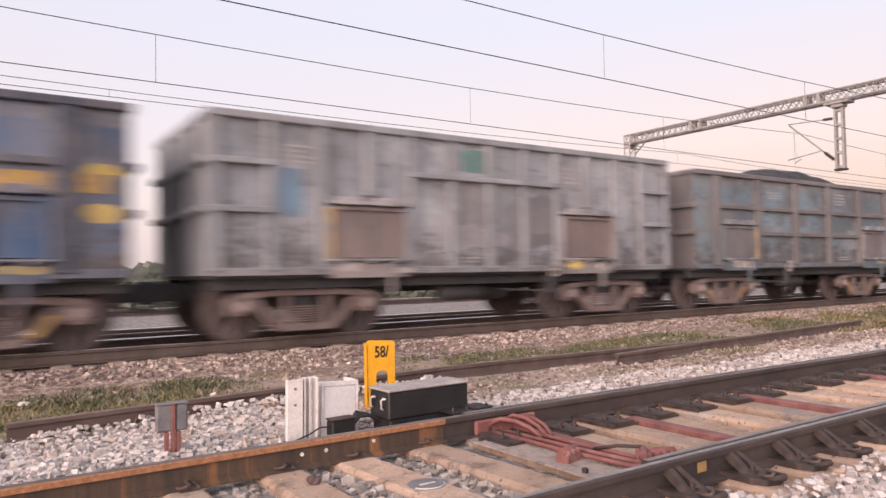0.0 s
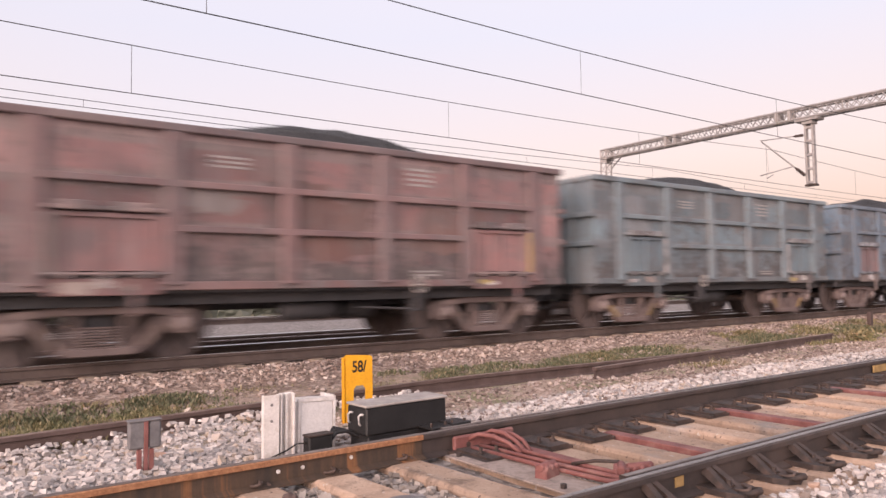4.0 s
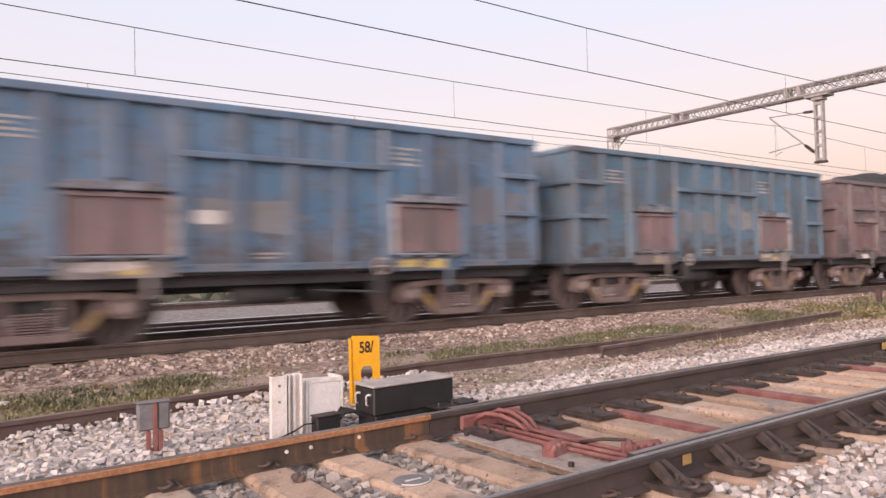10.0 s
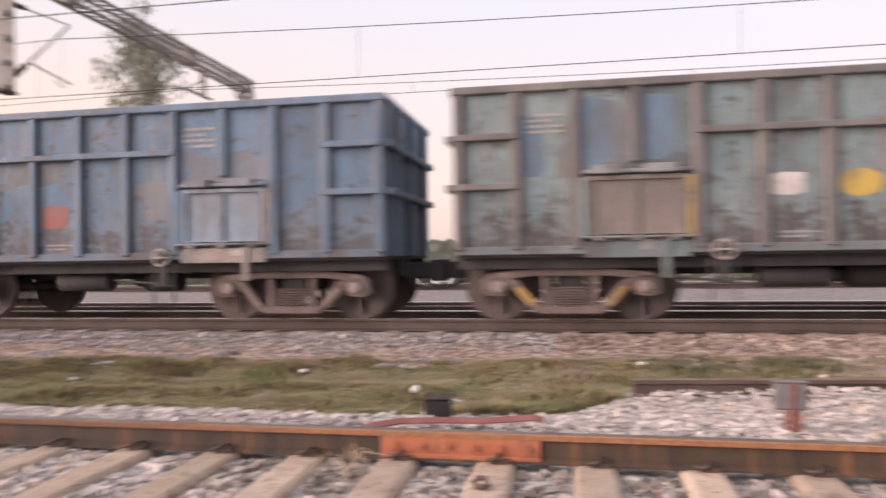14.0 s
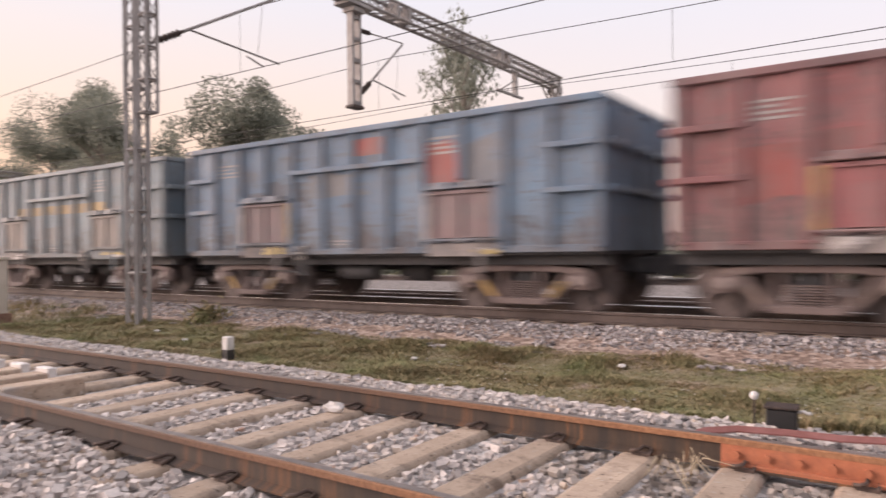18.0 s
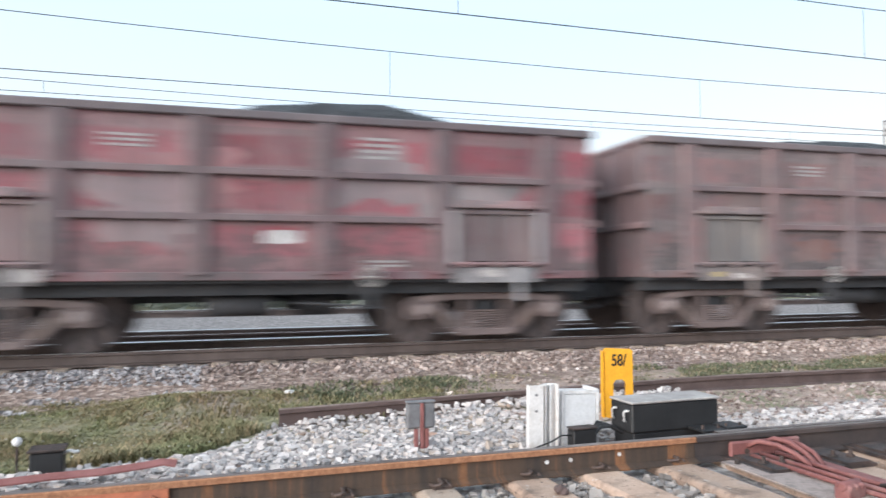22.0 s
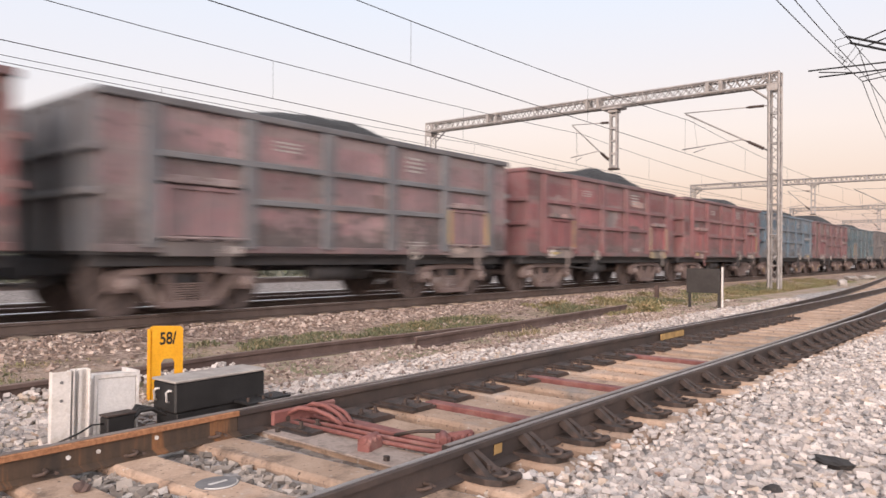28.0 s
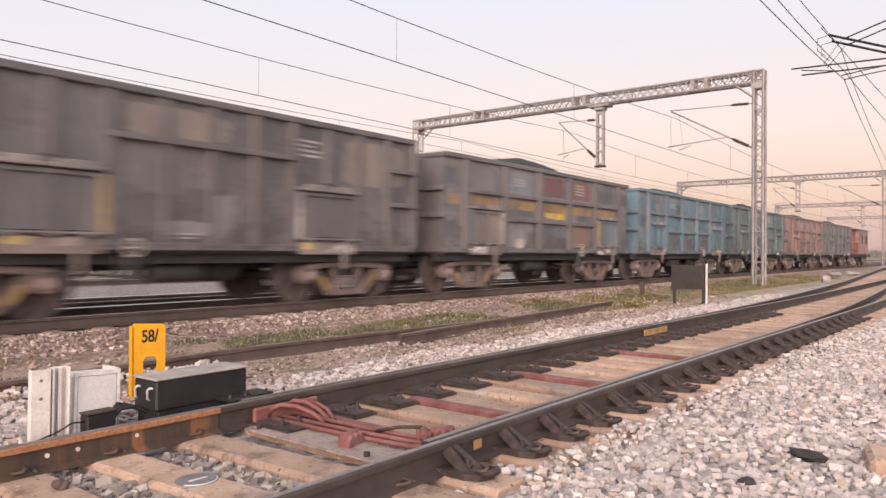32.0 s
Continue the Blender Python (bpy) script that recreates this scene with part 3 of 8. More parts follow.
def brace_mesh():
    """A cast rail brace: a toed base, two bars leaning to the rail head, a cross bar and a bolted toe."""
    bm = bmesh.new()
    toe = [(-0.125, 0.1), (-0.125, -0.16), (-0.085, -0.245), (0.0, -0.275), (0.085, -0.245), (0.125, -0.16), (0.125, 0.1)]
    a = [bm.verts.new((x, y, 0.0)) for x, y in toe]
    b = [bm.verts.new((x, y, 0.034)) for x, y in toe]
    bm.faces.new(a)
    bm.faces.new(b[::-1])
    for i in range(7):
        bm.faces.new((a[(i + 1) % 7], a[i], b[i], b[(i + 1) % 7]))
    for s in (-1, 1):
        prof = ((-0.15, 0.024), (-0.09, 0.024), (0.062, 0.105), (0.062, 0.135), (0.02, 0.135))
        r0 = [bm.verts.new((s * (0.078 - 0.25 * max(0.0, z - 0.024)), y, z)) for y, z in prof]
        r1 = [bm.verts.new((s * (0.032 - 0.25 * max(0.0, z - 0.024)), y, z)) for y, z in prof]
        bm.faces.new(r0)
        bm.faces.new(r1[::-1])
        for i in range(5):
            bm.faces.new((r0[i], r1[i], r1[(i + 1) % 5], r0[(i + 1) % 5]))
    box(bm, -0.05, 0.05, 0.022, 0.06, 0.105, 0.133)
    tube(bm, (0.0, -0.1, 0.026), (0.0, -0.1, 0.075), 0.015, n=6)
    tube(bm, (0.0, -0.1, 0.026), (0.0, -0.1, 0.05), 0.03, n=6)
    path_tube(bm, [(-0.055, -0.2, 0.03), (-0.05, -0.27, 0.04), (0.0, -0.3, 0.05), (0.05, -0.27, 0.04), (0.055, -0.2, 0.03)], 0.019, 6)
    return mesh_of("rail_brace", bm, M_IRON)


def near_track():
    track = tagged(new("near_track"), "rusty broad gauge turnout track on sandy concrete sleepers in grey ballast", "railway track", kind="structure")
    half = 1.676 / 2 + 0.035
    far_y, near_yy = (lambda x: near_y(x) + half), (lambda x: near_y(x) - half)
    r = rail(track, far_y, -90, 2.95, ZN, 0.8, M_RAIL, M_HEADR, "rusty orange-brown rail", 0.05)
    fishplate(r, -0.96, near_y(-0.96) + half)
    for x, z in ((1.83, 0.09), (2.0, 0.09), (2.36, 0.1)):
        bm = bmesh.new()
        tube(bm, (x, far_y(x) - 0.008, z), (x, far_y(x) - 0.017, z), 0.013, n=10)
        part("paint_dot", bm, M_WHITE, r, "white paint dot on the rail web")
    rail(track, far_y, 2.955, 150, ZN, 0.8, M_RAILD, M_WORN, "dark rail with polished head", 0.036)
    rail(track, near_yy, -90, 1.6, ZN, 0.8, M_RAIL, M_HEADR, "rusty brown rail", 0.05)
    n = rail(track, near_yy, 1.605, 150, ZN, 0.8, M_RAILD, M_WORN, "dark rail with polished head", 0.036)
    for side in (-1, 1):
        rail(track, lambda x: near_y(x) + leave_y(x) + side * half, 3.2, 150, ZN - 0.003, 1.0, M_RAILD, M_HEADR, "dark switch rail", 0.04)
    bm = bmesh.new()
    box(bm, 3.54, 3.62, near_yy(3.7) - 0.0165, near_yy(3.7) - 0.0115, 0.065, 0.125)
    part("paint_mark", bm, M_YELLOW, n, "small yellow paint mark")
    bm = bmesh.new()
    box(bm, 10.05, 10.95, far_y(10.5) - 0.045, far_y(10.5) - 0.03, 0.04, 0.13)
    part("paint_mark", bm, M_YELLOW, n, "long yellow paint mark")
    mesh = sleeper_mesh("sleeper", 2.75, M_SLEEPER)
    wide = sleeper_mesh("turnout_sleeper", 2.75, M_TIMBER, 0.3, 0.26)
    longs = {}
    chair, brace = chair_mesh(), brace_mesh()
    for x in SLEEPERS:
        turn = x > 1.5
        me = wide if turn else mesh
        off = 0.06 if turn else 0.0
        if x > 12:
            ext = round(leave_y(x) * 5) / 5
            if ext > 3.0:
                continue
            off = ext / 2
            if ext not in longs:
                longs[ext] = sleeper_mesh("long_sleeper", 2.75 + ext, M_TIMBER, 0.3, 0.26)
            me = longs[ext]
        s = part("sleeper", me, None, track)
        s.matrix_local = pose(x, near_y(x) + off, 0.008, 0, 0, random.uniform(-0.7, 0.7) + (4 if 2 < x < 3 else 0))
        if -9 < x < 3.2:
            for side in (-1, 1):
                for inner in (-1, 1):
                    c = part("rail_clip", CLIP, None, s)
                    c.matrix_local = pose(0.02, side * half + inner * 0.085, 0.012, 0, 0, 0 if inner > 0 else 180)
        elif 3.2 < x < 16:
            c = part("slide_chair", chair, None, s, "black slide chair")
            c.matrix_local = pose(0, half - 0.2 - off, 0.002)
            c = part("rail_brace", brace, None, s, "dark iron rail brace")
            c.matrix_local = pose(0, -half - 0.05 - off, 0.002)
            if x < 9:
                c = part("rail_clip", CLIP, None, s)
                c.matrix_local = pose(0.0, -half - 0.33, 0.03, 0, 0, 150)
    return track


def fishplate(r, x, y):
    bm = bmesh.new()
    box(bm, x - 0.5, x + 0.5, y - 0.034, y - 0.011, 0.02, 0.14)
    box(bm, x - 0.5, x + 0.5, y - 0.062, y - 0.03, 0.005, 0.04)
    f = part("fishplate", bm, M_ORANGE, r, "bright orange-red fishplate", 0.004)
    for k in range(6):
        bm = bmesh.new()
        bx = x - 0.41 + k * 0.165
        tube(bm, (bx, y - 0.03, 0.088), (bx, y - 0.062, 0.088), 0.021, n=8)
        part("bolt", bm, M_ORANGE, f)


def main_track(name, yc, zt, x0, x1, sleepers, label):
    track = tagged(new(name), label, "railway track", kind="structure")
    half = 1.676 / 2 + 0.035
    for side in (-1, 1):
        r = rail(track, lambda x: yc + main_bend(x) + side * half, x0, x1, zt - (0.03 if side > 0 else 0.0), 10, M_RAILM, M_SHINE, "", 0.05)
        if side > 0:
            bm = bmesh.new()
            sweep(bm, [(-0.037, -0.004), (-0.034, -0.001), (0.034, 0.006), (0.037, -0.004)], line_points(lambda x: yc + main_bend(x) + half, x0, x1, 10, zt - 0.022))
            part("polished_edge", bm, M_BRIGHT, r, "bright polished rail head")
    if sleepers:
        mesh = sleeper_mesh("main_sleeper", 2.75, M_SLEEPER)
        x = sleepers[0]
        while x < sleepers[1]:
            s = part("sleeper", mesh, None, track)
            s.matrix_local = pose(x, yc + main_bend(x), zt - 0.172)
            x += 0.65
    return track


# ---- train ----
def wheelset_mesh():
    bm = bmesh.new()
    tube(bm, (0, -1.05, 0), (0, 1.05, 0), 0.075, n=12)
    for s in (-1, 1):
        y = s * 0.838
        tube(bm, (0, y - 0.03, 0), (0, y + 0.1, 0), 0.49, n=32)
        tube(bm, (0, y - s * 0.05, 0), (0, y - s * 0.02, 0), 0.52, n=32)
        tube(bm, (0, y + s * 0.06, 0), (0, y + s * 0.13, 0), 0.14, n=14)
        for k in range(6):
            a = k * math.pi / 3
            box(bm, -0.03, 0.03, y + s * 0.1 - 0.008, y + s * 0.1 + 0.008, 0.17, 0.4, Matrix.Rotation(a, 4, 'Y'))
    return mesh_of("wheelset", bm, M_WHEEL)


def side_frame_mesh():
    """A cast bogie side frame round its two axles and the spring nest, in x and z about the bogie centre at axle height."""
    bm = bmesh.new()
    top = [(-1.17, -0.06), (-1.19, 0.1), (-1.05, 0.2), (-0.5, 0.25), (0.5, 0.25), (1.05, 0.2), (1.19, 0.1), (1.17, -0.06), (1.08, -0.06), (1.0, 0.08), (0.55, 0.14), (-0.55, 0.14), (-1.0, 0.08), (-1.08, -0.06)]
    prism(bm, top, -0.07, 0.07)
    for s in (-1, 1):
        prism(bm, [(s * 0.92, 0.1), (s * 0.74, 0.1), (s * 0.38, -0.33), (s * 0.5, -0.37)], -0.065, 0.065)
        prism(bm, [(s * 0.38, 0.14), (s * 0.29, 0.14), (s * 0.28, -0.34), (s * 0.37, -0.34)], -0.06, 0.06)
        prism(bm, [(s * 0.8, 0.12), (s * 1.12, 0.19), (s * 1.23, 0.1), (s * 1.22, -0.1), (s * 1.12, -0.15), (s * 0.9, -0.13)], -0.055, 0.055)
    prism(bm, [(-0.5, -0.29), (0.5, -0.29), (0.44, -0.39), (-0.44, -0.39)], -0.09, 0.09)
    return mesh_of("side_frame", bm, M_BOGIE, 0.012)


def spring_mesh():
    bm = bmesh.new()
    for k in range(8):
        z = -0.29 + k * 0.036
        for x in (-0.16, 0.0, 0.16):
            tube(bm, (x, 0, z), (x, 0, z + 0.022), 0.078, n=10)
    return mesh_of("spring_nest", bm, M_BOGIE)


def axle_box_mesh():
    bm = bmesh.new()
    tube(bm, (0, -0.1, 0), (0, 0.05, 0), 0.1, n=14)
    box(bm, -0.13, 0.13, -0.075, 0.1, 0.05, 0.13)
    return mesh_of("axle_box", bm, M_BOGIE, 0.008)


def axle_cap_mesh():
    bm = bmesh.new()
    tube(bm, (0, -0.125, 0), (0, -0.1015, 0), 0.078, n=14)
    for k in range(3):
        a = 2 * math.pi * k / 3 + 0.5
        tube(bm, (0.045 * math.cos(a), -0.14, 0.045 * math.sin(a)), (0.045 * math.cos(a), -0.123, 0.045 * math.sin(a)), 0.014, n=6)
    return mesh_of("axle_cap", bm, M_CAP)


def bolster_mesh():
    bm = bmesh.new()
    box(bm, -0.2, 0.2, -1.05, 1.05, -0.05, 0.18)
    tube(bm, (0, 0, 0.18), (0, 0, 0.36), 0.2, n=12)
    return mesh_of("bolster", bm, M_BLACK, 0.02)


def strut_mark_mesh(s):
    bm = bmesh.new()
    prism(bm, [(s * 0.8, -0.02), (s * 0.68, 0.0), (s * 0.46, -0.255), (s * 0.56, -0.28)], -0.072, -0.066)
    return mesh_of("strut_mark", bm, PAINT)


MARKS = [strut_mark_mesh(-1), strut_mark_mesh(1)]
AXLE_CAP = axle_cap_mesh()
WHEELSET, SIDE_FRAME, SPRING, AXLE_BOX, BOLSTER = wheelset_mesh(), side_frame_mesh(), spring_mesh(), axle_box_mesh(), bolster_mesh()
LEN, AX = 9.62, 0.49
BOGIE_X = (-3.26, 3.26)
CAPS = True


def running_gear(wagon):
    for bx in BOGIE_X:
        for side in (-1, 1):
            f = part("side_frame", SIDE_FRAME, None, wagon)
            f.matrix_local = pose(bx, side * 1.12, AX)
            s = part("spring_nest", SPRING, None, f)
            s.matrix_local = pose(0, 0, 0)
            if side < 0:
                for me in MARKS:
                    part("strut_mark", me, None, f)
            for ax in (-1, 1) if side < 0 else ():
                a = part("axle_box", AXLE_BOX, None, f)
                a.matrix_local = pose(ax, 0, 0, 0, 0, 0 if side < 0 else 180)
                if side < 0 and CAPS:
                    c = part("axle_cap", AXLE_CAP, None, f, "pale axle end cap")
                    c.matrix_local = pose(ax, 0, 0)
        b = part("bolster", BOLSTER, None, wagon)
        b.matrix_local = pose(bx, 0, AX)
        for ax in (-1, 1):
            w = part("wheelset", WHEELSET, None, wagon)
            w.matrix_local = pose(bx + ax, 0, AX)


def under_gear(wagon):
    bm = bmesh.new()
    box(bm, -LEN / 2 + 0.1, LEN / 2 - 0.1, -0.3, 0.3, 0.62, 0.9)
    part("centre_sill", bm, M_BLACK, wagon)
    for s in (-1, 1):
        bm = bmesh.new()
        y0, y1 = sorted((s * 1.22, s * 1.3))
        box(bm, -LEN / 2, LEN / 2, y0, y1, 0.74, 0.898)
        part("solebar", bm, M_BLACK, wagon)
    for x in (-4.5, -1.6, 1.6, 4.5):
        bm = bmesh.new()
        box(bm, x - 0.09, x + 0.09, -1.21, 1.21, 0.72, 0.899)
        part("cross_member", bm, M_BLACK, wagon)
    bm = bmesh.new()
    tube(bm, (0.5, -0.55, 0.6), (1.1, -0.55, 0.6), 0.18, n=14)
    tube(bm, (0.3, -0.55, 0.6), (0.5, -0.55, 0.6), 0.1, n=10)
    part("brake_cylinder", bm, M_BLACK, wagon, "", 0.01)
    bm = bmesh.new()
    tube(bm, (-0.75, -1.0, 0.6), (0.15, -1.0, 0.6), 0.15, n=14)
    part("air_reservoir", bm, M_BLACK, wagon, "", 0.01)
    for s in (-1, 1):
        bm = bmesh.new()
        box(bm, 0, 0.62 * s, -0.13, 0.13, 0.58, 0.84, Matrix.Translation((s * LEN / 2, 0, 0)))
        box(bm, s * 0.36, s * 0.66, -0.2, 0.2, 0.54, 0.88, Matrix.Translation((s * LEN / 2, 0, 0)))
        part("coupler", bm, M_BLACK, wagon, "", 0.02)
        for y in (-0.45, 0.4):
            bm = bmesh.new()
            path_tube(bm, [(s * (LEN / 2 - 0.05), y, 0.72), (s * (LEN / 2 + 0.2), y, 0.5), (s * (LEN / 2 + 0.42), y, 0.42), (s * (LEN / 2 + 0.55), y, 0.5)], 0.022)
            part("brake_hose", bm, M_BLACK, wagon)
    bm = bmesh.new()
    ring = [(0.125 * math.cos(2 * math.pi * k / 16), 0, 0.125 * math.sin(2 * math.pi * k / 16)) for k in range(17)]
    path_tube(bm, ring, 0.018, 5)
    path_tube(bm, [ring[0], (0, 0, 0), ring[8]], 0.015, 5)
    path_tube(bm, [ring[4], (0, 0.002, 0), ring[12]], 0.015, 5)
    h = part("hand_brake_wheel", bm, M_LID, wagon, "whitewashed hand brake wheel")
    h.matrix_local = pose(1.42, -1.66, 0.97)
    bm = bmesh.new()
    box(bm, -0.05, 0.05, 0.0, 0.06, -0.42, 0.12)
    tube(bm, (0, 0.03, -0.4), (-1.0, 0.3, -0.34), 0.018, n=5)
    path_tube(bm, [(-0.16, 0.03, -0.1), (-0.16, 0.03, -0.72), (0.16, 0.03, -0.72), (0.16, 0.03, -0.1)], 0.016, 5)
    tube(bm, (-0.16, 0.03, -0.42), (0.16, 0.03, -0.42), 0.016, n=5)
    h = part("hand_brake_frame", bm, M_BLACK, wagon, "iron brake post with a hanging foot step")
    h.matrix_local = pose(1.42, -1.6, 0.97)


def body_shell(wagon, top):
    """The open tub: floor, sides and ends of plate."""
    L, W, t0 = LEN / 2, 1.5, 0.9
    bm = bmesh.new()
    box(bm, -L, L, -W, W, t0, t0 + 0.05)
    part("floor", bm, M_BLACK, wagon)
    for s in (-1, 1):
        bm = bmesh.new()
        box(bm, -L, L, s * W - 0.02, s * W + 0.02, t0 + 0.05, top)
        part("side_wall", bm, PAINT, wagon)
        bm = bmesh.new()
        box(bm, s * L - 0.02, s * L + 0.02, -W + 0.02, W - 0.02, t0 + 0.05, top)
        part("end_wall", bm, PAINT, wagon)
    for s, nm in ((-1, "top_rail"), (1, "top_rail")):
        bm = bmesh.new()
        box(bm, -L - 0.05, L + 0.05, s * (W + 0.03) - 0.07, s * (W + 0.03) + 0.07, top - 0.02, top + 0.09)
        part(nm, bm, PAINT, wagon, "", 0.015)
        bm = bmesh.new()
        box(bm, s * L - 0.06, s * L + 0.06, -W + 0.05, W - 0.05, top - 0.02, top + 0.085)
        part("end_rail", bm, PAINT, wagon, "", 0.015)
        bm = bmesh.new()
        box(bm, -L, L, s * (W + 0.021), s * (W + 0.075), t0 + 0.035, t0 + 0.15)
        part("side_sill", bm, PAINT, wagon, "", 0.01)


def post_mesh(name, w, d, z0, z1):
    bm = bmesh.new()
    box(bm, -w / 2, w / 2, -d, 0, z0, z1)
    return mesh_of(name, bm, PAINT, 0.015)


def door(wagon, x0, x1, z0, z1, label=""):
    """A pair of drop doors under one hinge bar, with a rim, a middle stile, a locking rod and a hanging stop, on the near side."""
    y = -1.5
    mid = (x0 + x1) / 2
    bm = bmesh.new()
    rim = 0.055
    outer = [(x0, z0), (x1, z0), (x1, z1), (x0, z1)]
    inner = [(x0 + rim, z0 + 0.02), (x1 - rim, z0 + 0.02), (x1 - rim, z1 - rim), (x0 + rim, z1 - rim)]
    rings = [[bm.verts.new((x, yy, z)) for x, z in r] for r, yy in ((outer, y - 0.025), (outer, y - 0.115), (inner, y - 0.115), (inner, y - 0.07))]
    bm.faces.new(rings[0])
    bm.faces.new(rings[3][::-1])
    for r0, r1 in zip(rings, rings[1:]):
        for i in range(4):
            bm.faces.new((r0[i], r0[(i + 1) % 4], r1[(i + 1) % 4], r1[i]))
    d = part("door", bm, PAINT, wagon, label)
    bm = bmesh.new()
    box(bm, mid - 0.028, mid + 0.028, y - 0.112, y - 0.071, z0 + 0.021, z1 - rim - 0.001)
    part("stiffener", bm, PAINT, d, "", 0.006)
    bm = bmesh.new()
    box(bm, x0 - 0.06, x1 + 0.06, y - 0.13, y - 0.03, z1 + 0.03, z1 + 0.085)
    for k, w in ((0.2, 0.36), (0.74, 0.4)):
        x = x0 + (x1 - x0) * k
        box(bm, x - w / 2, x + w / 2, y - 0.19, y - 0.05, z1 + 0.02, z1 + 0.14)
    part("hinge_bar", bm, PAINT, d, "", 0.012)
    bm = bmesh.new()
    tube(bm, (x0 - 0.1, y - 0.13, z0 - 0.035), (x1 + 0.1, y - 0.13, z0 - 0.035), 0.02, n=6)
    for k in (0.1, 0.5, 0.88):
        x = x0 + (x1 - x0) * k
        box(bm, x - 0.05, x + 0.05, y - 0.16, y - 0.09, z0 - 0.085, z0 - 0.005)
    part("locking_rod", bm, PAINT, d, "dusty locking rod")
    for x in (x0 - 0.11, x1 + 0.02):
        bm = bmesh.new()
        box(bm, x, x + 0.09, y - 0.125, y - 0.03, z0 - 0.03, z1 - 0.02)
        part("latch", bm, PAINT, d, "", 0.01)
    bm = bmesh.new()
    box(bm, x0 - 0.05, x1 + 0.05, y - 0.095, y - 0.078, z0 - 0.31, z0 - 0.09)
    box(bm, x1 - 0.3, x1 - 0.21, y - 0.13, y - 0.09, z0 - 0.58, z0 - 0.08)
    part("door_stop", bm, PAINT, d, "", 0.01)
    return d


def lettering(wagon, x, z, w, h, rows, material):
    """Rows of worn stencilled words, too small to read."""
    bm = bmesh.new()
    for i in range(rows):
        z1 = z - h * i / rows
        at, k = x, i
        while at < x + w * (0.8 + 0.2 * ((i * 7 + 3) % 5) / 4) - 0.05:
            word = 0.05 + 0.045 * ((k * 5 + i * 3) % 4)
            box(bm, at, min(at + word, x + w), -1.5265, -1.5215, z1 - 0.5 * h / rows, z1)
            at += word + 0.022
            k += 1
    part("lettering", bm, material, wagon, "white stencilled lettering")


def end_ribs(wagon, top, levels):
    for s in (-1, 1):
        for y in (-0.9, 0.0, 0.9):
            bm = bmesh.new()
            box(bm, s * (LEN / 2 + 0.02), s * (LEN / 2 + 0.1), y - 0.06, y + 0.06, 0.95, top - 0.03)
            part("end_post", bm, PAINT, wagon)
        for z in levels:
            bm = bmesh.new()
            box(bm, s * (LEN / 2 + 0.02), s * (LEN / 2 + 0.13), -1.55, 1.55, z - 0.05, z + 0.05)
            part("end_rib", bm, PAINT, wagon, "", 0.012)


def wagon_ribbed():
    """Close-ribbed open wagon: twelve panels, two doors a side, one waist rail over the middle."""
    w = new("open_wagon")
    top = 3.17
    under_gear(w)
    running_gear(w)
    body_shell(w, top)
    P = (LEN - 0.1) / 12
    me = post_mesh("side_post", 0.12, 0.09, 1.0, top - 0.025)
    short = post_mesh("short_post", 0.12, 0.09, 2.15, top - 0.025)
    for side in (-1, 1):
        for i in range(13):
            x = -LEN / 2 + 0.05 + i * P
            o = part("side_post", short if i in (3, 9) and side < 0 else me, None, w)
            o.matrix_local = pose(x, side * 1.52, 0, 0, 0, 0 if side < 0 else 180)
        for i0, i1, z in ((0, 1, 2.55), (0, 1, 1.87), (11, 12, 2.55), (11, 12, 1.87), (4, 8, 2.53)):
            bm = bmesh.new()
            xa, xb = -LEN / 2 + 0.05 + i0 * P, -LEN / 2 + 0.05 + i1 * P
            y0, y1 = sorted((side * 1.52, side * 1.635))
            if side < 0 or i1 - i0 < 3:
                box(bm, xa - 0.04, xb + 0.04, y0, y1, z - 0.045, z + 0.045)
                part("waist_rail", bm, PAINT, w, "", 0.012)
    x = -LEN / 2 + 0.05
    door(w, x + 2 * P + 0.17, x + 4 * P - 0.17, 1.19, 1.97)
    door(w, x + 8 * P + 0.17, x + 10 * P - 0.17, 1.19, 1.97)
    end_ribs(w, top, (1.87, 2.55))
    lettering(w, x + 1 * P + 0.15, 2.85, 0.5, 0.3, 4, M_LETTER)
    lettering(w, x + 8 * P + 0.14, 2.9, 0.5, 0.34, 4, M_LETTER)
    lettering(w, x + 5 * P + 0.2, 1.2, 0.45, 0.12, 2, M_LETTER)
    return w


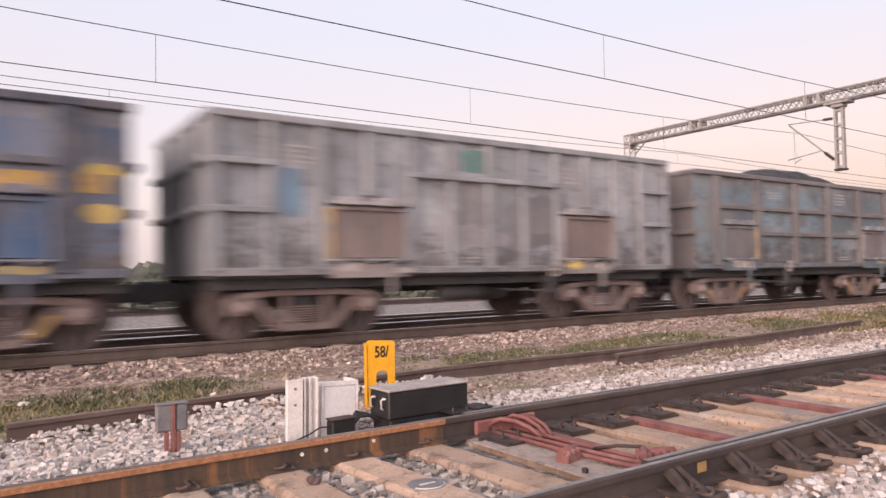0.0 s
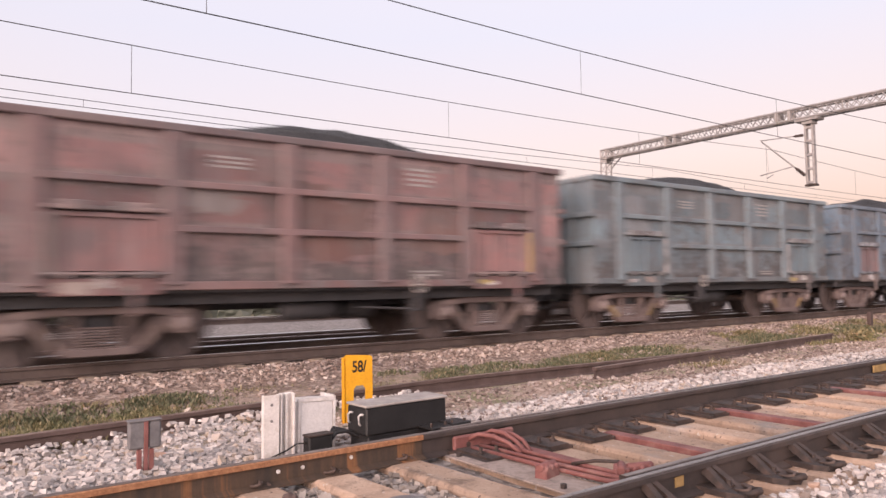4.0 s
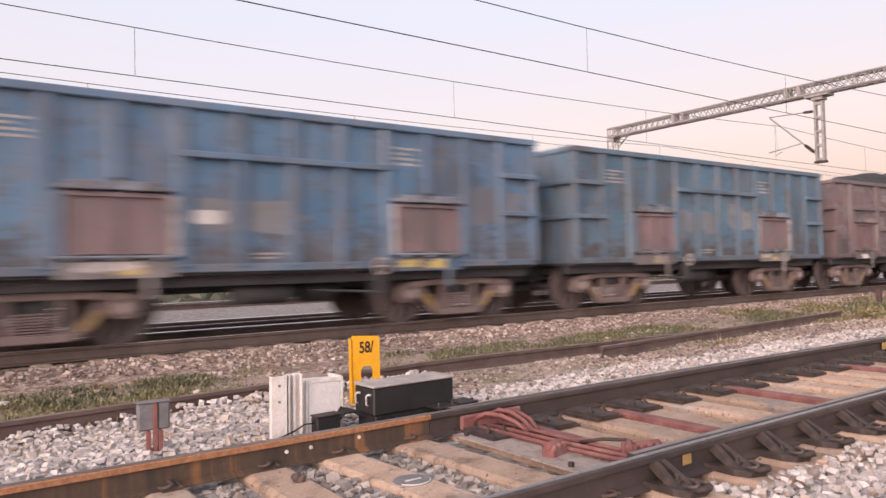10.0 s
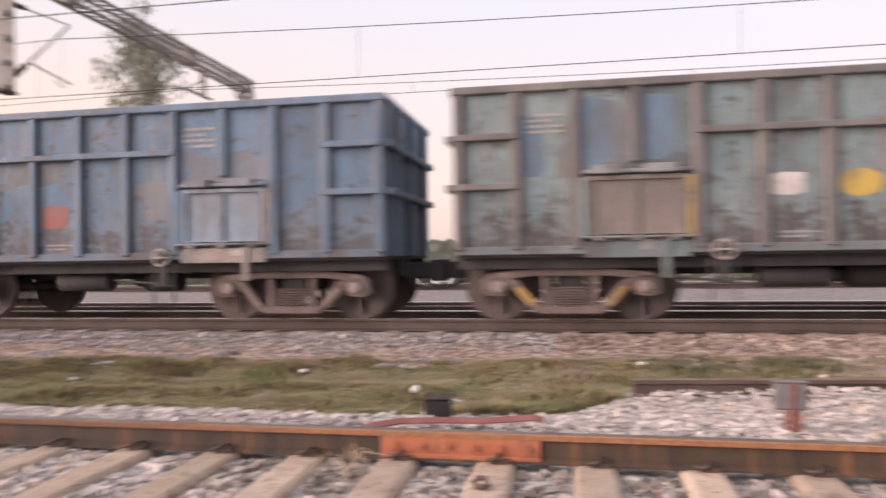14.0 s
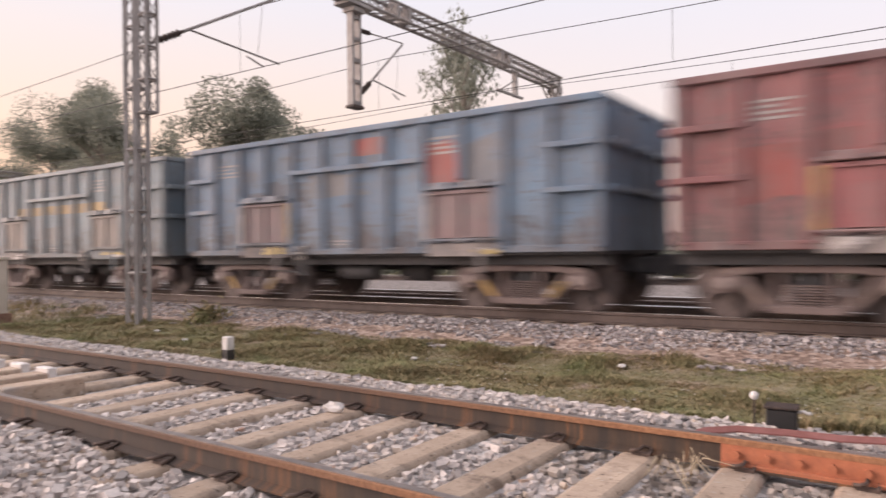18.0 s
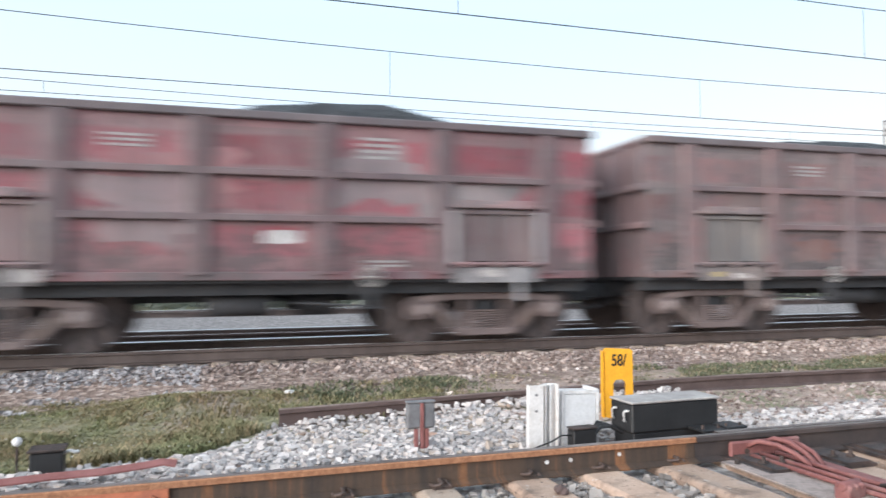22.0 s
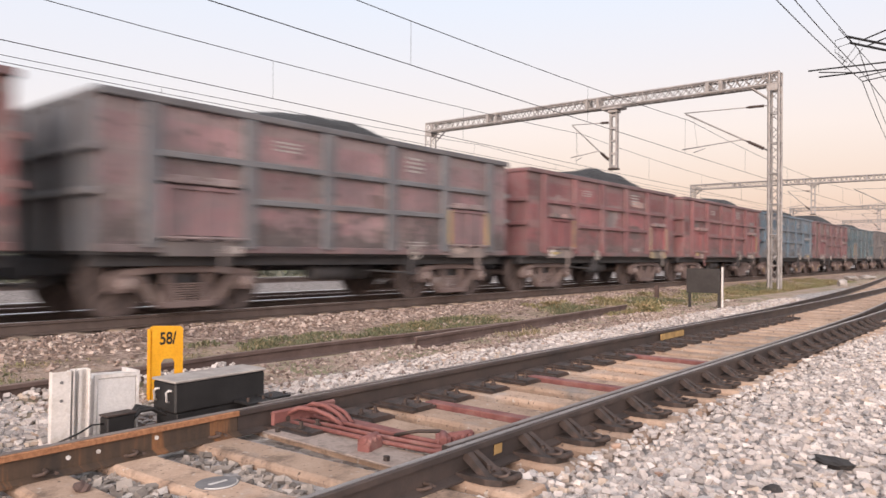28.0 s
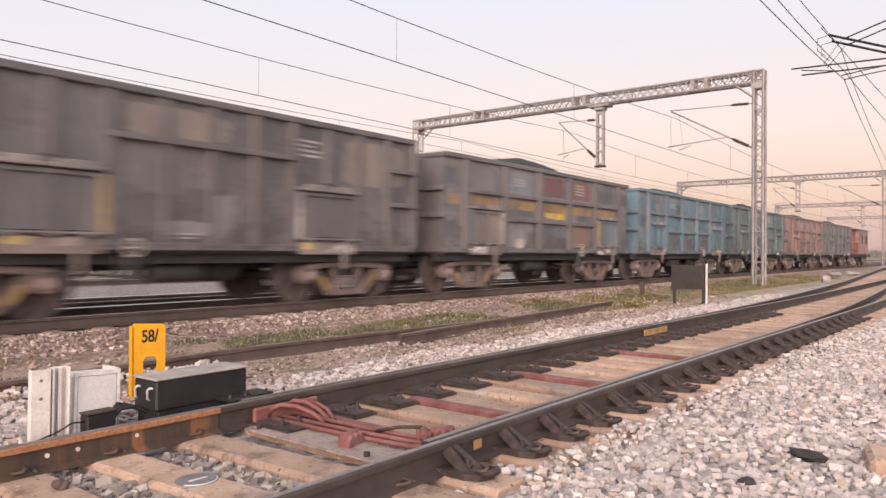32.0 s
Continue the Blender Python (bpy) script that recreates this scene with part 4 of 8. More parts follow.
def wagon_panelled(cells=(0, 4)):
    """Wide-panelled open wagon: five long panels with two full-length waist rails, plain ends, doors in two panels."""
    w = new("open_wagon")
    top = 3.08
    under_gear(w)
    running_gear(w)
    body_shell(w, top)
    E0 = 0.72
    P = (LEN - 2 * E0) / 5
    me = post_mesh("wide_post", 0.2, 0.1, 1.0, top - 0.025)
    xs = [-LEN / 2 + E0 + i * P for i in range(6)]
    for side in (-1, 1):
        for x in xs:
            o = part("side_post", me, None, w)
            o.matrix_local = pose(x, side * 1.52, 0, 0, 0, 0 if side < 0 else 180)
        for i in range(5):
            for z in (2.36, 1.76):
                if z < 2 and i in cells and side < 0:
                    continue
                bm = bmesh.new()
                y0, y1 = sorted((side * 1.52, side * 1.61))
                box(bm, xs[i] + 0.1, xs[i + 1] - 0.1, y0, y1, z - 0.05, z + 0.045)
                part("waist_rail", bm, PAINT, w, "", 0.012)
    for i in cells:
        door(w, xs[i] + 0.22, xs[i + 1] - 0.22, 1.19, 1.92)
    end_ribs(w, top, (1.76, 2.36))
    lettering(w, xs[1] + 0.5, 2.8, 0.55, 0.2, 3, M_LETTER)
    lettering(w, xs[3] + 0.45, 2.9, 0.6, 0.34, 4, M_LETTER)
    lettering(w, xs[3] + 0.55, 1.2, 0.6, 0.12, 2, M_LETTER)
    return w


def coal_mesh(seed, height, x0, x1, top):
    """A load of coal heaped in the middle and level with the rim at the ends."""
    nx, ny = 46, 16
    verts, faces = [], []
    for j in range(ny + 1):
        for i in range(nx + 1):
            x = -LEN / 2 + 0.06 + (LEN - 0.12) * i / nx
            y = -1.46 + 2.92 * j / ny
            u = (x - (x0 + x1) / 2) / ((x1 - x0) / 2)
            hump = max(0.0, 1 - abs(u) ** 2.2) * (1 - (abs(y) / 1.48) ** 3.4)
            z = top - 0.16 + (height + 0.16) * hump + 0.07 * noise.noise(Vector((x * 1.3, y * 1.3, seed))) * (0.4 + hump) + 0.035 * noise.noise(Vector((x * 6, y * 6, seed + 3)))
            verts.append((x, y, z))
    for j in range(ny):
        for i in range(nx):
            a = j * (nx + 1) + i
            faces.append((a, a + 1, a + nx + 2, a + nx + 1))
    return raw_mesh("coal_load", verts, faces, M_COAL)


def brake_van():
    w = new("brake_van")
    under_gear(w)
    running_gear(w)
    L = LEN / 2
    bm = bmesh.new()
    box(bm, -L, L, -1.45, 1.45, 0.9, 1.0)
    part("floor", bm, M_BLACK, w)
    bm = bmesh.new()
    box(bm, -1.2, 3.6, -1.42, 1.42, 1.0, 3.1)
    part("cabin", bm, PAINT, w, "faded red cabin", 0.03)
    bm = bmesh.new()
    n = 12
    prism(bm, [(-1.5, 3.1)] + [(-1.5 + 3.0 * i / n, 3.12 + 0.32 * math.sin(math.pi * i / n)) for i in range(n + 1)] + [(1.5, 3.1)], -L, 3.7)
    o = part("roof", bm, M_STEEL, w, "grey curved roof")
    o.matrix_local = pose(0, 0, 0, 0, 0, 90)
    for x, wide in ((0.2, 0.5), (2.2, 0.7)):
        bm = bmesh.new()
        box(bm, x, x + wide, -1.45, -1.425, 1.9, 2.6)
        part("window", bm, M_BLACK, w)
    bm = bmesh.new()
    box(bm, L - 1.0, L - 0.05, -0.9, 0.9, 1.0, 1.75)
    part("locker", bm, M_BLACK, w, "dark locker on the end platform", 0.02)
    for y in (-1.4, 1.4):
        bm = bmesh.new()
        for x in (-L + 0.06, -3.0):
            tube(bm, (x, y, 1.0), (x, y, 3.1), 0.04)
        for z in (1.35, 1.9):
            tube(bm, (-L + 0.06, y, z), (-1.2, y, z), 0.03)
        for k in range(12):
            tube(bm, (-L + 0.3 + k * 0.28, y, 1.0), (-L + 0.3 + k * 0.28, y, 1.9), 0.018, n=5)
        part("veranda_rail", bm, M_REDP, w, "red veranda railing")
    bm = bmesh.new()
    box(bm, L - 0.02, L + 0.04, -1.45, 1.45, 0.75, 1.0)
    part("buffer_beam", bm, M_REDP, w)
    return w


BG, NV, BL, SK, TL = (0.115, 0.15, 0.19), (0.055, 0.085, 0.16), (0.07, 0.16, 0.29), (0.12, 0.25, 0.34), (0.05, 0.19, 0.23)
RB, BR, TN, GR, DG, OX = (0.27, 0.07, 0.058), (0.17, 0.062, 0.05), (0.2, 0.175, 0.158), (0.2, 0.2, 0.2), (0.1, 0.1, 0.095), (0.33, 0.05, 0.05)
LB, RD = (0.22, 0.3, 0.38), (0.26, 0.06, 0.065)
OR, PK = (0.55, 0.14, 0.05), (0.2, 0.135, 0.14)
NAMES = {BG: "blue-grey", NV: "dark navy blue", BL: "faded blue", SK: "bright light blue", TL: "teal blue", RB: "red-brown", BR: "dark brown-red", TN: "dusty tan", GR: "grey", DG: "dark grey", OX: "oxide red", LB: "pale blue-grey"}
# number: (kind, colour, coal height, left door, right door, stripe colour, stripe height)
TRAIN = {
    -1: ("B", (0.05, 0.085, 0.155), 0.0, None, None, (0.42, 0.25, 0.05), 2.1), 0: ("A", (0.255, 0.245, 0.262), 0.2, (0.19, 0.15, 0.14), (0.18, 0.14, 0.13), None, 0), 1: ("B", (0.12, 0.16, 0.19), 0.45, (0.17, 0.16, 0.165), (0.17, 0.15, 0.155), None, 0), 2: ("A", (0.088, 0.125, 0.2), 0.15, (0.17, 0.17, 0.18), None, None, 0),
    3: ("B", (0.175, 0.055, 0.057), 0.45, (0.11, 0.085, 0.085), OR, None, 0), 4: ("B", (0.115, 0.146, 0.175), 0.58, (0.16, 0.16, 0.17), (0.13, 0.145, 0.16), None, 0), 5: ("A", (0.25, 0.122, 0.1), 0.1, None, None, None, 0), 6: ("B", (0.235, 0.105, 0.088), 0.45, None, None, None, 0),
    7: ("B", (0.14, 0.17, 0.19), 0.4, None, None, None, 0), 8: ("B", BG, 0.5, PK, PK, None, 0), 9: ("C", (0.088, 0.118, 0.155), 0.42, PK, PK, None, 0), 10: ("A", (0.13, 0.145, 0.165), 0.15, (0.2, 0.12, 0.1), RD, None, 0),
    11: ("B", (0.062, 0.09, 0.132), 0.45, (0.13, 0.12, 0.13), None, None, 0), 12: ("B", (0.14, 0.058, 0.057), 0.6, None, None, None, 0), 13: ("B", (0.155, 0.044, 0.046), 0.55, (0.2, 0.062, 0.06), (0.2, 0.062, 0.06), (0.27, 0.18, 0.06), 2.14), 14: ("A", (0.075, 0.135, 0.21), 0.15, (0.2, 0.085, 0.08), PK, None, 0),
    15: ("A", (0.066, 0.13, 0.21), 0.15, PK, PK, None, 0), 16: ("A", (0.06, 0.12, 0.175), 0.1, PK, PK, None, 0), 17: ("B", (0.16, 0.072, 0.062), 0.6, None, None, None, 0), 18: ("B", (0.17, 0.082, 0.07), 0.42, None, None, (0.27, 0.18, 0.07), 2.2),
    19: ("A", (0.12, 0.165, 0.23), 0.1, (0.17, 0.13, 0.12), (0.15, 0.13, 0.13), None, 0), 20: ("A", (0.09, 0.15, 0.225), 0.15, None, LB, None, 0), 21: ("A", (0.155, 0.195, 0.205), 0.15, TN, TN, None, 0), 22: ("C", SK, 0.35, None, LB, None, 0),
    23: ("B", (0.125, 0.28, 0.4), 0.3, None, None, None, 0), 24: ("A", (0.12, 0.17, 0.22), 0.2, None, None, None, 0), 25: ("A", (0.125, 0.15, 0.17), 0.2, TN, TN, (0.27, 0.19, 0.08), 2.2), 26: ("A", (0.1, 0.152, 0.22), 0.1, PK, PK, None, 0),
    27: ("A", (0.22, 0.062, 0.055), 0.1, None, None, None, 0), 28: ("A", (0.25, 0.12, 0.1), 0.1, None, None, None, 0), 29: ("B", (0.075, 0.16, 0.235), 0.5, TN, TN, None, 0), 30: ("B", (0.29, 0.125, 0.1), 0.36, None, None, None, 0),
    31: ("A", (0.13, 0.19, 0.235), 0.2, PK, PK, None, 0), 32: ("B", (0.07, 0.105, 0.165), 0.45, (0.1, 0.105, 0.125), None, None, 0), 33: ("B", (0.215, 0.045, 0.05), 0.42, (0.16, 0.105, 0.105), (0.15, 0.1, 0.1), None, 0), 34: ("B", (0.19, 0.085, 0.07), 0.35, TN, TN, None, 0),
    35: ("A", (0.225, 0.08, 0.07), 0.1, DG, TN, None, 0), 36: ("B", (0.26, 0.058, 0.062), 0.5, None, DG, None, 0), 37: ("B", (0.27, 0.13, 0.12), 0.45, TN, None, None, 0), 38: ("A", (0.13, 0.175, 0.215), 0.15, None, DG, None, 0),
    39: ("B", (0.2, 0.12, 0.115), 0.5, None, None, None, 0), 40: ("A", (0.21, 0.078, 0.066), 0.1, None, None, None, 0), 41: ("A", (0.215, 0.078, 0.067), 0.1, DG, None, None, 0), 42: ("B", (0.2, 0.06, 0.05), 0.4, None, None, None, 0),
    43: ("B", (0.21, 0.105, 0.1), 0.4, None, None, None, 0), 44: ("B", (0.185, 0.055, 0.052), 0.55, None, None, None, 0), 45: ("B", (0.205, 0.058, 0.053), 0.36, None, None, None, 0), 46: ("B", (0.072, 0.106, 0.14), 0.4, TN, None, None, 0),
    47: ("B", (0.14, 0.042, 0.042), 0.55, None, None, None, 0), 48: ("B", (0.05, 0.084, 0.1), 0.4, TN, None, None, 0), 49: ("A", (0.082, 0.073, 0.068), 0.1, None, None, None, 0), 50: ("B", (0.1, 0.11, 0.122), 0.4, TN, None, (0.24, 0.15, 0.06), 2.12),
    51: ("B", (0.075, 0.14, 0.175), 0.3, None, None, None, 0), 52: ("B", (0.06, 0.105, 0.115), 0.35, None, None, None, 0), 53: ("B", (0.24, 0.11, 0.08), 0.3, None, None, None, 0), 54: ("B", (0.085, 0.09, 0.086), 0.3, None, None, None, 0),
}
LOGO = (0.5, 0.3, 0.06)
W_, Y_, L_, R_ = (0.6, 0.57, 0.55), (0.52, 0.37, 0.08), (0.14, 0.24, 0.33), (0.3, 0.085, 0.075)
# painted patches: wagon, colour, from and to along it, lower and upper edge
PATCHES = [(47, (0.15, 0.095, 0.085), -4.7, -4.2, 1.1, 3.0), (47, (0.15, 0.1, 0.088), -3.9, -2.65, 2.4, 3.0), (10, (0.36, 0.24, 0.09), -0.62, 0.66, 1.52, 1.84), (10, (0.2, 0.125, 0.1), -3.15, -1.65, 2.05, 2.45), (10, (0.17, 0.125, 0.11), 0.9, 1.7, 1.2, 2.4), (10, (0.2, 0.14, 0.12), 3.3, 4.4, 1.3, 2.5), (9, LOGO, -3.8, -2.93, 1.8, 2.27), (9, W_, -0.6, -0.03, 1.34, 1.64), (21, W_, -0.7, -0.29, 1.66, 1.95), (21, Y_, 0.11, 0.63, 1.62, 1.97), (20, R_, -0.72, -0.22, 1.45, 1.8), (22, Y_, -4.92, -4.5, 1.72, 2.06),
           (22, Y_, -3.75, -3.38, 1.98, 2.26), (22, Y_, -3.99, -3.5, 1.33, 1.65), (22, W_, -0.06, 0.45, 1.36, 1.68), (22, (0.24, 0.225, 0.215), 0.95, 2.3, 1.1, 1.7), (22, (0.11, 0.12, 0.13), -2.3, -1.0, 2.42, 3.0), (22, (0.15, 0.15, 0.15), -0.6, 0.55, 2.42, 2.95), (22, (0.3, 0.24, 0.2), 1.1, 2.2, 2.5, 2.85), (22, (0.2, 0.2, 0.205), -2.2, -1.1, 1.15, 1.6), (28, Y_, -0.59, -0.05, 1.67, 1.97), (40, Y_, 0.16, 0.8, 1.59, 1.87), (38, Y_, 0.39, 0.75, 1.55, 1.78),
           (36, (0.13, 0.2, 0.27), 4.2, 4.78, 1.1, 3.04), (36, (0.13, 0.18, 0.23), 2.65, 3.9, 2.43, 3.02), (36, (0.2, 0.25, 0.27), -1.0, 2.2, 1.0, 1.14), (36, W_, 3.88, 4.17, 1.5, 1.62), (36, (0.5, 0.26, 0.25), -0.1, 0.35, 1.42, 1.56), (36, (0.5, 0.36, 0.1), 4.25, 4.75, 2.0, 2.12), (44, (0.42, 0.29, 0.26), 1.25, 2.25, 2.52, 2.7), (-1, Y_, 4.27, 4.74, 2.1, 2.38), (-1, Y_, 4.3, 4.72, 1.62, 1.87), (15, W_, -1.42, -1.0, 1.59, 1.79), (4, W_, 1.29, 1.69, 1.52, 1.67),
           (33, W_, 0.01, 0.49, 1.42, 1.6), (11, Y_, -4.7, -4.21, 2.09, 2.35), (0, L_, -3.84, -3.45, 1.78, 2.53), (0, (0.12, 0.3, 0.27), -0.56, 0.0, 2.65, 3.05), (30, W_, -4.7, -4.35, 1.49, 1.69), (29, W_, 4.31, 4.64, 1.62, 1.86),
           (50, Y_, -0.44, 0.83, 1.86, 2.2), (50, (0.2, 0.13, 0.105), -3.9, -2.7, 1.9, 2.3), (50, (0.21, 0.14, 0.11), 0.95, 2.2, 1.1, 1.7), (50, (0.2, 0.135, 0.11), 2.6, 3.9, 1.8, 2.3), (50, (0.16, 0.07, 0.07), -0.6, 0.6, 2.45, 2.98), (50, (0.17, 0.08, 0.075), 1.05, 2.2, 2.45, 2.98), (50, (0.4, 0.37, 0.35), -1.9, -1.5, 1.05, 1.3), (49, (0.2, 0.165, 0.14), -4.6, -3.5, 1.9, 3.0), (49, (0.19, 0.16, 0.14), 2.8, 4.5, 2.2, 3.05), (49, (0.21, 0.18, 0.155), -1.4, 0.3, 2.6, 3.05), (21, L_, -4.02, -3.56, 1.99, 2.84), (21, L_, -3.18, -2.66, 2.1, 3.05), (21, L_, -2.39, -1.85, 2.19, 3.05), (26, R_, -0.07, 0.73, 2.73, 3.04), (26, R_, 1.58, 2.27, 2.07, 2.83),
           (37, (0.22, 0.07, 0.06), -1.87, -0.92, 2.45, 3.0), (37, (0.22, 0.07, 0.06), -0.27, 0.66, 2.46, 3.0), (37, TN, -4.7, -4.1, 1.21, 1.93), (19, NV, -4.02, -3.13, 2.49, 3.05), (18, BR, 1.4, 2.6, 1.2, 1.6), (39, (0.09, 0.13, 0.19), -2.2, -1.0, 1.85, 2.3), (39, (0.09, 0.13, 0.19), -0.6, 0.6, 1.82, 2.28), (39, (0.2, 0.18, 0.17), 1.1, 2.3, 1.3, 2.9), (39, (0.11, 0.12, 0.17), -3.9, -2.7, 2.42, 2.9), (28, (0.27, 0.24, 0.215), -4.6, -2.4, 2.0, 2.95), (28, (0.25, 0.2, 0.185), -2.2, -0.6, 2.2, 2.9), (28, (0.27, 0.24, 0.22), -4.6, -3.4, 1.15, 2.0), (28, (0.07, 0.055, 0.055), 2.0, 3.1, 2.1, 2.62),
           (11, RD, -2.27, -1.0, 1.83, 2.3), (11, RD, -0.62, 0.62, 1.83, 2.3), (11, RD, -3.9, -2.65, 2.13, 2.3), (11, Y_, 1.0, 2.25, 2.06, 2.2), (11, (0.3, 0.2, 0.08), 2.7, 3.9, 2.0, 2.15), (38, (0.55, 0.46, 0.26), -3.3, -2.2, 1.02, 1.16), (38, Y_, 1.2, 1.6, 1.2, 1.9), (3, (0.3, 0.05, 0.06), -2.2, -1.1, 1.85, 2.28), (3, (0.07, 0.066, 0.078), -4.76, -4.2, 1.06, 2.98)]
# whitewash or yellow on the ironwork of a door: wagon and door, colour
WASHED = {(5, 1): (0.4, 0.3, 0.12), (4, 1): (0.42, 0.41, 0.4), (40, 0): (0.45, 0.36, 0.15), (33, 1): (0.36, 0.34, 0.34), (36, 1): (0.52, 0.5, 0.49), (9, 0): (0.42, 0.36, 0.22), (9, 1): (0.46, 0.32, 0.08), (44, 1): (0.4, 0.32, 0.18), (10, 0): (0.36, 0.26, 0.1)}
TURNED = (1, 4, 7, 12, 16, 18, 21, 23, 26, 29, 31, 34, 37, 39, 41, 44, 47, 49, 52)
# how grimy a wagon's paint is, where it differs from the usual 0.6
SOOT = {-1: 0.75, 0: 0.5, 3: 0.95, 4: 0.7, 12: 0.8, 13: 0.4, 16: 0.75, 17: 0.85, 18: 0.8, 21: 0.75, 22: 0.95, 23: 0.8, 27: 0.45, 28: 0.5, 29: 0.9, 30: 0.6, 33: 0.4, 34: 0.6, 35: 0.4, 40: 0.45, 41: 0.45, 37: 0.9, 1: 0.8, 31: 0.85, 38: 1.0, 44: 0.3, 45: 0.3, 47: 0.45, 46: 0.5, 48: 0.35, 19: 0.95, 42: 0.4, 36: 0.5}
# posts and rails painted apart from the plates
FRAMES = {9: (0.118, 0.14, 0.166), -1: (0.05, 0.06, 0.088), 1: (0.135, 0.13, 0.13), 22: (0.15, 0.205, 0.24), 23: (0.13, 0.2, 0.25), 36: (0.185, 0.135, 0.14), 33: (0.13, 0.085, 0.09), 30: (0.175, 0.125, 0.115), 50: (0.12, 0.115, 0.12), 21: (0.16, 0.155, 0.15), 3: (0.135, 0.135, 0.145), 29: (0.17, 0.19, 0.205), 37: (0.16, 0.13, 0.13), 43: (0.13, 0.14, 0.155), 39: (0.13, 0.125, 0.13)}
# coal heaps that do not lie in the middle: from and to along the wagon
HEAPS = {9: (-1.7, 3.2), 45: (-0.5, 4.5), 46: (-1.9, 4.3), 17: (-2.3, 3.4), 18: (-2.2, 3.4), 36: (-2.0, 4.4), 44: (-2.0, 4.3), 33: (-1.5, 4.1), 37: (-1.6, 3.6), 13: (-2.2, 4.2), 4: (-2.2, 4.2), 1: (-3.0, 3.9), 30: (-1.2, 3.0), 47: (-4.0, 3.6)}
PITCH, SPEED, PHASE = 10.65, 16.31, 2.005
# the train's small lead or lag behind its steady speed, in metres
LEAD = {0: 0.25, 1: -0.39, 2: 0.09, 3: -0.53, 6: -0.15, 7: 0.33, 8: -0.17, 9: 0.31, 10: 0.24, 11: -0.28, 12: 0.19, 13: -0.35, 14: 0.35, 15: 0.02, 18: 0.25, 19: 0.55, 20: 0.1, 21: 0.44, 22: 0.32, 23: -0.19, 24: 0.16, 25: -0.47, 26: 0.15, 29: -0.08, 30: -0.8, 31: -0.3, 32: -0.9}


def wagon_x(n, t):
    return PHASE + (n + 0.5) * PITCH + LEAD.get(t, 0.0) - SPEED * t


def wagon_pose(n, t):
    x = wagon_x(n, t)
    return pose(x, YT + main_bend(x), ZT, 0, 0, math.degrees(math.atan((main_bend(x + 3) - main_bend(x - 3)) / 6)))


def paint_parts(wagon, colour, spec, seed):
    doors = 0
    rnd = random.Random(seed)
    grey = 0.3 * colour[0] + 0.5 * colour[1] + 0.2 * colour[2]
    blue = colour[2] > colour[0]
    vivid = colour[2] - colour[0] > 0.1
    keep = (1.1 if vivid else 1.12) if blue else (0.93 if colour[0] > 3.2 * colour[1] else 0.84)
    colour = (colour[0] * 0.88, colour[1] * 0.98, colour[2] * 0.98) if blue else (colour[0] * 0.92, colour[1] * 1.02, colour[2] * 1.18)
    colour = tuple(min(0.75, 1.34 * (keep * v + (1 - keep) * grey)) for v in colour)
    mark = (0.36, 0.23, 0.07) if rnd.random() < 0.45 else (0.2, 0.15, 0.13)
    grime = SOOT.get(seed - 50, 0.6)
    mixed = 0.1 + (0.12 if blue or spec[0] == "A" else 0.3) * grime
    frame_colour = tuple((1 - mixed) * v + mixed * s for v, s in zip(colour, (0.155, 0.149, 0.156)))
    frame_colour = FRAMES.get(seed - 50, frame_colour if blue else tuple(0.9 * v for v in frame_colour))
    rim_colour = frame_colour if blue else tuple(0.55 * v + 0.45 * d for v, d in zip(frame_colour, (0.085, 0.085, 0.092)))          # coal dust on the rim
    for o in wagon.children_recursive:
        if o.name.startswith("side_sill"):
            o.color = (*(0.55 * v + 0.45 * d for v, d in zip(colour, (0.085, 0.075, 0.074))), 1)
            continue
        o.color = (*(mark if o.name.startswith("strut_mark") else rim_colour if o.name.startswith("top_rail") else frame_colour if o.name.startswith(("side_post", "waist_rail", "end_")) else colour), grime)
    for o in sorted((c for c in wagon.children if c.name.startswith("door")), key=lambda c: c.bound_box[0][0]):
        c = spec[3 + doors] if doors < 2 else None
        if c:
            o.color = (*c, grime)
            for k in o.children:
                if k.name.startswith("stiffener"):
                    k.color = tuple(0.75 * v for v in c) + (1,)
        for k in o.children:
            if k.name.startswith(("locking_rod", "hinge_bar")):
                k.color = (*(0.5 * v + 0.5 * d for v, d in zip(colour, (0.3, 0.27, 0.26))), 1)
            elif (seed - 50, doors) in WASHED and k.name.startswith("door_stop" if seed in (59, 90) else ("latch", "door_stop")):
                k.color = (*WASHED[seed - 50, doors], 1)
            elif k.name.startswith("latch") and rnd.random() < 0.45:
                k.color = (*rnd.choice(((0.4, 0.27, 0.09), (0.42, 0.39, 0.37), (0.3, 0.24, 0.21))), 1)
            elif k.name.startswith("door_stop"):
                k.color = (*rnd.choice(((0.21, 0.175, 0.165), (0.17, 0.135, 0.125), (0.26, 0.235, 0.225), (0.145, 0.125, 0.122), tuple(0.7 * v for v in colour))), 1)
        doors += 1


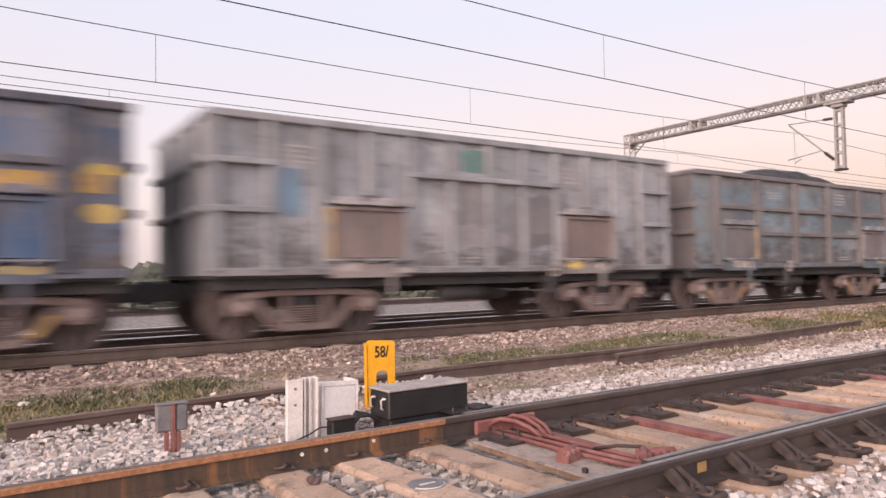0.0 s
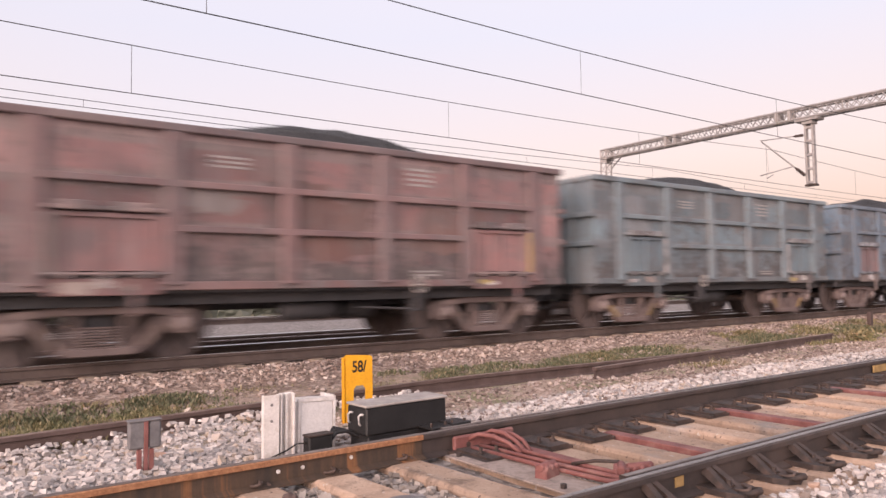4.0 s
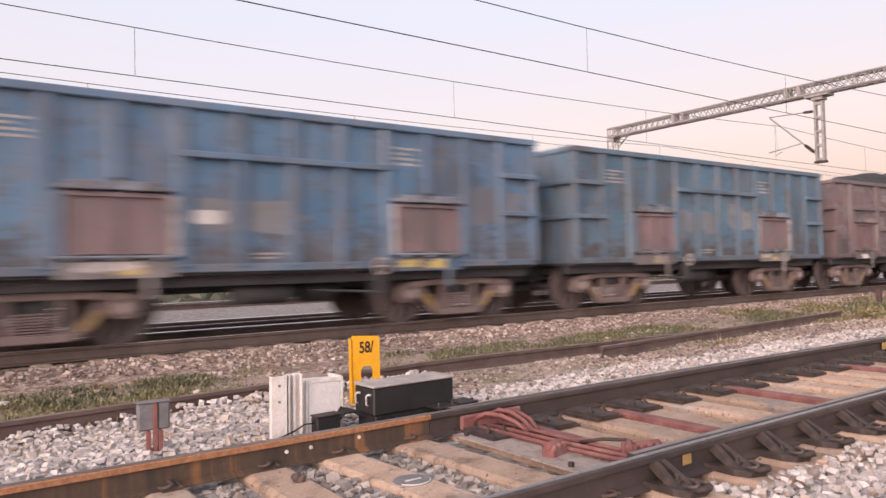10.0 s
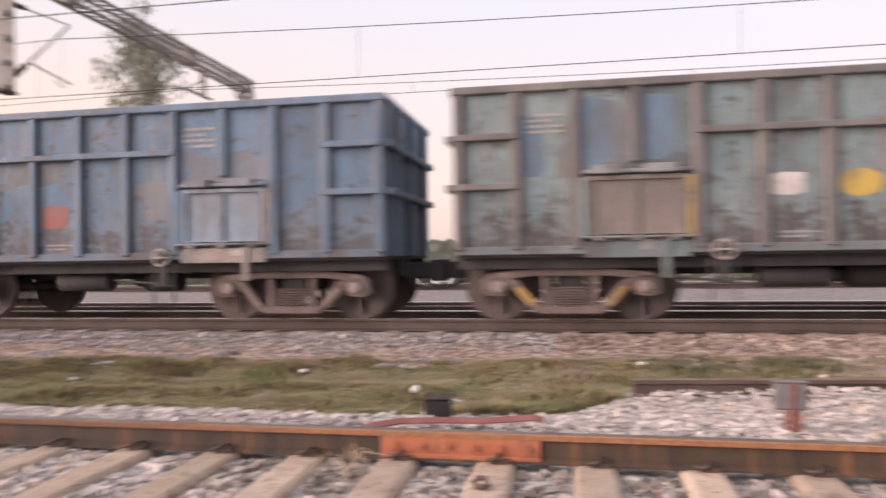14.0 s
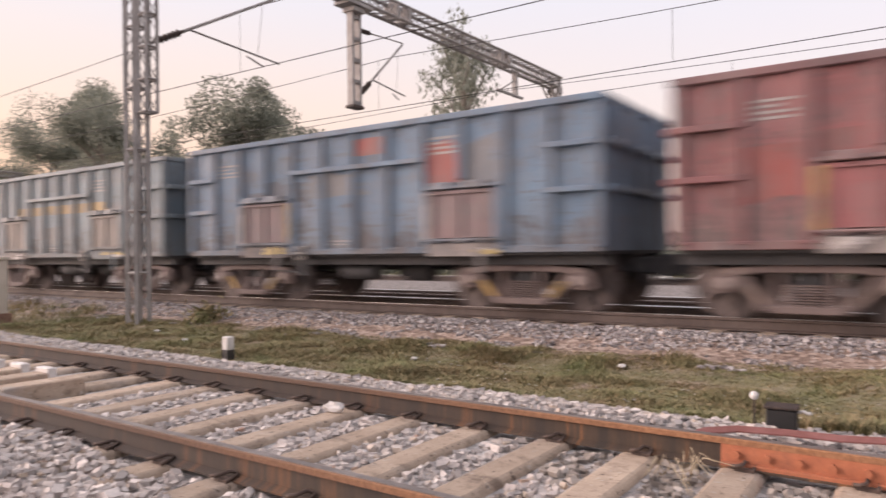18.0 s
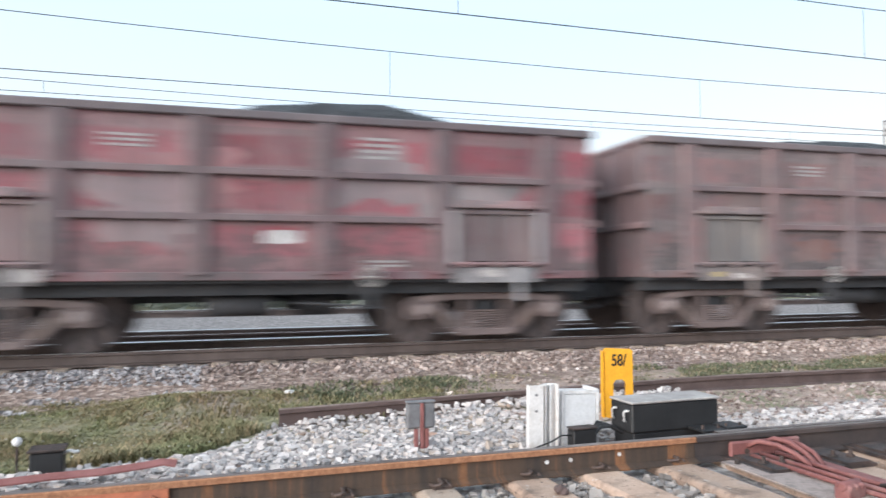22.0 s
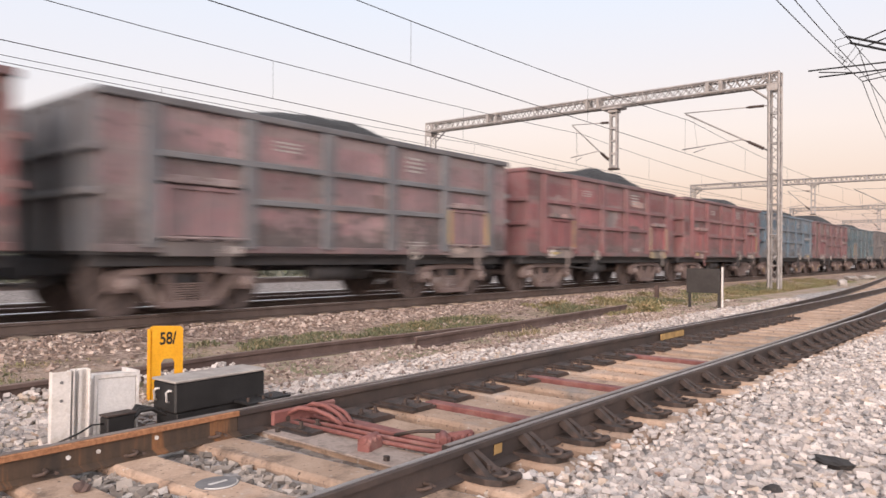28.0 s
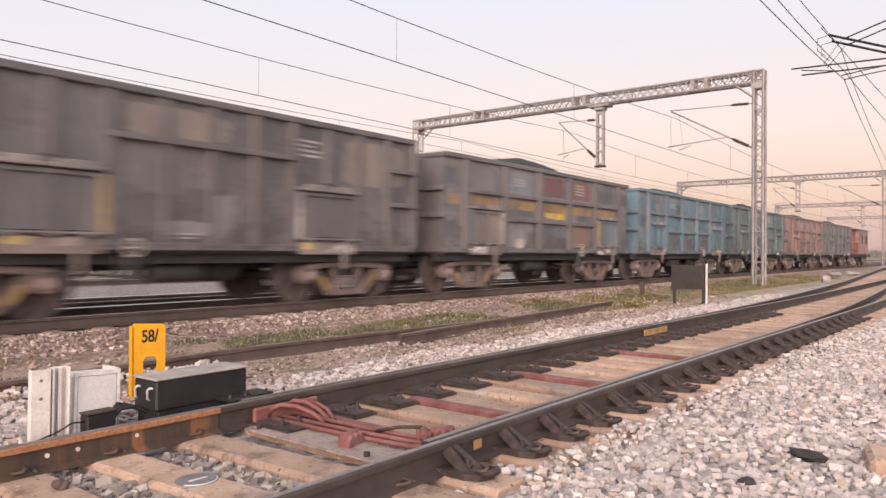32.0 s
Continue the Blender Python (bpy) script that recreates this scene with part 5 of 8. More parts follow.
def patch(w, xa, xb, za, zb, colour, y, rough=0.12, square=0.8):
    """A patch of other paint on the near side's plating, with an uneven outline."""
    bm = bmesh.new()
    n = 26
    ring = []
    for i in range(n):
        a = 2 * math.pi * i / n
        c, s = math.cos(a), math.sin(a)
        f = 1 / max(abs(c), abs(s)) ** square
        f *= 1 + rough * (noise.noise(Vector((c * 2.2 + xa * 3, s * 2.2 + za * 3, 1.0))) + 0.6 * noise.noise(Vector((c * 6 + xa, s * 6 + za, 4.0))))
        ring.append(((xa + xb) / 2 + (xb - xa) / 2 * c * f, (za + zb) / 2 + (zb - za) / 2 * s * f))
    prism(bm, ring, y, -1.519)
    o = part("paint_patch", bm, PAINT, w)
    o.color = (*colour, 0.5)


def train():
    first = {"A": wagon_ribbed(), "B": wagon_panelled(), "C": wagon_panelled((1, 3))}
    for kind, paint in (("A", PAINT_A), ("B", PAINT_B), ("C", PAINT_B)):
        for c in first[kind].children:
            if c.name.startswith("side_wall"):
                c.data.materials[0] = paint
    used = set()
    wagons = {}
    tops = {"A": 3.17, "B": 3.08, "C": 3.08}
    for n, spec in TRAIN.items():
        kind, colour, coal = spec[0], spec[1], spec[2]
        m = wagon_pose(n, 0)
        if kind in used:
            w = copy_thing(first[kind], m)
            for c in list(w.children):
                if c.name.startswith(("coal", "stripe")):
                    for d in c.children_recursive:
                        bpy.data.objects.remove(d)
                    bpy.data.objects.remove(c)
        else:
            w = first[kind]
            w.matrix_basis = m
            used.add(kind)
        if n in TURNED:          # wagons marshalled the other way round have the brake wheel at the other end
            for c in w.children:
                if c.name.startswith("hand_brake"):
                    c.location.x = -1.3
        wagons[n] = w
        paint_parts(w, colour, spec, n + 50)
    for n, spec in TRAIN.items():
        kind, colour, coal, stripe, sz = spec[0], spec[1], spec[2], spec[5], spec[6]
        w = wagons[n]
        rnd = random.Random(n)
        xa, xb = -3.0 + rnd.uniform(-0.5, 0.5), 3.0 + rnd.uniform(-0.4, 0.5)
        xa, xb = HEAPS.get(n, (xa, xb))
        c = part("coal_load", coal_mesh(n * 1.7, coal + 0.1 if coal >= 0.3 else coal + 0.12, xa, xb, tops[kind]), None, w, "heap of black coal")
        if stripe:
            cells = [(-LEN / 2 + 0.12, -LEN / 2 + 0.58)] + [(-LEN / 2 + 0.88 + i * 1.636, -LEN / 2 + 2.2 + i * 1.636) for i in range(5)] + [(LEN / 2 - 0.58, LEN / 2 - 0.12)] if kind != "A" else [(-LEN / 2 + 0.16 + i * 0.793, -LEN / 2 + 0.74 + i * 0.793) for i in range(3, 9)]
            for xa, xb in cells:
                bm = bmesh.new()
                box(bm, xa, xb, -1.5245, -1.5205, sz - 0.1, sz + 0.14)
                o = part("stripe", bm, PAINT, w, "painted band")
                o.color = tuple(min(0.8, 1.2 * v) for v in stripe) + (1,)
        for k in range(4):
            xa = rnd.uniform(-4.6, 3.6)
            za = rnd.uniform(1.1, 2.2)
            tone = rnd.choice((0.55, 0.75, 1.25, 1.4))
            dust = rnd.uniform(0.0, 0.75)
            patch(w, xa, xa + rnd.uniform(0.6, 1.7), za, za + rnd.uniform(0.35, 0.95), tuple(tone * (1 - dust) * v + dust * 0.24 for v in colour), -1.5205 - 0.0004 * (k + 1), 0.5)
        for xm in {"A": (-2.38, 2.38), "B": (-3.27, 3.27), "C": (-1.64, 1.64)}[kind]:          # limewash and chalk daubed on the door stops
            for k in range(rnd.choice((1, 2, 2, 3))):
                xa = xm + rnd.uniform(-0.65, 0.45)
                za = rnd.uniform(0.9, 1.0)
                patch(w, xa, xa + rnd.uniform(0.12, 0.45), za, za + rnd.uniform(0.06, 0.16), rnd.choice(((0.5, 0.46, 0.44), (0.68, 0.65, 0.63), (0.36, 0.3, 0.27), (0.55, 0.42, 0.14))), -1.6 - 0.002 * k, 0.6)
        base = NAMES.get(colour)
        if base is None:
            r, g, b = colour
            base = ("red-brown" if r > 1.8 * g else "grey-brown" if r > b else "dark navy" if max(colour) < 0.18 and b > 1.6 * r else "weathered blue" if b > 1.7 * r else "weathered blue-grey")
        tagged(w, "%s %s open wagon with %s" % (base, "close-ribbed" if kind == "A" else "wide-panelled", "a high coal heap" if coal > 0.3 else "a level coal load"), "freight wagon", "wagons of the coal train")
    for n, colour, xa, xb, za, zb in PATCHES:
        patch(wagons[n], xa, xb, za, zb, colour, -1.5238, 0.12, 0.15 if colour in (Y_, LOGO) and xb - xa < 0.95 else 0.8)
    for xa, xb, za, zb in ((2.42, 2.73, 1.2, 1.95), (3.86, 4.08, 1.15, 1.6)):          # limewash over the jambs of one door
        patch(wagons[36], xa, xb, za, zb, W_, -1.632, 0.35)
    arc = bmesh.new()          # a yellow crescent daubed over a door
    turn = [math.radians(62 + k * 12) for k in range(20)]
    prism(arc, [(-2.66 + 0.38 * math.cos(a), 1.44 + 0.38 * math.sin(a)) for a in turn] + [(-2.66 + 0.25 * math.cos(a), 1.44 + 0.25 * math.sin(a)) for a in turn[::-1]], -1.637, -1.631)
    o = part("paint_patch", arc, PAINT, wagons[40], "yellow painted crescent")
    o.color = (*Y_, 0.3)
    bm = bmesh.new()          # a loop of stiff wire over the rim
    path_tube(bm, [(-4.15 + 0.16 * math.cos(math.radians(200 - k * 22)), -1.45, 3.25 + 0.16 * math.sin(math.radians(200 - k * 22))) for k in range(11)], 0.012, 5)
    part("wire_loop", bm, M_WIRE, wagons[30], "loop of stiff wire on the rim")
    van = brake_van()
    van.matrix_basis = wagon_pose(55, 0)
    for o in van.children_recursive:
        o.color = (0.3, 0.16, 0.145, 1)
    tagged(van, "faded red guard's brake van at the end of the coal train", "brake van")
    wagons[55] = van
    return wagons


# ---- overhead line ----
def lathe(bm, a, b, steps, n=10):
    """One turned body from a to b: steps are (how far along, radius)."""
    a, b = Vector(a), Vector(b)
    q = (b - a).to_track_quat("Z", "Y").to_matrix()
    rings = [[bm.verts.new(a.lerp(b, u) + q @ Vector((r * math.cos(2 * math.pi * i / n), r * math.sin(2 * math.pi * i / n), 0))) for i in range(n)] for u, r in steps]
    for r0, r1 in zip(rings, rings[1:]):
        for i in range(n):
            bm.faces.new((r0[i], r0[(i + 1) % n], r1[(i + 1) % n], r1[i]))
    bm.faces.new(rings[0][::-1])
    bm.faces.new(rings[-1])


def lattice(bm, a, b, w, d, n, across, leg=0.045, crossed=False, lace=0.012):
    """A four-cornered lattice girder from a to b; across is its depth direction."""
    a, b = Vector(a), Vector(b)
    u = (b - a).normalized()
    v = Vector(across).normalized()
    s = u.cross(v).normalized()
    c = [v * (d / 2) * i + s * (w / 2) * j for i, j in ((-1, -1), (1, -1), (1, 1), (-1, 1))]
    for k in c:
        tube(bm, a + k, b + k, leg, n=4)
    for i in range(n):
        p, q = a.lerp(b, i / n), a.lerp(b, (i + 1) / n)
        for e, f in ((0, 1), (1, 2), (2, 3), (3, 0)):
            x, y = (e, f) if i % 2 else (f, e)
            tube(bm, p + c[x], q + c[y], lace, n=4, caps=False)
            if crossed:
                tube(bm, p + c[y], q + c[x], lace, n=4, caps=False)
    for i in range(0, n + 1, max(1, n // 6)):
        p = a.lerp(b, i / n)
        for e, f in ((0, 1), (1, 2), (2, 3), (3, 0)):
            tube(bm, p + c[e], p + c[f], 0.03, n=4, caps=False)


def cantilever(parent, x, y, z, reach, name="cantilever"):
    """A bracket of tubes on insulators, reaching along y, with its registration arm."""
    bm = bmesh.new()
    tube(bm, (x, y, z), (x, y + reach, z + 1.9), 0.035)
    tube(bm, (x, y, z + 1.85), (x, y + reach * 1.02, z + 1.95), 0.022)
    tube(bm, (x, y + reach * 0.3, z + 0.55), (x, y + reach * 1.05, z + 0.35), 0.025)
    tube(bm, (x, y + reach * 0.75, z + 0.32), (x, y + reach * 0.9, z + 0.18), 0.02)
    tube(bm, (x, y + reach * 0.9, z + 1.7), (x, y + reach * 0.85, z + 0.4), 0.008, n=4)
    c = part(name, bm, M_STEEL, parent)
    for low in (True, False):
        bm = bmesh.new()
        at = (lambda f: Vector((x, y + reach * f, z + 1.9 * f))) if low else (lambda f: Vector((x, y + reach * f * 1.02, z + 1.85 + 0.1 * f)))
        wide = 0.085 if low else 0.07
        lathe(bm, at(0.05), at(0.25), [(0.0, 0.04)] + [(u, r) for k in range(6) for u, r in ((0.06 + k * 0.15, wide), (0.13 + k * 0.15, 0.04))] + [(1.0, 0.04)])
        part("insulator", bm, M_IRON, c, "dark ribbed insulator")


def plate_at(bm, p, u, v, lu, lv, thick):
    """A flat plate about p, lu by lv along u and v."""
    n = Vector(u).cross(Vector(v))
    m = Matrix((Vector(u), Vector(v), n)).transposed().to_4x4()
    box(bm, -lu / 2, lu / 2, -lv / 2, lv / 2, -thick / 2, thick / 2, Matrix.Translation(p) @ m)


def portal(x, y0, y1, top, drops, base=0.0, mast_w=0.44):
    g = tagged(new("overhead_portal"), "grey lattice steel portal carrying overhead wires across the tracks", "portal", "overhead line portals")
    for y, below in ((y0, 0.3), (y1, 0.8)):
        bm = bmesh.new()
        lattice(bm, (x, y, base - below), (x, y, top), mast_w, mast_w * 0.85, 22, (0, 1, 0), 0.055, False, 0.015)
        part("mast", bm, M_STEEL, g)
    bm = bmesh.new()
    lattice(bm, (x, y0 - 0.2, top - 0.28), (x, y1 + 0.2, top - 0.28), 0.42, 0.46, 52, (0, 0, 1), 0.06, True, 0.019)
    boom = part("boom", bm, M_STEEL, g)
    for u in (0.13, 0.44, 0.76):          # splice battens of the boom
        for e in (-0.28, 0.28):
            bm = bmesh.new()
            box(bm, x - 0.256, x + 0.256, y0 + (y1 - y0) * u + e - 0.07, y0 + (y1 - y0) * u + e + 0.07, top - 0.54, top - 0.02)
            part("splice_band", bm, M_STEEL, boom)
    for s, y in ((1, y0), (-1, y1)):
        bm = bmesh.new()
        for o in (-0.2, 0.2):
            tube(bm, (x + o, y + s * 0.2, top - 1.1), (x + o, y + s * 0.95, top - 0.5), 0.045, n=4)
            tube(bm, (x + o, y + s * 0.2, top - 0.06), (x + o, y + s * 0.75, top - 0.5), 0.035, n=4)
            plate_at(bm, (x + o * 1.27, y + s * 0.05, top - 0.62), (0, 1, 0), (0, 0, 1), 0.42, 0.3, 0.014)
        tube(bm, (x - 0.2, y + s * 0.5, top - 0.85), (x + 0.2, y + s * 0.5, top - 0.85), 0.025, n=4)
        part("knee_brace", bm, M_STEEL, g)
    for y in drops:
        bm = bmesh.new()
        for o in (-0.15, 0.15):
            box(bm, x - 0.1, x + 0.1, y + o - 0.045, y + o + 0.045, 5.4, top - 0.8)
        for k in range(5):
            box(bm, x - 0.085, x + 0.085, y - 0.12, y + 0.12, 5.45 + k * 0.6, 5.55 + k * 0.6)
        d = part("drop_post", bm, M_STEEL, g)
        bm = bmesh.new()
        box(bm, x - 0.3, x + 0.3, y - 0.5, y + 0.5, top - 0.66, top - 0.56)
        box(bm, x - 0.22, x + 0.22, y - 0.24, y + 0.24, top - 0.8, top - 0.662)
        part("head_plate", bm, M_STEEL, d, "", 0.01)
        bm = bmesh.new()
        box(bm, x - 0.15, x + 0.15, y - 0.24, y + 0.24, 5.34, 5.42)
        part("foot_plate", bm, M_IRON, d, "dark end plate", 0.01)
        cantilever(g, x, y + 0.18, 5.75, 2.0)
    cantilever(g, x, y0 + 0.25, 5.65, 3.4)
    return g


def wire_run(name, y, zm, zc, xs, label, sag=0.45):
    """A messenger that sags between its supports, a level contact wire and the droppers between."""
    run = tagged(new(name), label, "overhead wire", "overhead wires")
    msg, con = bmesh.new(), bmesh.new()
    pts = []
    for a, b in zip(xs, xs[1:]):
        for i in range(12):
            u = i / 12
            pts.append((a + (b - a) * u, y + main_bend(a + (b - a) * u), zm - sag * 4 * u * (1 - u)))
    pts.append((xs[-1], y + main_bend(xs[-1]), zm))
    path_tube(msg, pts, 0.011, 5)
    path_tube(con, [(x, y + main_bend(x), zc) for x in (xs[0], 0, 30, 60, 90, 120, 160, xs[-1])], 0.011, 5)
    part("messenger_wire", msg, M_WIRE, run)
    part("contact_wire", con, M_WIRE, run)
    for a, b in zip(xs, xs[1:]):
        if a < -150 or b > 200:
            continue
        for i in range(5):
            u = (i + 0.94) / 5
            x = a + (b - a) * u
            bm = bmesh.new()
            tube(bm, (x, y + main_bend(x), zc), (x, y + main_bend(x), zm - sag * 4 * u * (1 - u)), 0.006, n=4)
            part("dropper", bm, M_WIRE, run)
    return run




# ---- lineside things ----
M_WBOX = plain("white_painted_steel", (0.6, 0.57, 0.54), (0.74, 0.71, 0.69), 5, 0.55, c3=(0.5, 0.44, 0.38))
M_GREYP = plain("pale_sheet", (0.6, 0.59, 0.59), (0.7, 0.69, 0.69), 3, 0.6)
M_PLATE = plain("dull_grey_plate", (0.13, 0.125, 0.13), (0.22, 0.215, 0.22), 6, 0.65)
M_SIGN = plain("signal_yellow_paint", (0.78, 0.36, 0.012), (0.86, 0.43, 0.02), 4, 0.5)
M_BOXB = plain("black_box_paint", (0.012, 0.012, 0.013), (0.025, 0.024, 0.025), 4, 0.5)
M_LID = plain("dusty_grey_lid", (0.3, 0.275, 0.26), (0.46, 0.425, 0.4), 5, 0.8)
M_INK = plain("black_stencil_ink", (0.01, 0.01, 0.01), (0.02, 0.02, 0.02), 9, 0.6)
M_CREAM = plain("cream_cabinet_paint", (0.55, 0.5, 0.43), (0.64, 0.59, 0.52), 3, 0.6)
M_BRICK = plain("brick_plinth", (0.22, 0.12, 0.085), (0.32, 0.2, 0.15), 8, 0.9)
M_BOARD = plain("dark_board", (0.025, 0.022, 0.022), (0.045, 0.04, 0.038), 3, 0.7)
M_GREEN = plain("pale_green_plastic", (0.4, 0.6, 0.5), (0.5, 0.7, 0.6), 9, 0.4)
M_STRAP = plain("red_brown_rubber_strap", (0.2, 0.07, 0.06), (0.27, 0.11, 0.1), 8, 0.7)
M_OLD = plain("old_rail_brown", (0.085, 0.056, 0.05), (0.145, 0.1, 0.09), 3, 0.85)
# paler than M_OLD: the lit top of the rail head put into the colour
M_OLDHEAD = plain("old_rail_worn_head", (0.17, 0.12, 0.105), (0.3, 0.23, 0.205), 4, 0.6, 0.2)
M_DUSTY = plain("dusty_brown_plate", (0.2, 0.155, 0.135), (0.36, 0.29, 0.255), 7, 0.8, c3=(0.14, 0.115, 0.105))
M_STRAW = plain("dry_straw", (0.45, 0.36, 0.24), (0.6, 0.5, 0.36), 9, 0.8)


def text_part(body, size, m, material, parent, name="lettering", label=""):
    cu = bpy.data.curves.new(name, 'FONT')
    cu.offset = 0.003
    cu.body, cu.size, cu.extrude, cu.align_x, cu.align_y = body, size, 0.001, 'CENTER', 'CENTER'
    tmp = bpy.data.objects.new(name, cu)
    me = bpy.data.meshes.new_from_object(tmp)
    bpy.data.objects.remove(tmp)
    bpy.data.curves.remove(cu)
    me.materials.append(material)
    ob = new(name, me)
    ob.parent = parent
    ob.matrix_local = m
    if label:
        tagged(ob, label)
    return ob


def number_sign():
    g = tagged(new("number_sign"), "yellow steel number plate on two legs in the ballast", "sign")
    g.matrix_basis = pose(3.17, 5.93, 0, 0, 0, -7)
    bm = bmesh.new()
    outline = [(0.0, -0.1), (0.09, -0.1), (0.09, 0.3), (0.115, 0.335), (0.19, 0.335), (0.215, 0.3), (0.215, -0.1), (0.285, -0.1), (0.285, 0.595), (0.26, 0.615), (0.02, 0.63), (0.0, 0.61)]
    a = [bm.verts.new((x, -0.01, z)) for x, z in outline]
    b = [bm.verts.new((x, 0.01, z)) for x, z in outline]
    n = len(a)
    for i in range(n):
        bm.faces.new((a[(i + 1) % n], a[i], b[i], b[(i + 1) % n]))
    for f in (a, b[::-1]):
        for q in ((0, 1, 2, 10, 11), (2, 3, 9, 10), (3, 4, 8, 9), (4, 5, 6, 7, 8)):
            try:
                bm.faces.new([f[i] if f is a else f[n - 1 - i] for i in q])
            except ValueError:
                pass
    box(bm, 0.0, 0.012, -0.01, 0.07, -0.1, 0.6)
    part("plate", bm, M_SIGN, g)
    text_part("58/", 0.15, pose(0.147, -0.0125, 0.51, 90) @ Matrix.Diagonal((0.76, 1.0, 1.0, 1.0)), M_INK, g, "number", "black stencilled number")


def point_machine():
    g = tagged(new("point_machine"), "black point machine box with dusty grey lid and white handles", "point machine")
    g.matrix_basis = pose(2.72, 4.74, 0, 0, 0, 1.5)
    L, D = 0.78, 0.29
    bm = bmesh.new()
    box(bm, 0, L, 0, D, 0.12, 0.335)
    body = part("body", bm, M_BOXB, g, "", 0.012)
    bm = bmesh.new()
    box(bm, -0.008, L + 0.008, -0.008, D + 0.008, 0.336, 0.356)
    part("lid", bm, M_LID, g, "dusty grey lid", 0.006)
    bm = bmesh.new()
    box(bm, 0.02, L - 0.02, 0.01, D - 0.01, 0.0, 0.12)
    part("lower_case", bm, M_BOXB, g, "", 0.01)
    bm = bmesh.new()
    box(bm, -0.12, L + 0.12, -0.12, D + 0.06, -0.05, 0.0)
    part("base_plate", bm, M_OLD, g, "dusty base plate")
    for y in (0.06, 0.22):
        bm = bmesh.new()
        path_tube(bm, [(-0.012, y, 0.2), (-0.03, y, 0.21), (-0.034, y, 0.27), (-0.03, y - 0.03, 0.29), (-0.012, y - 0.04, 0.285)], 0.009, 6)
        part("handle", bm, M_WHITE, body, "white handle")
    bm = bmesh.new()
    box(bm, 0.48, 0.68, -0.2, -0.01, 0.13, 0.15)
    part("cover_plate", bm, M_BOXB, g, "", 0.004)
    bm = bmesh.new()
    box(bm, 0.69, 0.88, -0.2, -0.01, 0.14, 0.16)
    part("cover_plate", bm, M_BOXB, g, "", 0.004)
    for x in (0.51, 0.65, 0.72, 0.85):
        bm = bmesh.new()
        tube(bm, (x, -0.15, 0.14), (x, -0.15, 0.18), 0.012, n=6)
        part("bolt", bm, M_IRON, g)
    bm = bmesh.new()
    tube(bm, (0.6, -0.1, 0.06), (0.6, -0.5, 0.06), 0.022)
    part("drive_rod", bm, M_IRON, g)


def channel_posts():
    for x, w in ((2.0, 0.12), (2.135, 0.11)):
        g = tagged(new("channel_post"), "short white steel channel post upright beside the rail", "post", "white channel posts")
        g.matrix_basis = pose(x, 5.05, 0, 2, 0, -4)
        bm = bmesh.new()
        back = 0.0 if x > 2.1 else -0.055
        box(bm, 0, w, back, back + 0.012, -0.1, 0.48)
        for xa in (0.0, w - 0.012):
            box(bm, xa, xa + 0.012, -0.055 if x > 2.1 else -0.043, 0.0, -0.1, 0.48)
        if x > 2.1:
            box(bm, w * 0.4, w * 0.6, -0.03, 0.0, -0.1, 0.478)
        part("channel", bm, M_WBOX, g, "", 0.003)
        for z in (0.41, 0.29):
            if x < 2.1:
                bm = bmesh.new()
                tube(bm, (w / 2, -0.055, z), (w / 2, -0.059, z), 0.011, n=8)
                part("bolt_hole", bm, M_PLATE, g)


def junction_box():
    g = tagged(new("junction_box"), "white open-backed junction box leaning in the ballast", "junction box")
    g.matrix_basis = pose(2.28, 5.02, 0.035, -2, 2, -3)
    bm = bmesh.new()
    box(bm, 0, 0.3, 0.012, 0.24, -0.06, 0.375)
    part("body", bm, M_WBOX, g, "", 0.015)
    bm = bmesh.new()
    box(bm, 0.018, 0.282, -0.004, 0.011, -0.02, 0.36)
    part("panel", bm, M_GREYP, g, "pale grey front panel", 0.004)
    bm = bmesh.new()
    box(bm, -0.004, 0.014, -0.012, 0.012, -0.06, 0.385)
    box(bm, 0.286, 0.304, -0.012, 0.012, -0.06, 0.395)
    box(bm, 0.014, 0.286, -0.012, 0.01, 0.362, 0.388)
    box(bm, 0.288, 0.304, 0.012, 0.25, 0.36, 0.4)
    part("frame", bm, M_WHITE, g, "white edge frame")


def cable_box():
    g = tagged(new("cable_box"), "small black cable terminal box by the rail", "terminal box")
    g.matrix_basis = pose(2.29, 4.84, 0.05, 0, 0, 3)
    bm = bmesh.new()
    box(bm, 0, 0.2, 0, 0.1, -0.06, 0.105)
    part("body", bm, M_BOXB, g, "", 0.01)
    bm = bmesh.new()
    box(bm, -0.006, 0.206, -0.006, 0.1, 0.107, 0.12)
    part("lid", bm, M_IRON, g, "", 0.004)
    for k in range(3):
        bm = bmesh.new()
        path_tube(bm, [(0.19, 0.03 + 0.025 * k, 0.05), (0.27, 0.06 + 0.025 * k, 0.1 + 0.015 * k), (0.36, 0.05 + 0.03 * k, 0.1), (0.45, 0.03 + 0.03 * k, 0.05), (0.5, 0.02, 0.01)], 0.014, 7)
        part("cable", bm, M_BOXB, g, "black cable")
    bm = bmesh.new()
    path_tube(bm, [(0.0, 0.05, 0.06), (-0.1, 0.0, 0.08), (-0.2, -0.03, 0.05), (-0.35, 0.0, 0.0), (-0.5, -0.05, -0.01)], 0.006, 6)
    part("cable", bm, M_BOXB, g, "thin black cable")


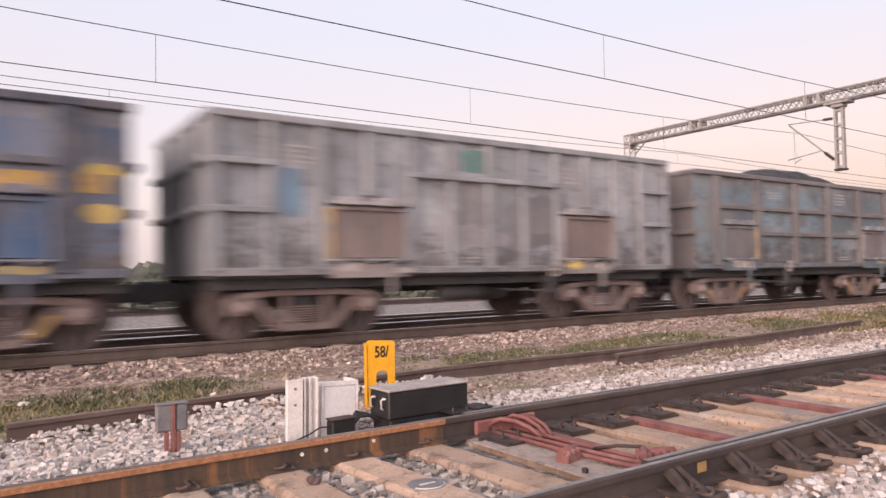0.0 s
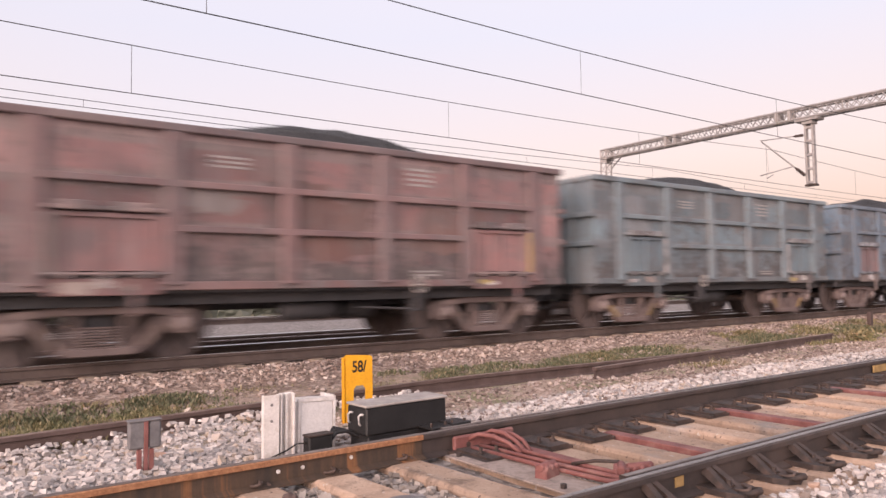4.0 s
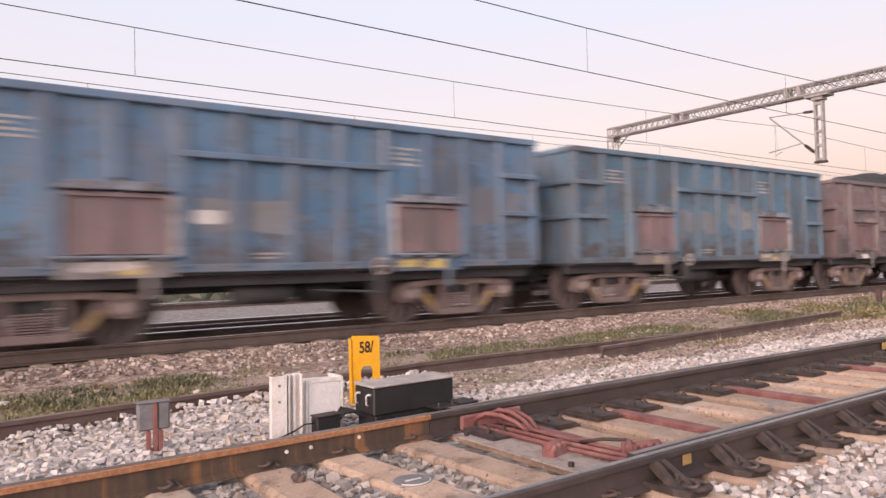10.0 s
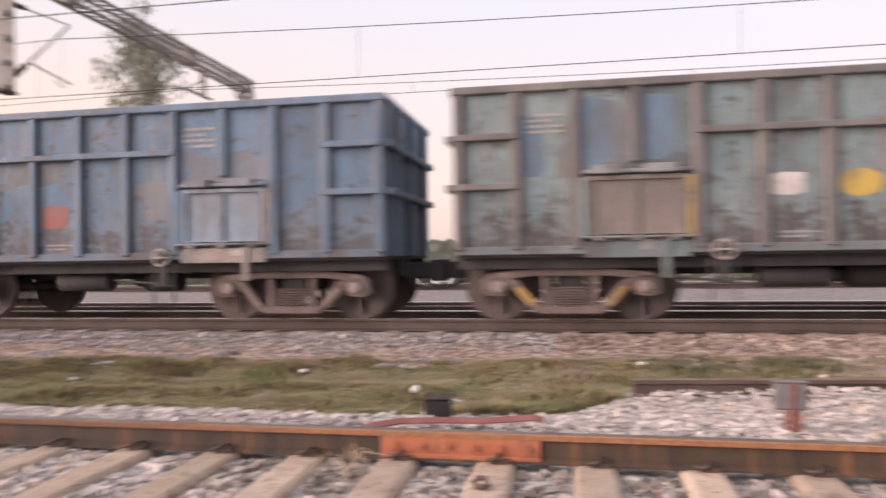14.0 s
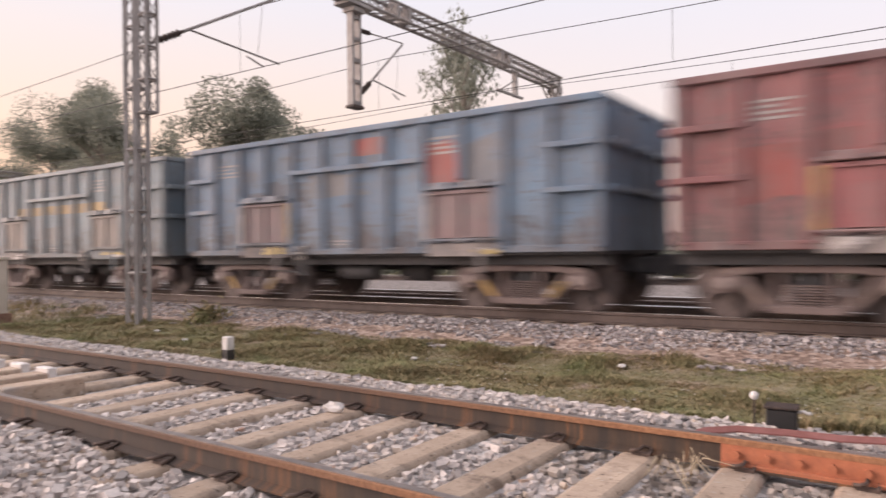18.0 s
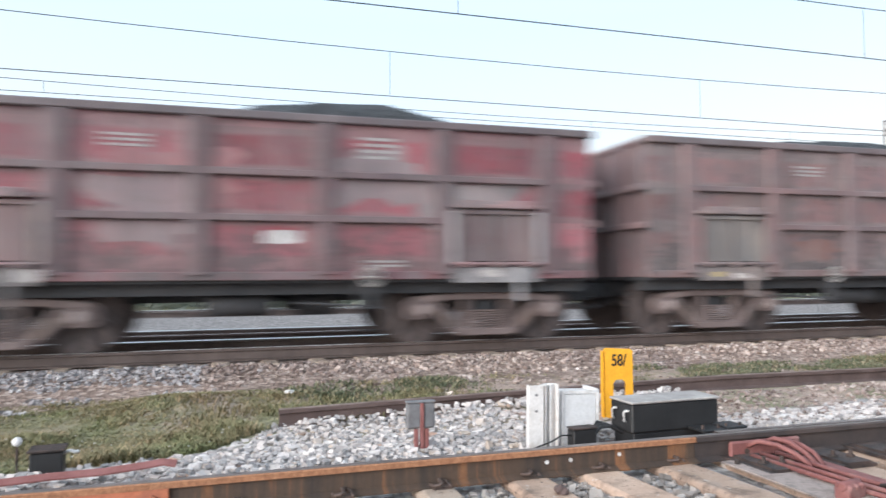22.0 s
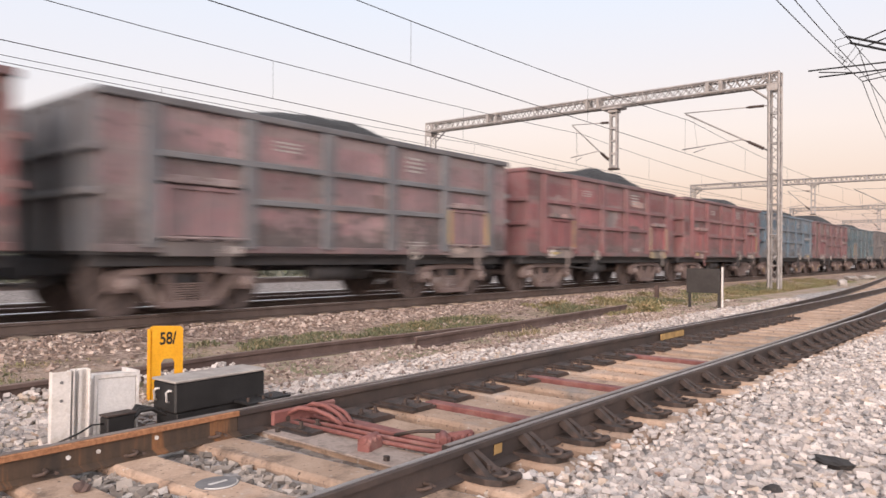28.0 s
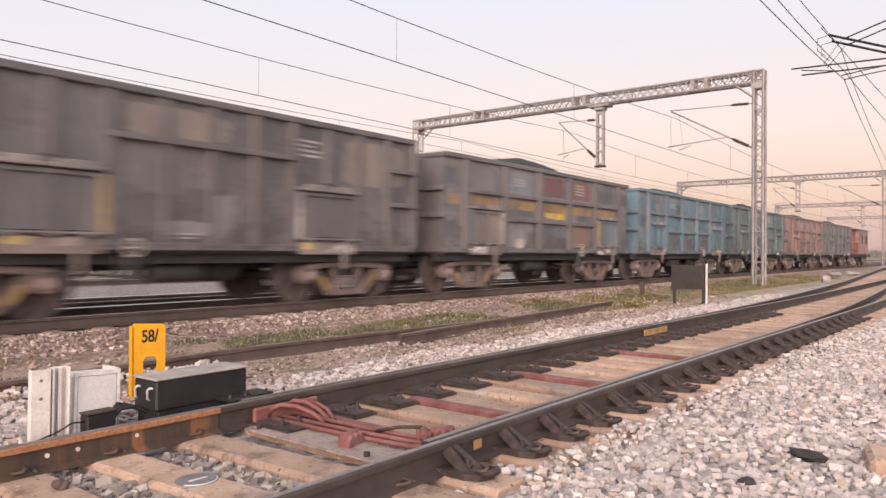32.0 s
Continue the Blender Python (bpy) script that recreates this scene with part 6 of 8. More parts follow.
def plate_post():
    g = tagged(new("marker_post"), "grey twin-plate marker on two red-brown legs in ballast", "marker post")
    g.matrix_basis = pose(1.13, 5.3, 0, 0, 0, -2)
    for x0, x1 in ((0.0, 0.11), (0.13, 0.215)):
        bm = bmesh.new()
        box(bm, x0, x1, -0.045, 0.02, 0.16, 0.35)
        part("plate_box", bm, M_PLATE, g, "", 0.012)
    bm = bmesh.new()
    box(bm, -0.005, 0.22, -0.05, 0.025, 0.351, 0.363)
    part("cap", bm, M_PLATE, g, "", 0.004)
    for x0, x1, z in ((0.055, 0.085, 0.158), (0.1, 0.128, 0.35), (0.135, 0.165, 0.158)):
        bm = bmesh.new()
        box(bm, x0, x1, -0.055, -0.02, -0.1, z)
        part("leg", bm, M_STRAP, g, "red-brown leg", 0.003)


def small_box():
    g = tagged(new("ground_box"), "small black box half sunk at the ballast edge", "ground box")
    g.matrix_basis = pose(-1.41, 5.42, -0.05, 0, 0, 4)
    bm = bmesh.new()
    box(bm, 0, 0.2, 0, 0.16, -0.05, 0.19)
    part("body", bm, M_BOXB, g, "", 0.012)
    bm = bmesh.new()
    box(bm, -0.012, 0.212, -0.012, 0.172, 0.191, 0.21)
    part("lid", bm, M_IRON, g, "", 0.005)
    bm = bmesh.new()
    path_tube(bm, [(0.2, 0.05, 0.17), (0.24, 0.04, 0.185), (0.27, 0.04, 0.17), (0.29, 0.05, 0.175)], 0.012)
    part("tag", bm, M_WHITE, g, "white tag")
    s = tagged(new("ball_marker"), "white ball on a short thin stake beside the box", "marker")
    s.matrix_basis = pose(-1.5, 5.5, -0.1)
    bm = bmesh.new()
    bmesh.ops.create_icosphere(bm, subdivisions=2, radius=0.033)
    bmesh.ops.translate(bm, verts=bm.verts, vec=(0, 0, 0.31))
    bmesh.ops.scale(bm, verts=bm.verts, vec=(1, 1, 1))
    part("ball", bm, M_WHITE, s)
    bm = bmesh.new()
    tube(bm, (0, 0, -0.05), (0, 0, 0.28), 0.008, n=6)
    part("stake", bm, M_IRON, s)
    g = new("rubber_strap")
    bm = bmesh.new()
    pts = [(-1.78, 4.72, 0.03), (-1.68, 4.86, 0.06), (-1.5, 4.96, 0.075), (-1.2, 5.0, 0.08), (-0.9, 5.02, 0.08), (-0.68, 5.05, 0.09), (-0.55, 5.07, 0.1), (-0.47, 5.06, 0.085)]
    sweep(bm, [(-0.03, -0.012), (0.03, 0.012), (0.03, 0.022), (-0.03, -0.002)], pts)
    part("strap", bm, M_STRAP, g)
    tagged(g, "red-brown rubber strap lying on the ballast", "strap")


def white_stub():
    g = tagged(new("stub_post"), "short white-topped concrete stub post in the grass", "post")
    g.matrix_basis = pose(-8.25, 6.1, -0.18)
    bm = bmesh.new()
    box(bm, -0.06, 0.06, -0.06, 0.06, 0.18, 0.36)
    part("head", bm, M_WHITE, g, "white painted head", 0.012)
    bm = bmesh.new()
    box(bm, -0.062, 0.062, -0.062, 0.062, -0.1, 0.178)
    part("foot", bm, M_BOARD, g, "black painted foot", 0.008)


def cabinet(x, y, turn):
    g = tagged(new("relay_cabinet"), "cream steel trackside cabinet on a brick plinth", "cabinet", "trackside cabinets")
    g.matrix_basis = pose(x, y, -0.1, 0, 0, turn)
    bm = bmesh.new()
    box(bm, -0.5, 0.5, -0.36, 0.36, -0.1, 0.16)
    part("plinth", bm, M_BRICK, g, "worn brick plinth", 0.01)
    bm = bmesh.new()
    box(bm, -0.42, 0.42, -0.3, 0.3, 0.161, 1.34)
    part("body", bm, M_CREAM, g, "", 0.012)
    bm = bmesh.new()
    box(bm, -0.46, 0.46, -0.34, 0.34, 1.341, 1.4)
    part("roof", bm, M_CREAM, g, "", 0.012)
    for x0, x1 in ((-0.4, -0.008), (0.008, 0.4)):
        bm = bmesh.new()
        box(bm, x0, x1, -0.318, -0.301, 0.2, 1.3)
        d = part("door", bm, M_CREAM, g, "", 0.005)
        bm = bmesh.new()
        hx = x1 - 0.05 if x0 < 0 else x0 + 0.03
        box(bm, hx, hx + 0.02, -0.335, -0.319, 0.7, 0.82)
        part("handle", bm, M_IRON, d)


def black_board():
    g = tagged(new("notice_board"), "blank black board on two posts beside the track", "board")
    bm = bmesh.new()
    box(bm, 17.98, 18.02, 5.83, 6.66, 0.36, 0.98)
    part("board", bm, M_BOARD, g, "", 0.006)
    for y, z, m in ((6.6, 0.97, M_BOARD), (5.86, 0.97, M_BOARD), (5.78, 1.02, M_WHITE)):
        bm = bmesh.new()
        w = 0.018 if m is M_WHITE else 0.03
        box(bm, 18.03, 18.09, y - w, y + w, -0.2, z)
        part("post", bm, m, g, "whitewashed post" if m is M_WHITE else "")


def old_rails():
    first = lambda x: table_at(x, [(0.3, 6.8), (3.0, 6.93), (6.0, 7.04), (10.6, 7.07)])
    second = lambda x: 6.47 + 0.086 * (x - 7.25)
    for x0, x1, fy, heights in ((0.3, 10.6, first, [(0.3, 0.085), (5.0, 0.135), (10.6, 0.08)]), (7.25, 15.5, second, [(7.25, 0.14), (15.5, 0.14)])):
        g = tagged(new("old_rail"), "rusty spare rail lying along the track on dry ground", "rail", "spare rails")
        n = 12
        for name, prof, material, label in (("rail", rail_profile(0.16), M_OLD, ""), ("rail_head", [(-0.033, -0.002), (0.033, -0.002), (0.033, 0.003), (-0.033, 0.003)], M_OLDHEAD, "dull brown head")):
            bm = bmesh.new()
            sweep(bm, prof, [(x0 + (x1 - x0) * i / n, fy(x0 + (x1 - x0) * i / n), table_at(x0 + (x1 - x0) * i / n, heights)) for i in range(n + 1)])
            part(name, bm, material, g, label)
    g = tagged(new("marker_stake"), "short rusty stake in dry ground", "stake")
    bm = bmesh.new()
    box(bm, 19.9, 20.02, 8.2, 8.3, -0.1, 0.42)
    part("stake", bm, M_OLD, g)


def point_rods():
    g = tagged(new("stretcher_bars"), "red-painted stretcher bars and clamps of the switch", "point rodding")
    half = 1.676 / 2 + 0.035
    yf, yn = near_y(3.4) + half, near_y(3.4) - half
    bm = bmesh.new()
    box(bm, 3.2, 3.8, yf - 0.075, yf - 0.038, 0.02, 0.13)
    part("clamp", bm, M_REDP, g, "red clamp plate on the rail", 0.012)
    for dx, dz in ((0.0, 0.0), (0.13, 0.01), (0.24, -0.01)):
        bm = bmesh.new()
        path_tube(bm, [(3.34 + dx, yf - 0.06, 0.09 + dz), (3.38 + dx, yf - 0.14, 0.14 + dz), (3.43 + dx * 0.8, yf - 0.26, 0.135 + dz), (3.47 + dx * 0.6, yf - 0.38, 0.1), (3.5 + dx * 0.4, yf - 0.48, 0.04)], 0.017, 8)
        part("hook_bar", bm, M_REDP, g)
    for x0, x1, z in ((3.3, 3.38, 0.055), (3.38, 3.47, 0.06), (3.5, 3.56, 0.06)):
        bm = bmesh.new()
        path_tube(bm, [(x0, yf - 0.16, z), ((x0 + x1) / 2, (yf + yn) / 2, z - 0.006), (x1, yn + 0.34, z), (x1 + 0.05, yn + 0.2, z + 0.02)], 0.016, 8)
        part("rod", bm, M_REDP, g)
    for x, y, turn in ((3.24, 3.32, 14), (3.56, 2.98, 40), (3.68, 2.93, -20)):
        bm = bmesh.new()
        m = pose(x, y, 0.06, 0, 0, turn)
        box(bm, -0.085, 0.085, -0.045, 0.045, -0.04, 0.03, m)
        tube(bm, m @ Vector((-0.09, 0.0, 0.035)), m @ Vector((0.09, 0.0, 0.035)), 0.03, n=8)
        for k in (-0.055, 0.0, 0.055):
            tube(bm, m @ Vector((k, -0.05, 0.03)), m @ Vector((k, 0.05, 0.03)), 0.022, n=8)
        part("clamp", bm, M_REDP, g, "", 0.008)
    bm = bmesh.new()
    path_tube(bm, [(3.5, 3.35, 0.06), (3.56, 3.2, 0.1), (3.66, 3.08, 0.1), (3.7, 3.02, 0.06)], 0.012, 6)
    part("link", bm, M_IRON, g, "black iron link")
    p = tagged(new("cover_plate"), "dusty brown-grey steel plate over the switch sleeper", "plate")
    bm = bmesh.new()
    box(bm, 3.06, 3.34, yn + 0.1, yf - 0.14, 0.016, 0.03)
    part("plate", bm, M_DUSTY, p, "", 0.003)
    for y in (3.06, 4.1, 4.02):
        bm = bmesh.new()
        tube(bm, (3.12 if y != 4.02 else 3.24, y, 0.03), (3.12 if y != 4.02 else 3.24, y, 0.058), 0.02, n=6)
        part("bolt", bm, M_IRON, p)
    for x, ya, yb in ((4.6, 2.72, 3.98), (6.24, 2.7, 4.0), (8.42, 2.7, 3.95), (3.66, 3.4, 4.12)):
        b = tagged(new("spreader_plank"), "red-brown painted plank lying between the rails", "plank", "red planks between the rails")
        bm = bmesh.new()
        box(bm, x - 0.06, x + 0.06, ya, yb, -0.05, 0.035)
        part("plank", bm, M_REDP, b, "", 0.006)
    s = tagged(new("stencil_mark"), "grey disc with a white stencilled mark on a sleeper", "marking")
    bm = bmesh.new()
    tube(bm, (2.27, 3.52, 0.006), (2.27, 3.52, 0.0105), 0.115, n=28)
    part("disc", bm, M_PLATE, s, "grey painted disc")
    bm = bmesh.new()
    box(bm, 2.22, 2.33, 3.51, 3.53, 0.011, 0.0135)
    part("stroke", bm, M_WHITE, s, "white painted stroke")
    bm = bmesh.new()
    path_tube(bm, [(2.27 + 0.107 * math.cos(math.radians(200 + k * 14)), 3.52 + 0.107 * math.sin(math.radians(200 + k * 14)), 0.0115) for k in range(11)], 0.005, 4)
    part("arc", bm, M_WHITE, s, "white painted arc")


def joint_timbers():
    """Raised timber blocks with whitewashed ends between the rails, far down the line."""
    for k in range(-1, 6):
        x = -7.83 - 0.55 * k
        g = tagged(new("timber_block"), "grey timber block with whitewashed ends between the rails", "timber", "timber blocks at the joint")
        g.matrix_basis = pose(x, near_y(x) - 0.33, 0, 0, 0, random.uniform(-3, 3))
        bm = bmesh.new()
        box(bm, -0.13, 0.13, -0.3, 0.42, -0.05, 0.125)
        part("timber", bm, M_SLEEPER, g, "", 0.012)
        if 0 <= k < 4:
            for ya, yb, za, zb in ((0.34, 0.43, 0.04, 0.17), (-0.31, -0.26, 0.0, 0.131)):
                bm = bmesh.new()
                box(bm, -0.135, 0.135, ya, yb, za, zb)
                part("end_block", bm, M_WHITE, g, "whitewashed end", 0.01)


def litter():
    rnd = random.Random(7)

    def rag(name, x, y, z, s, material, label, cat):
        bm = bmesh.new()
        bmesh.ops.create_icosphere(bm, subdivisions=2, radius=1.0)
        for v in bm.verts:
            n = noise.noise(v.co * 1.7 + Vector((x, y, 0)))
            v.co = Vector((v.co.x * s[0], v.co.y * s[1], v.co.z * s[2])) * (1 + 0.5 * n)
        o = part(name, bm, material)
        o.matrix_basis = pose(x, y, z, 0, 0, rnd.uniform(0, 90))
        tagged(o, label, cat)

    rag("plastic_bag", -11.83, 2.3, 0.06, (0.14, 0.08, 0.07), M_GREEN, "crumpled pale green plastic bag beside the rail", "bag")
    rag("cloth_scrap", -4.38, 4.1, 0.05, (0.09, 0.03, 0.05), M_WHITE, "white cloth scrap on a sleeper end", "cloth")
    rag("dark_rag", 4.9, 1.0, 0.02, (0.14, 0.07, 0.03), M_BOARD, "dark rag lying on the ballast", "rag")
    rag("dark_rag", 4.1, 1.15, 0.02, (0.06, 0.05, 0.03), M_BOARD, "dark rag scrap lying on the ballast", "rag")
    rag("paper_scrap", 3.93, 2.12, 0.05, (0.05, 0.03, 0.012), M_WHITE, "white paper scrap on a sleeper end", "paper")
    rag("paper_scrap", 20.5, 6.4, 0.05, (0.1, 0.06, 0.03), M_WHITE, "white paper scrap on dry earth", "paper")
    for x, y in ((-6.0, 7.3), (-10.5, 7.0), (-12.2, 7.6), (-3.4, 7.9), (0.5, 8.1)):
        rag("paper_scrap", x, y, ground_z(x, y) + 0.04, (0.05, 0.04, 0.025), M_WHITE, "white paper scrap in the grass", "paper")
    for x, y, sx, sz in ((-11.6, 33.2, 1.4, 0.5), (-8.6, 33.6, 1.1, 0.55), (-6.6, 34.2, 0.9, 0.5)):
        rag("lime_heap", x, y, ground_z(x, y) + 0.15, (sx, 0.6, sz), M_WHITE, "pale heap of lime rubble beyond the tracks", "rubble heap")
    for x, y in ((-6.25, 16.3), (-5.85, 16.15), (-2.6, 29.2)):
        rag("white_stone", x, y, ground_z(x, y) + 0.06, (0.12, 0.08, 0.09), M_WHITE, "small white stone between the tracks", "stone")
    for x, y, sx, sz in ((36.8, 6.25, 0.22, 0.24), (50.8, 7.2, 0.55, 0.14), (47.5, 7.6, 0.6, 0.16)):
        rag("concrete_rubble", x, y, ground_z(x, y) + 0.12, (sx, 0.3, sz), M_LID, "pale broken concrete beside the far tracks", "rubble")
    rag("iron_lump", 1.74, 3.95, 0.03, (0.05, 0.04, 0.03), M_OLD, "rusty iron lump on a sleeper", "scrap iron")
    g = tagged(new("red_iron_casting"), "red-painted iron casting lying on the ballast", "scrap iron")
    bm = bmesh.new()
    box(bm, -0.16, 0.16, -0.11, 0.11, 0.0, 0.04)
    box(bm, -0.16, -0.06, -0.1, 0.1, 0.04, 0.17)
    box(bm, 0.04, 0.13, -0.08, 0.08, 0.04, 0.11)
    part("casting", bm, M_REDP, g, "", 0.015)
    g.matrix_basis = pose(7.34, 0.7, 0.0, 6, -8, 30)
    g = tagged(new("concrete_block"), "sandy concrete block half buried in ballast", "block")
    bm = bmesh.new()
    box(bm, -0.12, 0.3, -0.3, 0.14, -0.1, 0.07)
    part("block", bm, M_TIMBER, g, "", 0.03)
    g.matrix_basis = pose(5.0, 0.55, 0.0, 0, 0, 12)
    g = tagged(new("iron_hook"), "rusty iron hook lying on a sleeper", "hook")
    bm = bmesh.new()
    path_tube(bm, [(-0.05, 0, 0.02), (-0.02, 0.01, 0.05), (0.02, 0.0, 0.05), (0.04, -0.02, 0.02), (0.01, -0.04, 0.016), (-0.03, -0.03, 0.016)], 0.016, 8)
    part("hook", bm, M_OLD, g)
    g.matrix_basis = pose(-0.76, 3.82, 0.008)
    g = tagged(new("dry_weed"), "dry straw-coloured weed between the sleepers", "weed", kind="stuff")
    bm = bmesh.new()
    for k in range(14):
        x, y = -1.62 + rnd.uniform(-0.1, 0.1), 4.1 + rnd.uniform(-0.15, 0.1)
        dx, dy = rnd.uniform(-0.12, 0.35), rnd.uniform(-0.4, 0.0)
        path_tube(bm, [(x, y, 0.0), (x + dx * 0.4, y + dy * 0.4, 0.1 + rnd.uniform(0, 0.06)), (x + dx, y + dy, rnd.uniform(0.02, 0.12))], 0.0025, 4)
    part("stalks", bm, M_STRAW, g)


def near_wires():
    """The near line's own overhead wires, with the paired cantilevers over the turnout."""
    g = tagged(new("near_line_wires"), "dark overhead wires crossing above the near turnout", "overhead wire", "overhead wires")
    runs = (((-150, -3.0, 5.6), (-60, 1.4, 5.6), (-13, 3.0, 5.5), (12.95, 3.32, 5.72), (20.5, 3.11, 5.76), (29.7, 3.75, 5.76), (73, 6.4, 5.76), (150, 10.3, 5.76)),
            ((-150, -2.6, 5.9), (-60, 1.6, 5.9), (-13, 2.9, 5.75), (13.8, 3.23, 5.96), (20.5, 3.11, 5.98), (31.8, 3.03, 5.98), (73, 2.6, 5.98), (150, 3, 5.98)),
            ((-150, -2.8, 6.9), (-60, 2.0, 6.9), (-13, 3.3, 6.8), (17, 3.55, 7.02), (20, 3.54, 7.1), (33, 2.9, 6.75), (73, 2.6, 6.9), (150, 3, 6.9)),
            ((19.6, 3.5, 6.95), (20.5, 3.2, 6.6), (34, 4.06, 6.4), (73, 6.2, 6.8), (150, 10.4, 6.8)))
    for r in runs:
        bm = bmesh.new()
        pts = []
        for a, b in zip(r, r[1:]):
            for i in range(8):
                u = i / 8
                s = 0.25 * 4 * u * (1 - u) * min(1.0, (b[0] - a[0]) / 45)
                pts.append((a[0] + (b[0] - a[0]) * u, a[1] + (b[1] - a[1]) * u, a[2] + (b[2] - a[2]) * u - s))
        pts.append(r[-1])
        path_tube(bm, pts, 0.01, 5)
        part("wire", bm, M_WIRE, g)
    h = tagged(new("cantilever_bracket"), "paired steel cantilever arms over the turnout on a mast", "cantilever")
    for x, dz in ((20.0, 0.0), (20.5, -0.04)):
        for a, b, r in (((x, -1.6, 4.72 + dz), (x, 3.4, 6.84 + dz), 0.03), ((x, -1.6, 8.1 + dz), (x, 3.06, 6.67 + dz), 0.018), ((x, 0.6, 5.98 + dz), (x, 4.25 - (x - 20) * 0.3, 6.1 + 2 * dz), 0.02)):
            bm = bmesh.new()
            tube(bm, a, b, r)
            part("arm", bm, M_WIRE, h, "dark steel tube")
        bm = bmesh.new()
        path_tube(bm, [(x, 3.1, 5.76), (x, 2.6, 5.82), (x, 2.14, 5.86), (x, 2.1, 5.98)], 0.014)
        part("steady_arm", bm, M_WIRE, h)
        bm = bmesh.new()
        path_tube(bm, [(x, 3.4, 6.82 + dz), (x - 0.1, 3.62, 6.75 + dz), (x - 0.1, 3.62, 6.45), (x, 3.45, 6.3)], 0.009)
        part("jumper", bm, M_WIRE, h)
        bm = bmesh.new()
        tube(bm, (x, 3.1, 6.65 + dz), (x, 3.5, 6.12), 0.008, n=5)
        part("hanger", bm, M_WIRE, h)
    bm = bmesh.new()
    tube(bm, (20.5, 4.1, 6.15), (20.5, 3.1, 5.98), 0.014)
    part("steady_arm", bm, M_WIRE, h)
    bm = bmesh.new()
    lattice(bm, (20.3, -1.8, -0.4), (20.3, -1.8, 8.4), 0.5, 0.42, 20, (0, 1, 0))
    part("mast", bm, M_STEEL, h)


# ---- loose stone, grass and trees ----
def island_material(name, stops, rough=0.9, bumps=0.3):
    m, t, b = nodes_of(name)
    rnd = t.nodes.new("ShaderNodeNewGeometry").outputs["Random Per Island"]
    fine = noise_of(t, coords(t), 45, 4, 0.7)
    col = ramp(t, rnd, stops)
    col = mix(t, 0.5, col, mix(t, 1.0, col, ramp(t, fine, [(0.3, 0.5), (0.7, 1.0)]), 'MULTIPLY'))
    t.links.new(col, b.inputs["Base Color"])
    b.inputs["Roughness"].default_value = rough
    bump(t, b, fine, bumps, 0.01)
    return m


M_STONE = island_material("grey_ballast_stone", [(0.0, (0.24, 0.225, 0.22)), (0.06, (0.33, 0.305, 0.295)), (0.2, (0.44, 0.395, 0.375)), (0.5, (0.53, 0.475, 0.45)), (0.75, (0.62, 0.56, 0.53)), (0.92, (0.72, 0.665, 0.635)), (0.96, (0.5, 0.41, 0.345)), (0.99, (0.52, 0.43, 0.35)), (1.0, (0.44, 0.28, 0.21))])
M_STONEB = island_material("brown_ballast_stone", [(0.0, (0.15, 0.108, 0.09)), (0.25, (0.28, 0.212, 0.178)), (0.5, (0.365, 0.283, 0.243)), (0.75, (0.48, 0.4, 0.36)), (0.92, (0.59, 0.49, 0.42)), (1.0, (0.68, 0.61, 0.56))])
M_STONED = island_material("stained_ballast_stone", [(0.0, (0.13, 0.115, 0.105)), (0.2, (0.22, 0.19, 0.17)), (0.5, (0.33, 0.285, 0.25)), (0.8, (0.45, 0.395, 0.355)), (0.95, (0.56, 0.51, 0.48)), (1.0, (0.36, 0.24, 0.18))])
M_STONEG = island_material("dull_grey_bank_stone", [(0.0, (0.13, 0.115, 0.115)), (0.25, (0.24, 0.215, 0.215)), (0.55, (0.36, 0.33, 0.33)), (0.85, (0.5, 0.465, 0.46)), (1.0, (0.66, 0.62, 0.61))])
bank_nodes = M_STONEB.node_tree          # coal dust spilt along the line
bank_dust = ramp(bank_nodes, noise_of(bank_nodes, coords(bank_nodes), 0.45, 4, 0.6), [(0.36, (0.6, 0.57, 0.59)), (0.52, (0.95, 0.93, 0.93)), (0.7, (1.08, 1.06, 1.05))])
bank_col = bank_nodes.nodes["Principled BSDF"].inputs["Base Color"].links[0].from_socket
bank_nodes.links.new(mix(bank_nodes, 1.0, bank_col, bank_dust, 'MULTIPLY'), bank_nodes.nodes["Principled BSDF"].inputs["Base Color"])
M_GRASS = island_material("thin_grass", [(0.0, (0.14, 0.15, 0.078)), (0.45, (0.232, 0.236, 0.13)), (0.8, (0.36, 0.33, 0.2)), (1.0, (0.53, 0.445, 0.3))], 0.8, 0.0)
grass_nodes = M_GRASS.node_tree          # green and withered tufts in patches
grass_tuft = ramp(grass_nodes, noise_of(grass_nodes, coords(grass_nodes), 1.1, 6, 0.72), [(0.36, (0.78, 0.62, 0.52)), (0.48, (0.98, 0.85, 0.76)), (0.58, (0.9, 0.88, 0.72)), (0.7, (0.72, 0.86, 0.6))])
grass_col = grass_nodes.nodes["Principled BSDF"].inputs["Base Color"].links[0].from_socket
grass_nodes.links.new(mix(grass_nodes, 1.0, grass_col, grass_tuft, 'MULTIPLY'), grass_nodes.nodes["Principled BSDF"].inputs["Base Color"])
M_WEED = island_material("green_weeds", [(0.0, (0.085, 0.095, 0.05)), (0.5, (0.135, 0.145, 0.08)), (0.8, (0.21, 0.195, 0.115)), (1.0, (0.38, 0.31, 0.2))], 0.75, 0.0)
M_LEAF = island_material("dull_green_leaves", [(0.0, (0.15, 0.16, 0.125)), (0.6, (0.23, 0.245, 0.2)), (1.0, (0.34, 0.35, 0.295))], 0.7, 0.0)
leaf_nodes = M_LEAF.node_tree          # thin leaves let some of the light behind them through
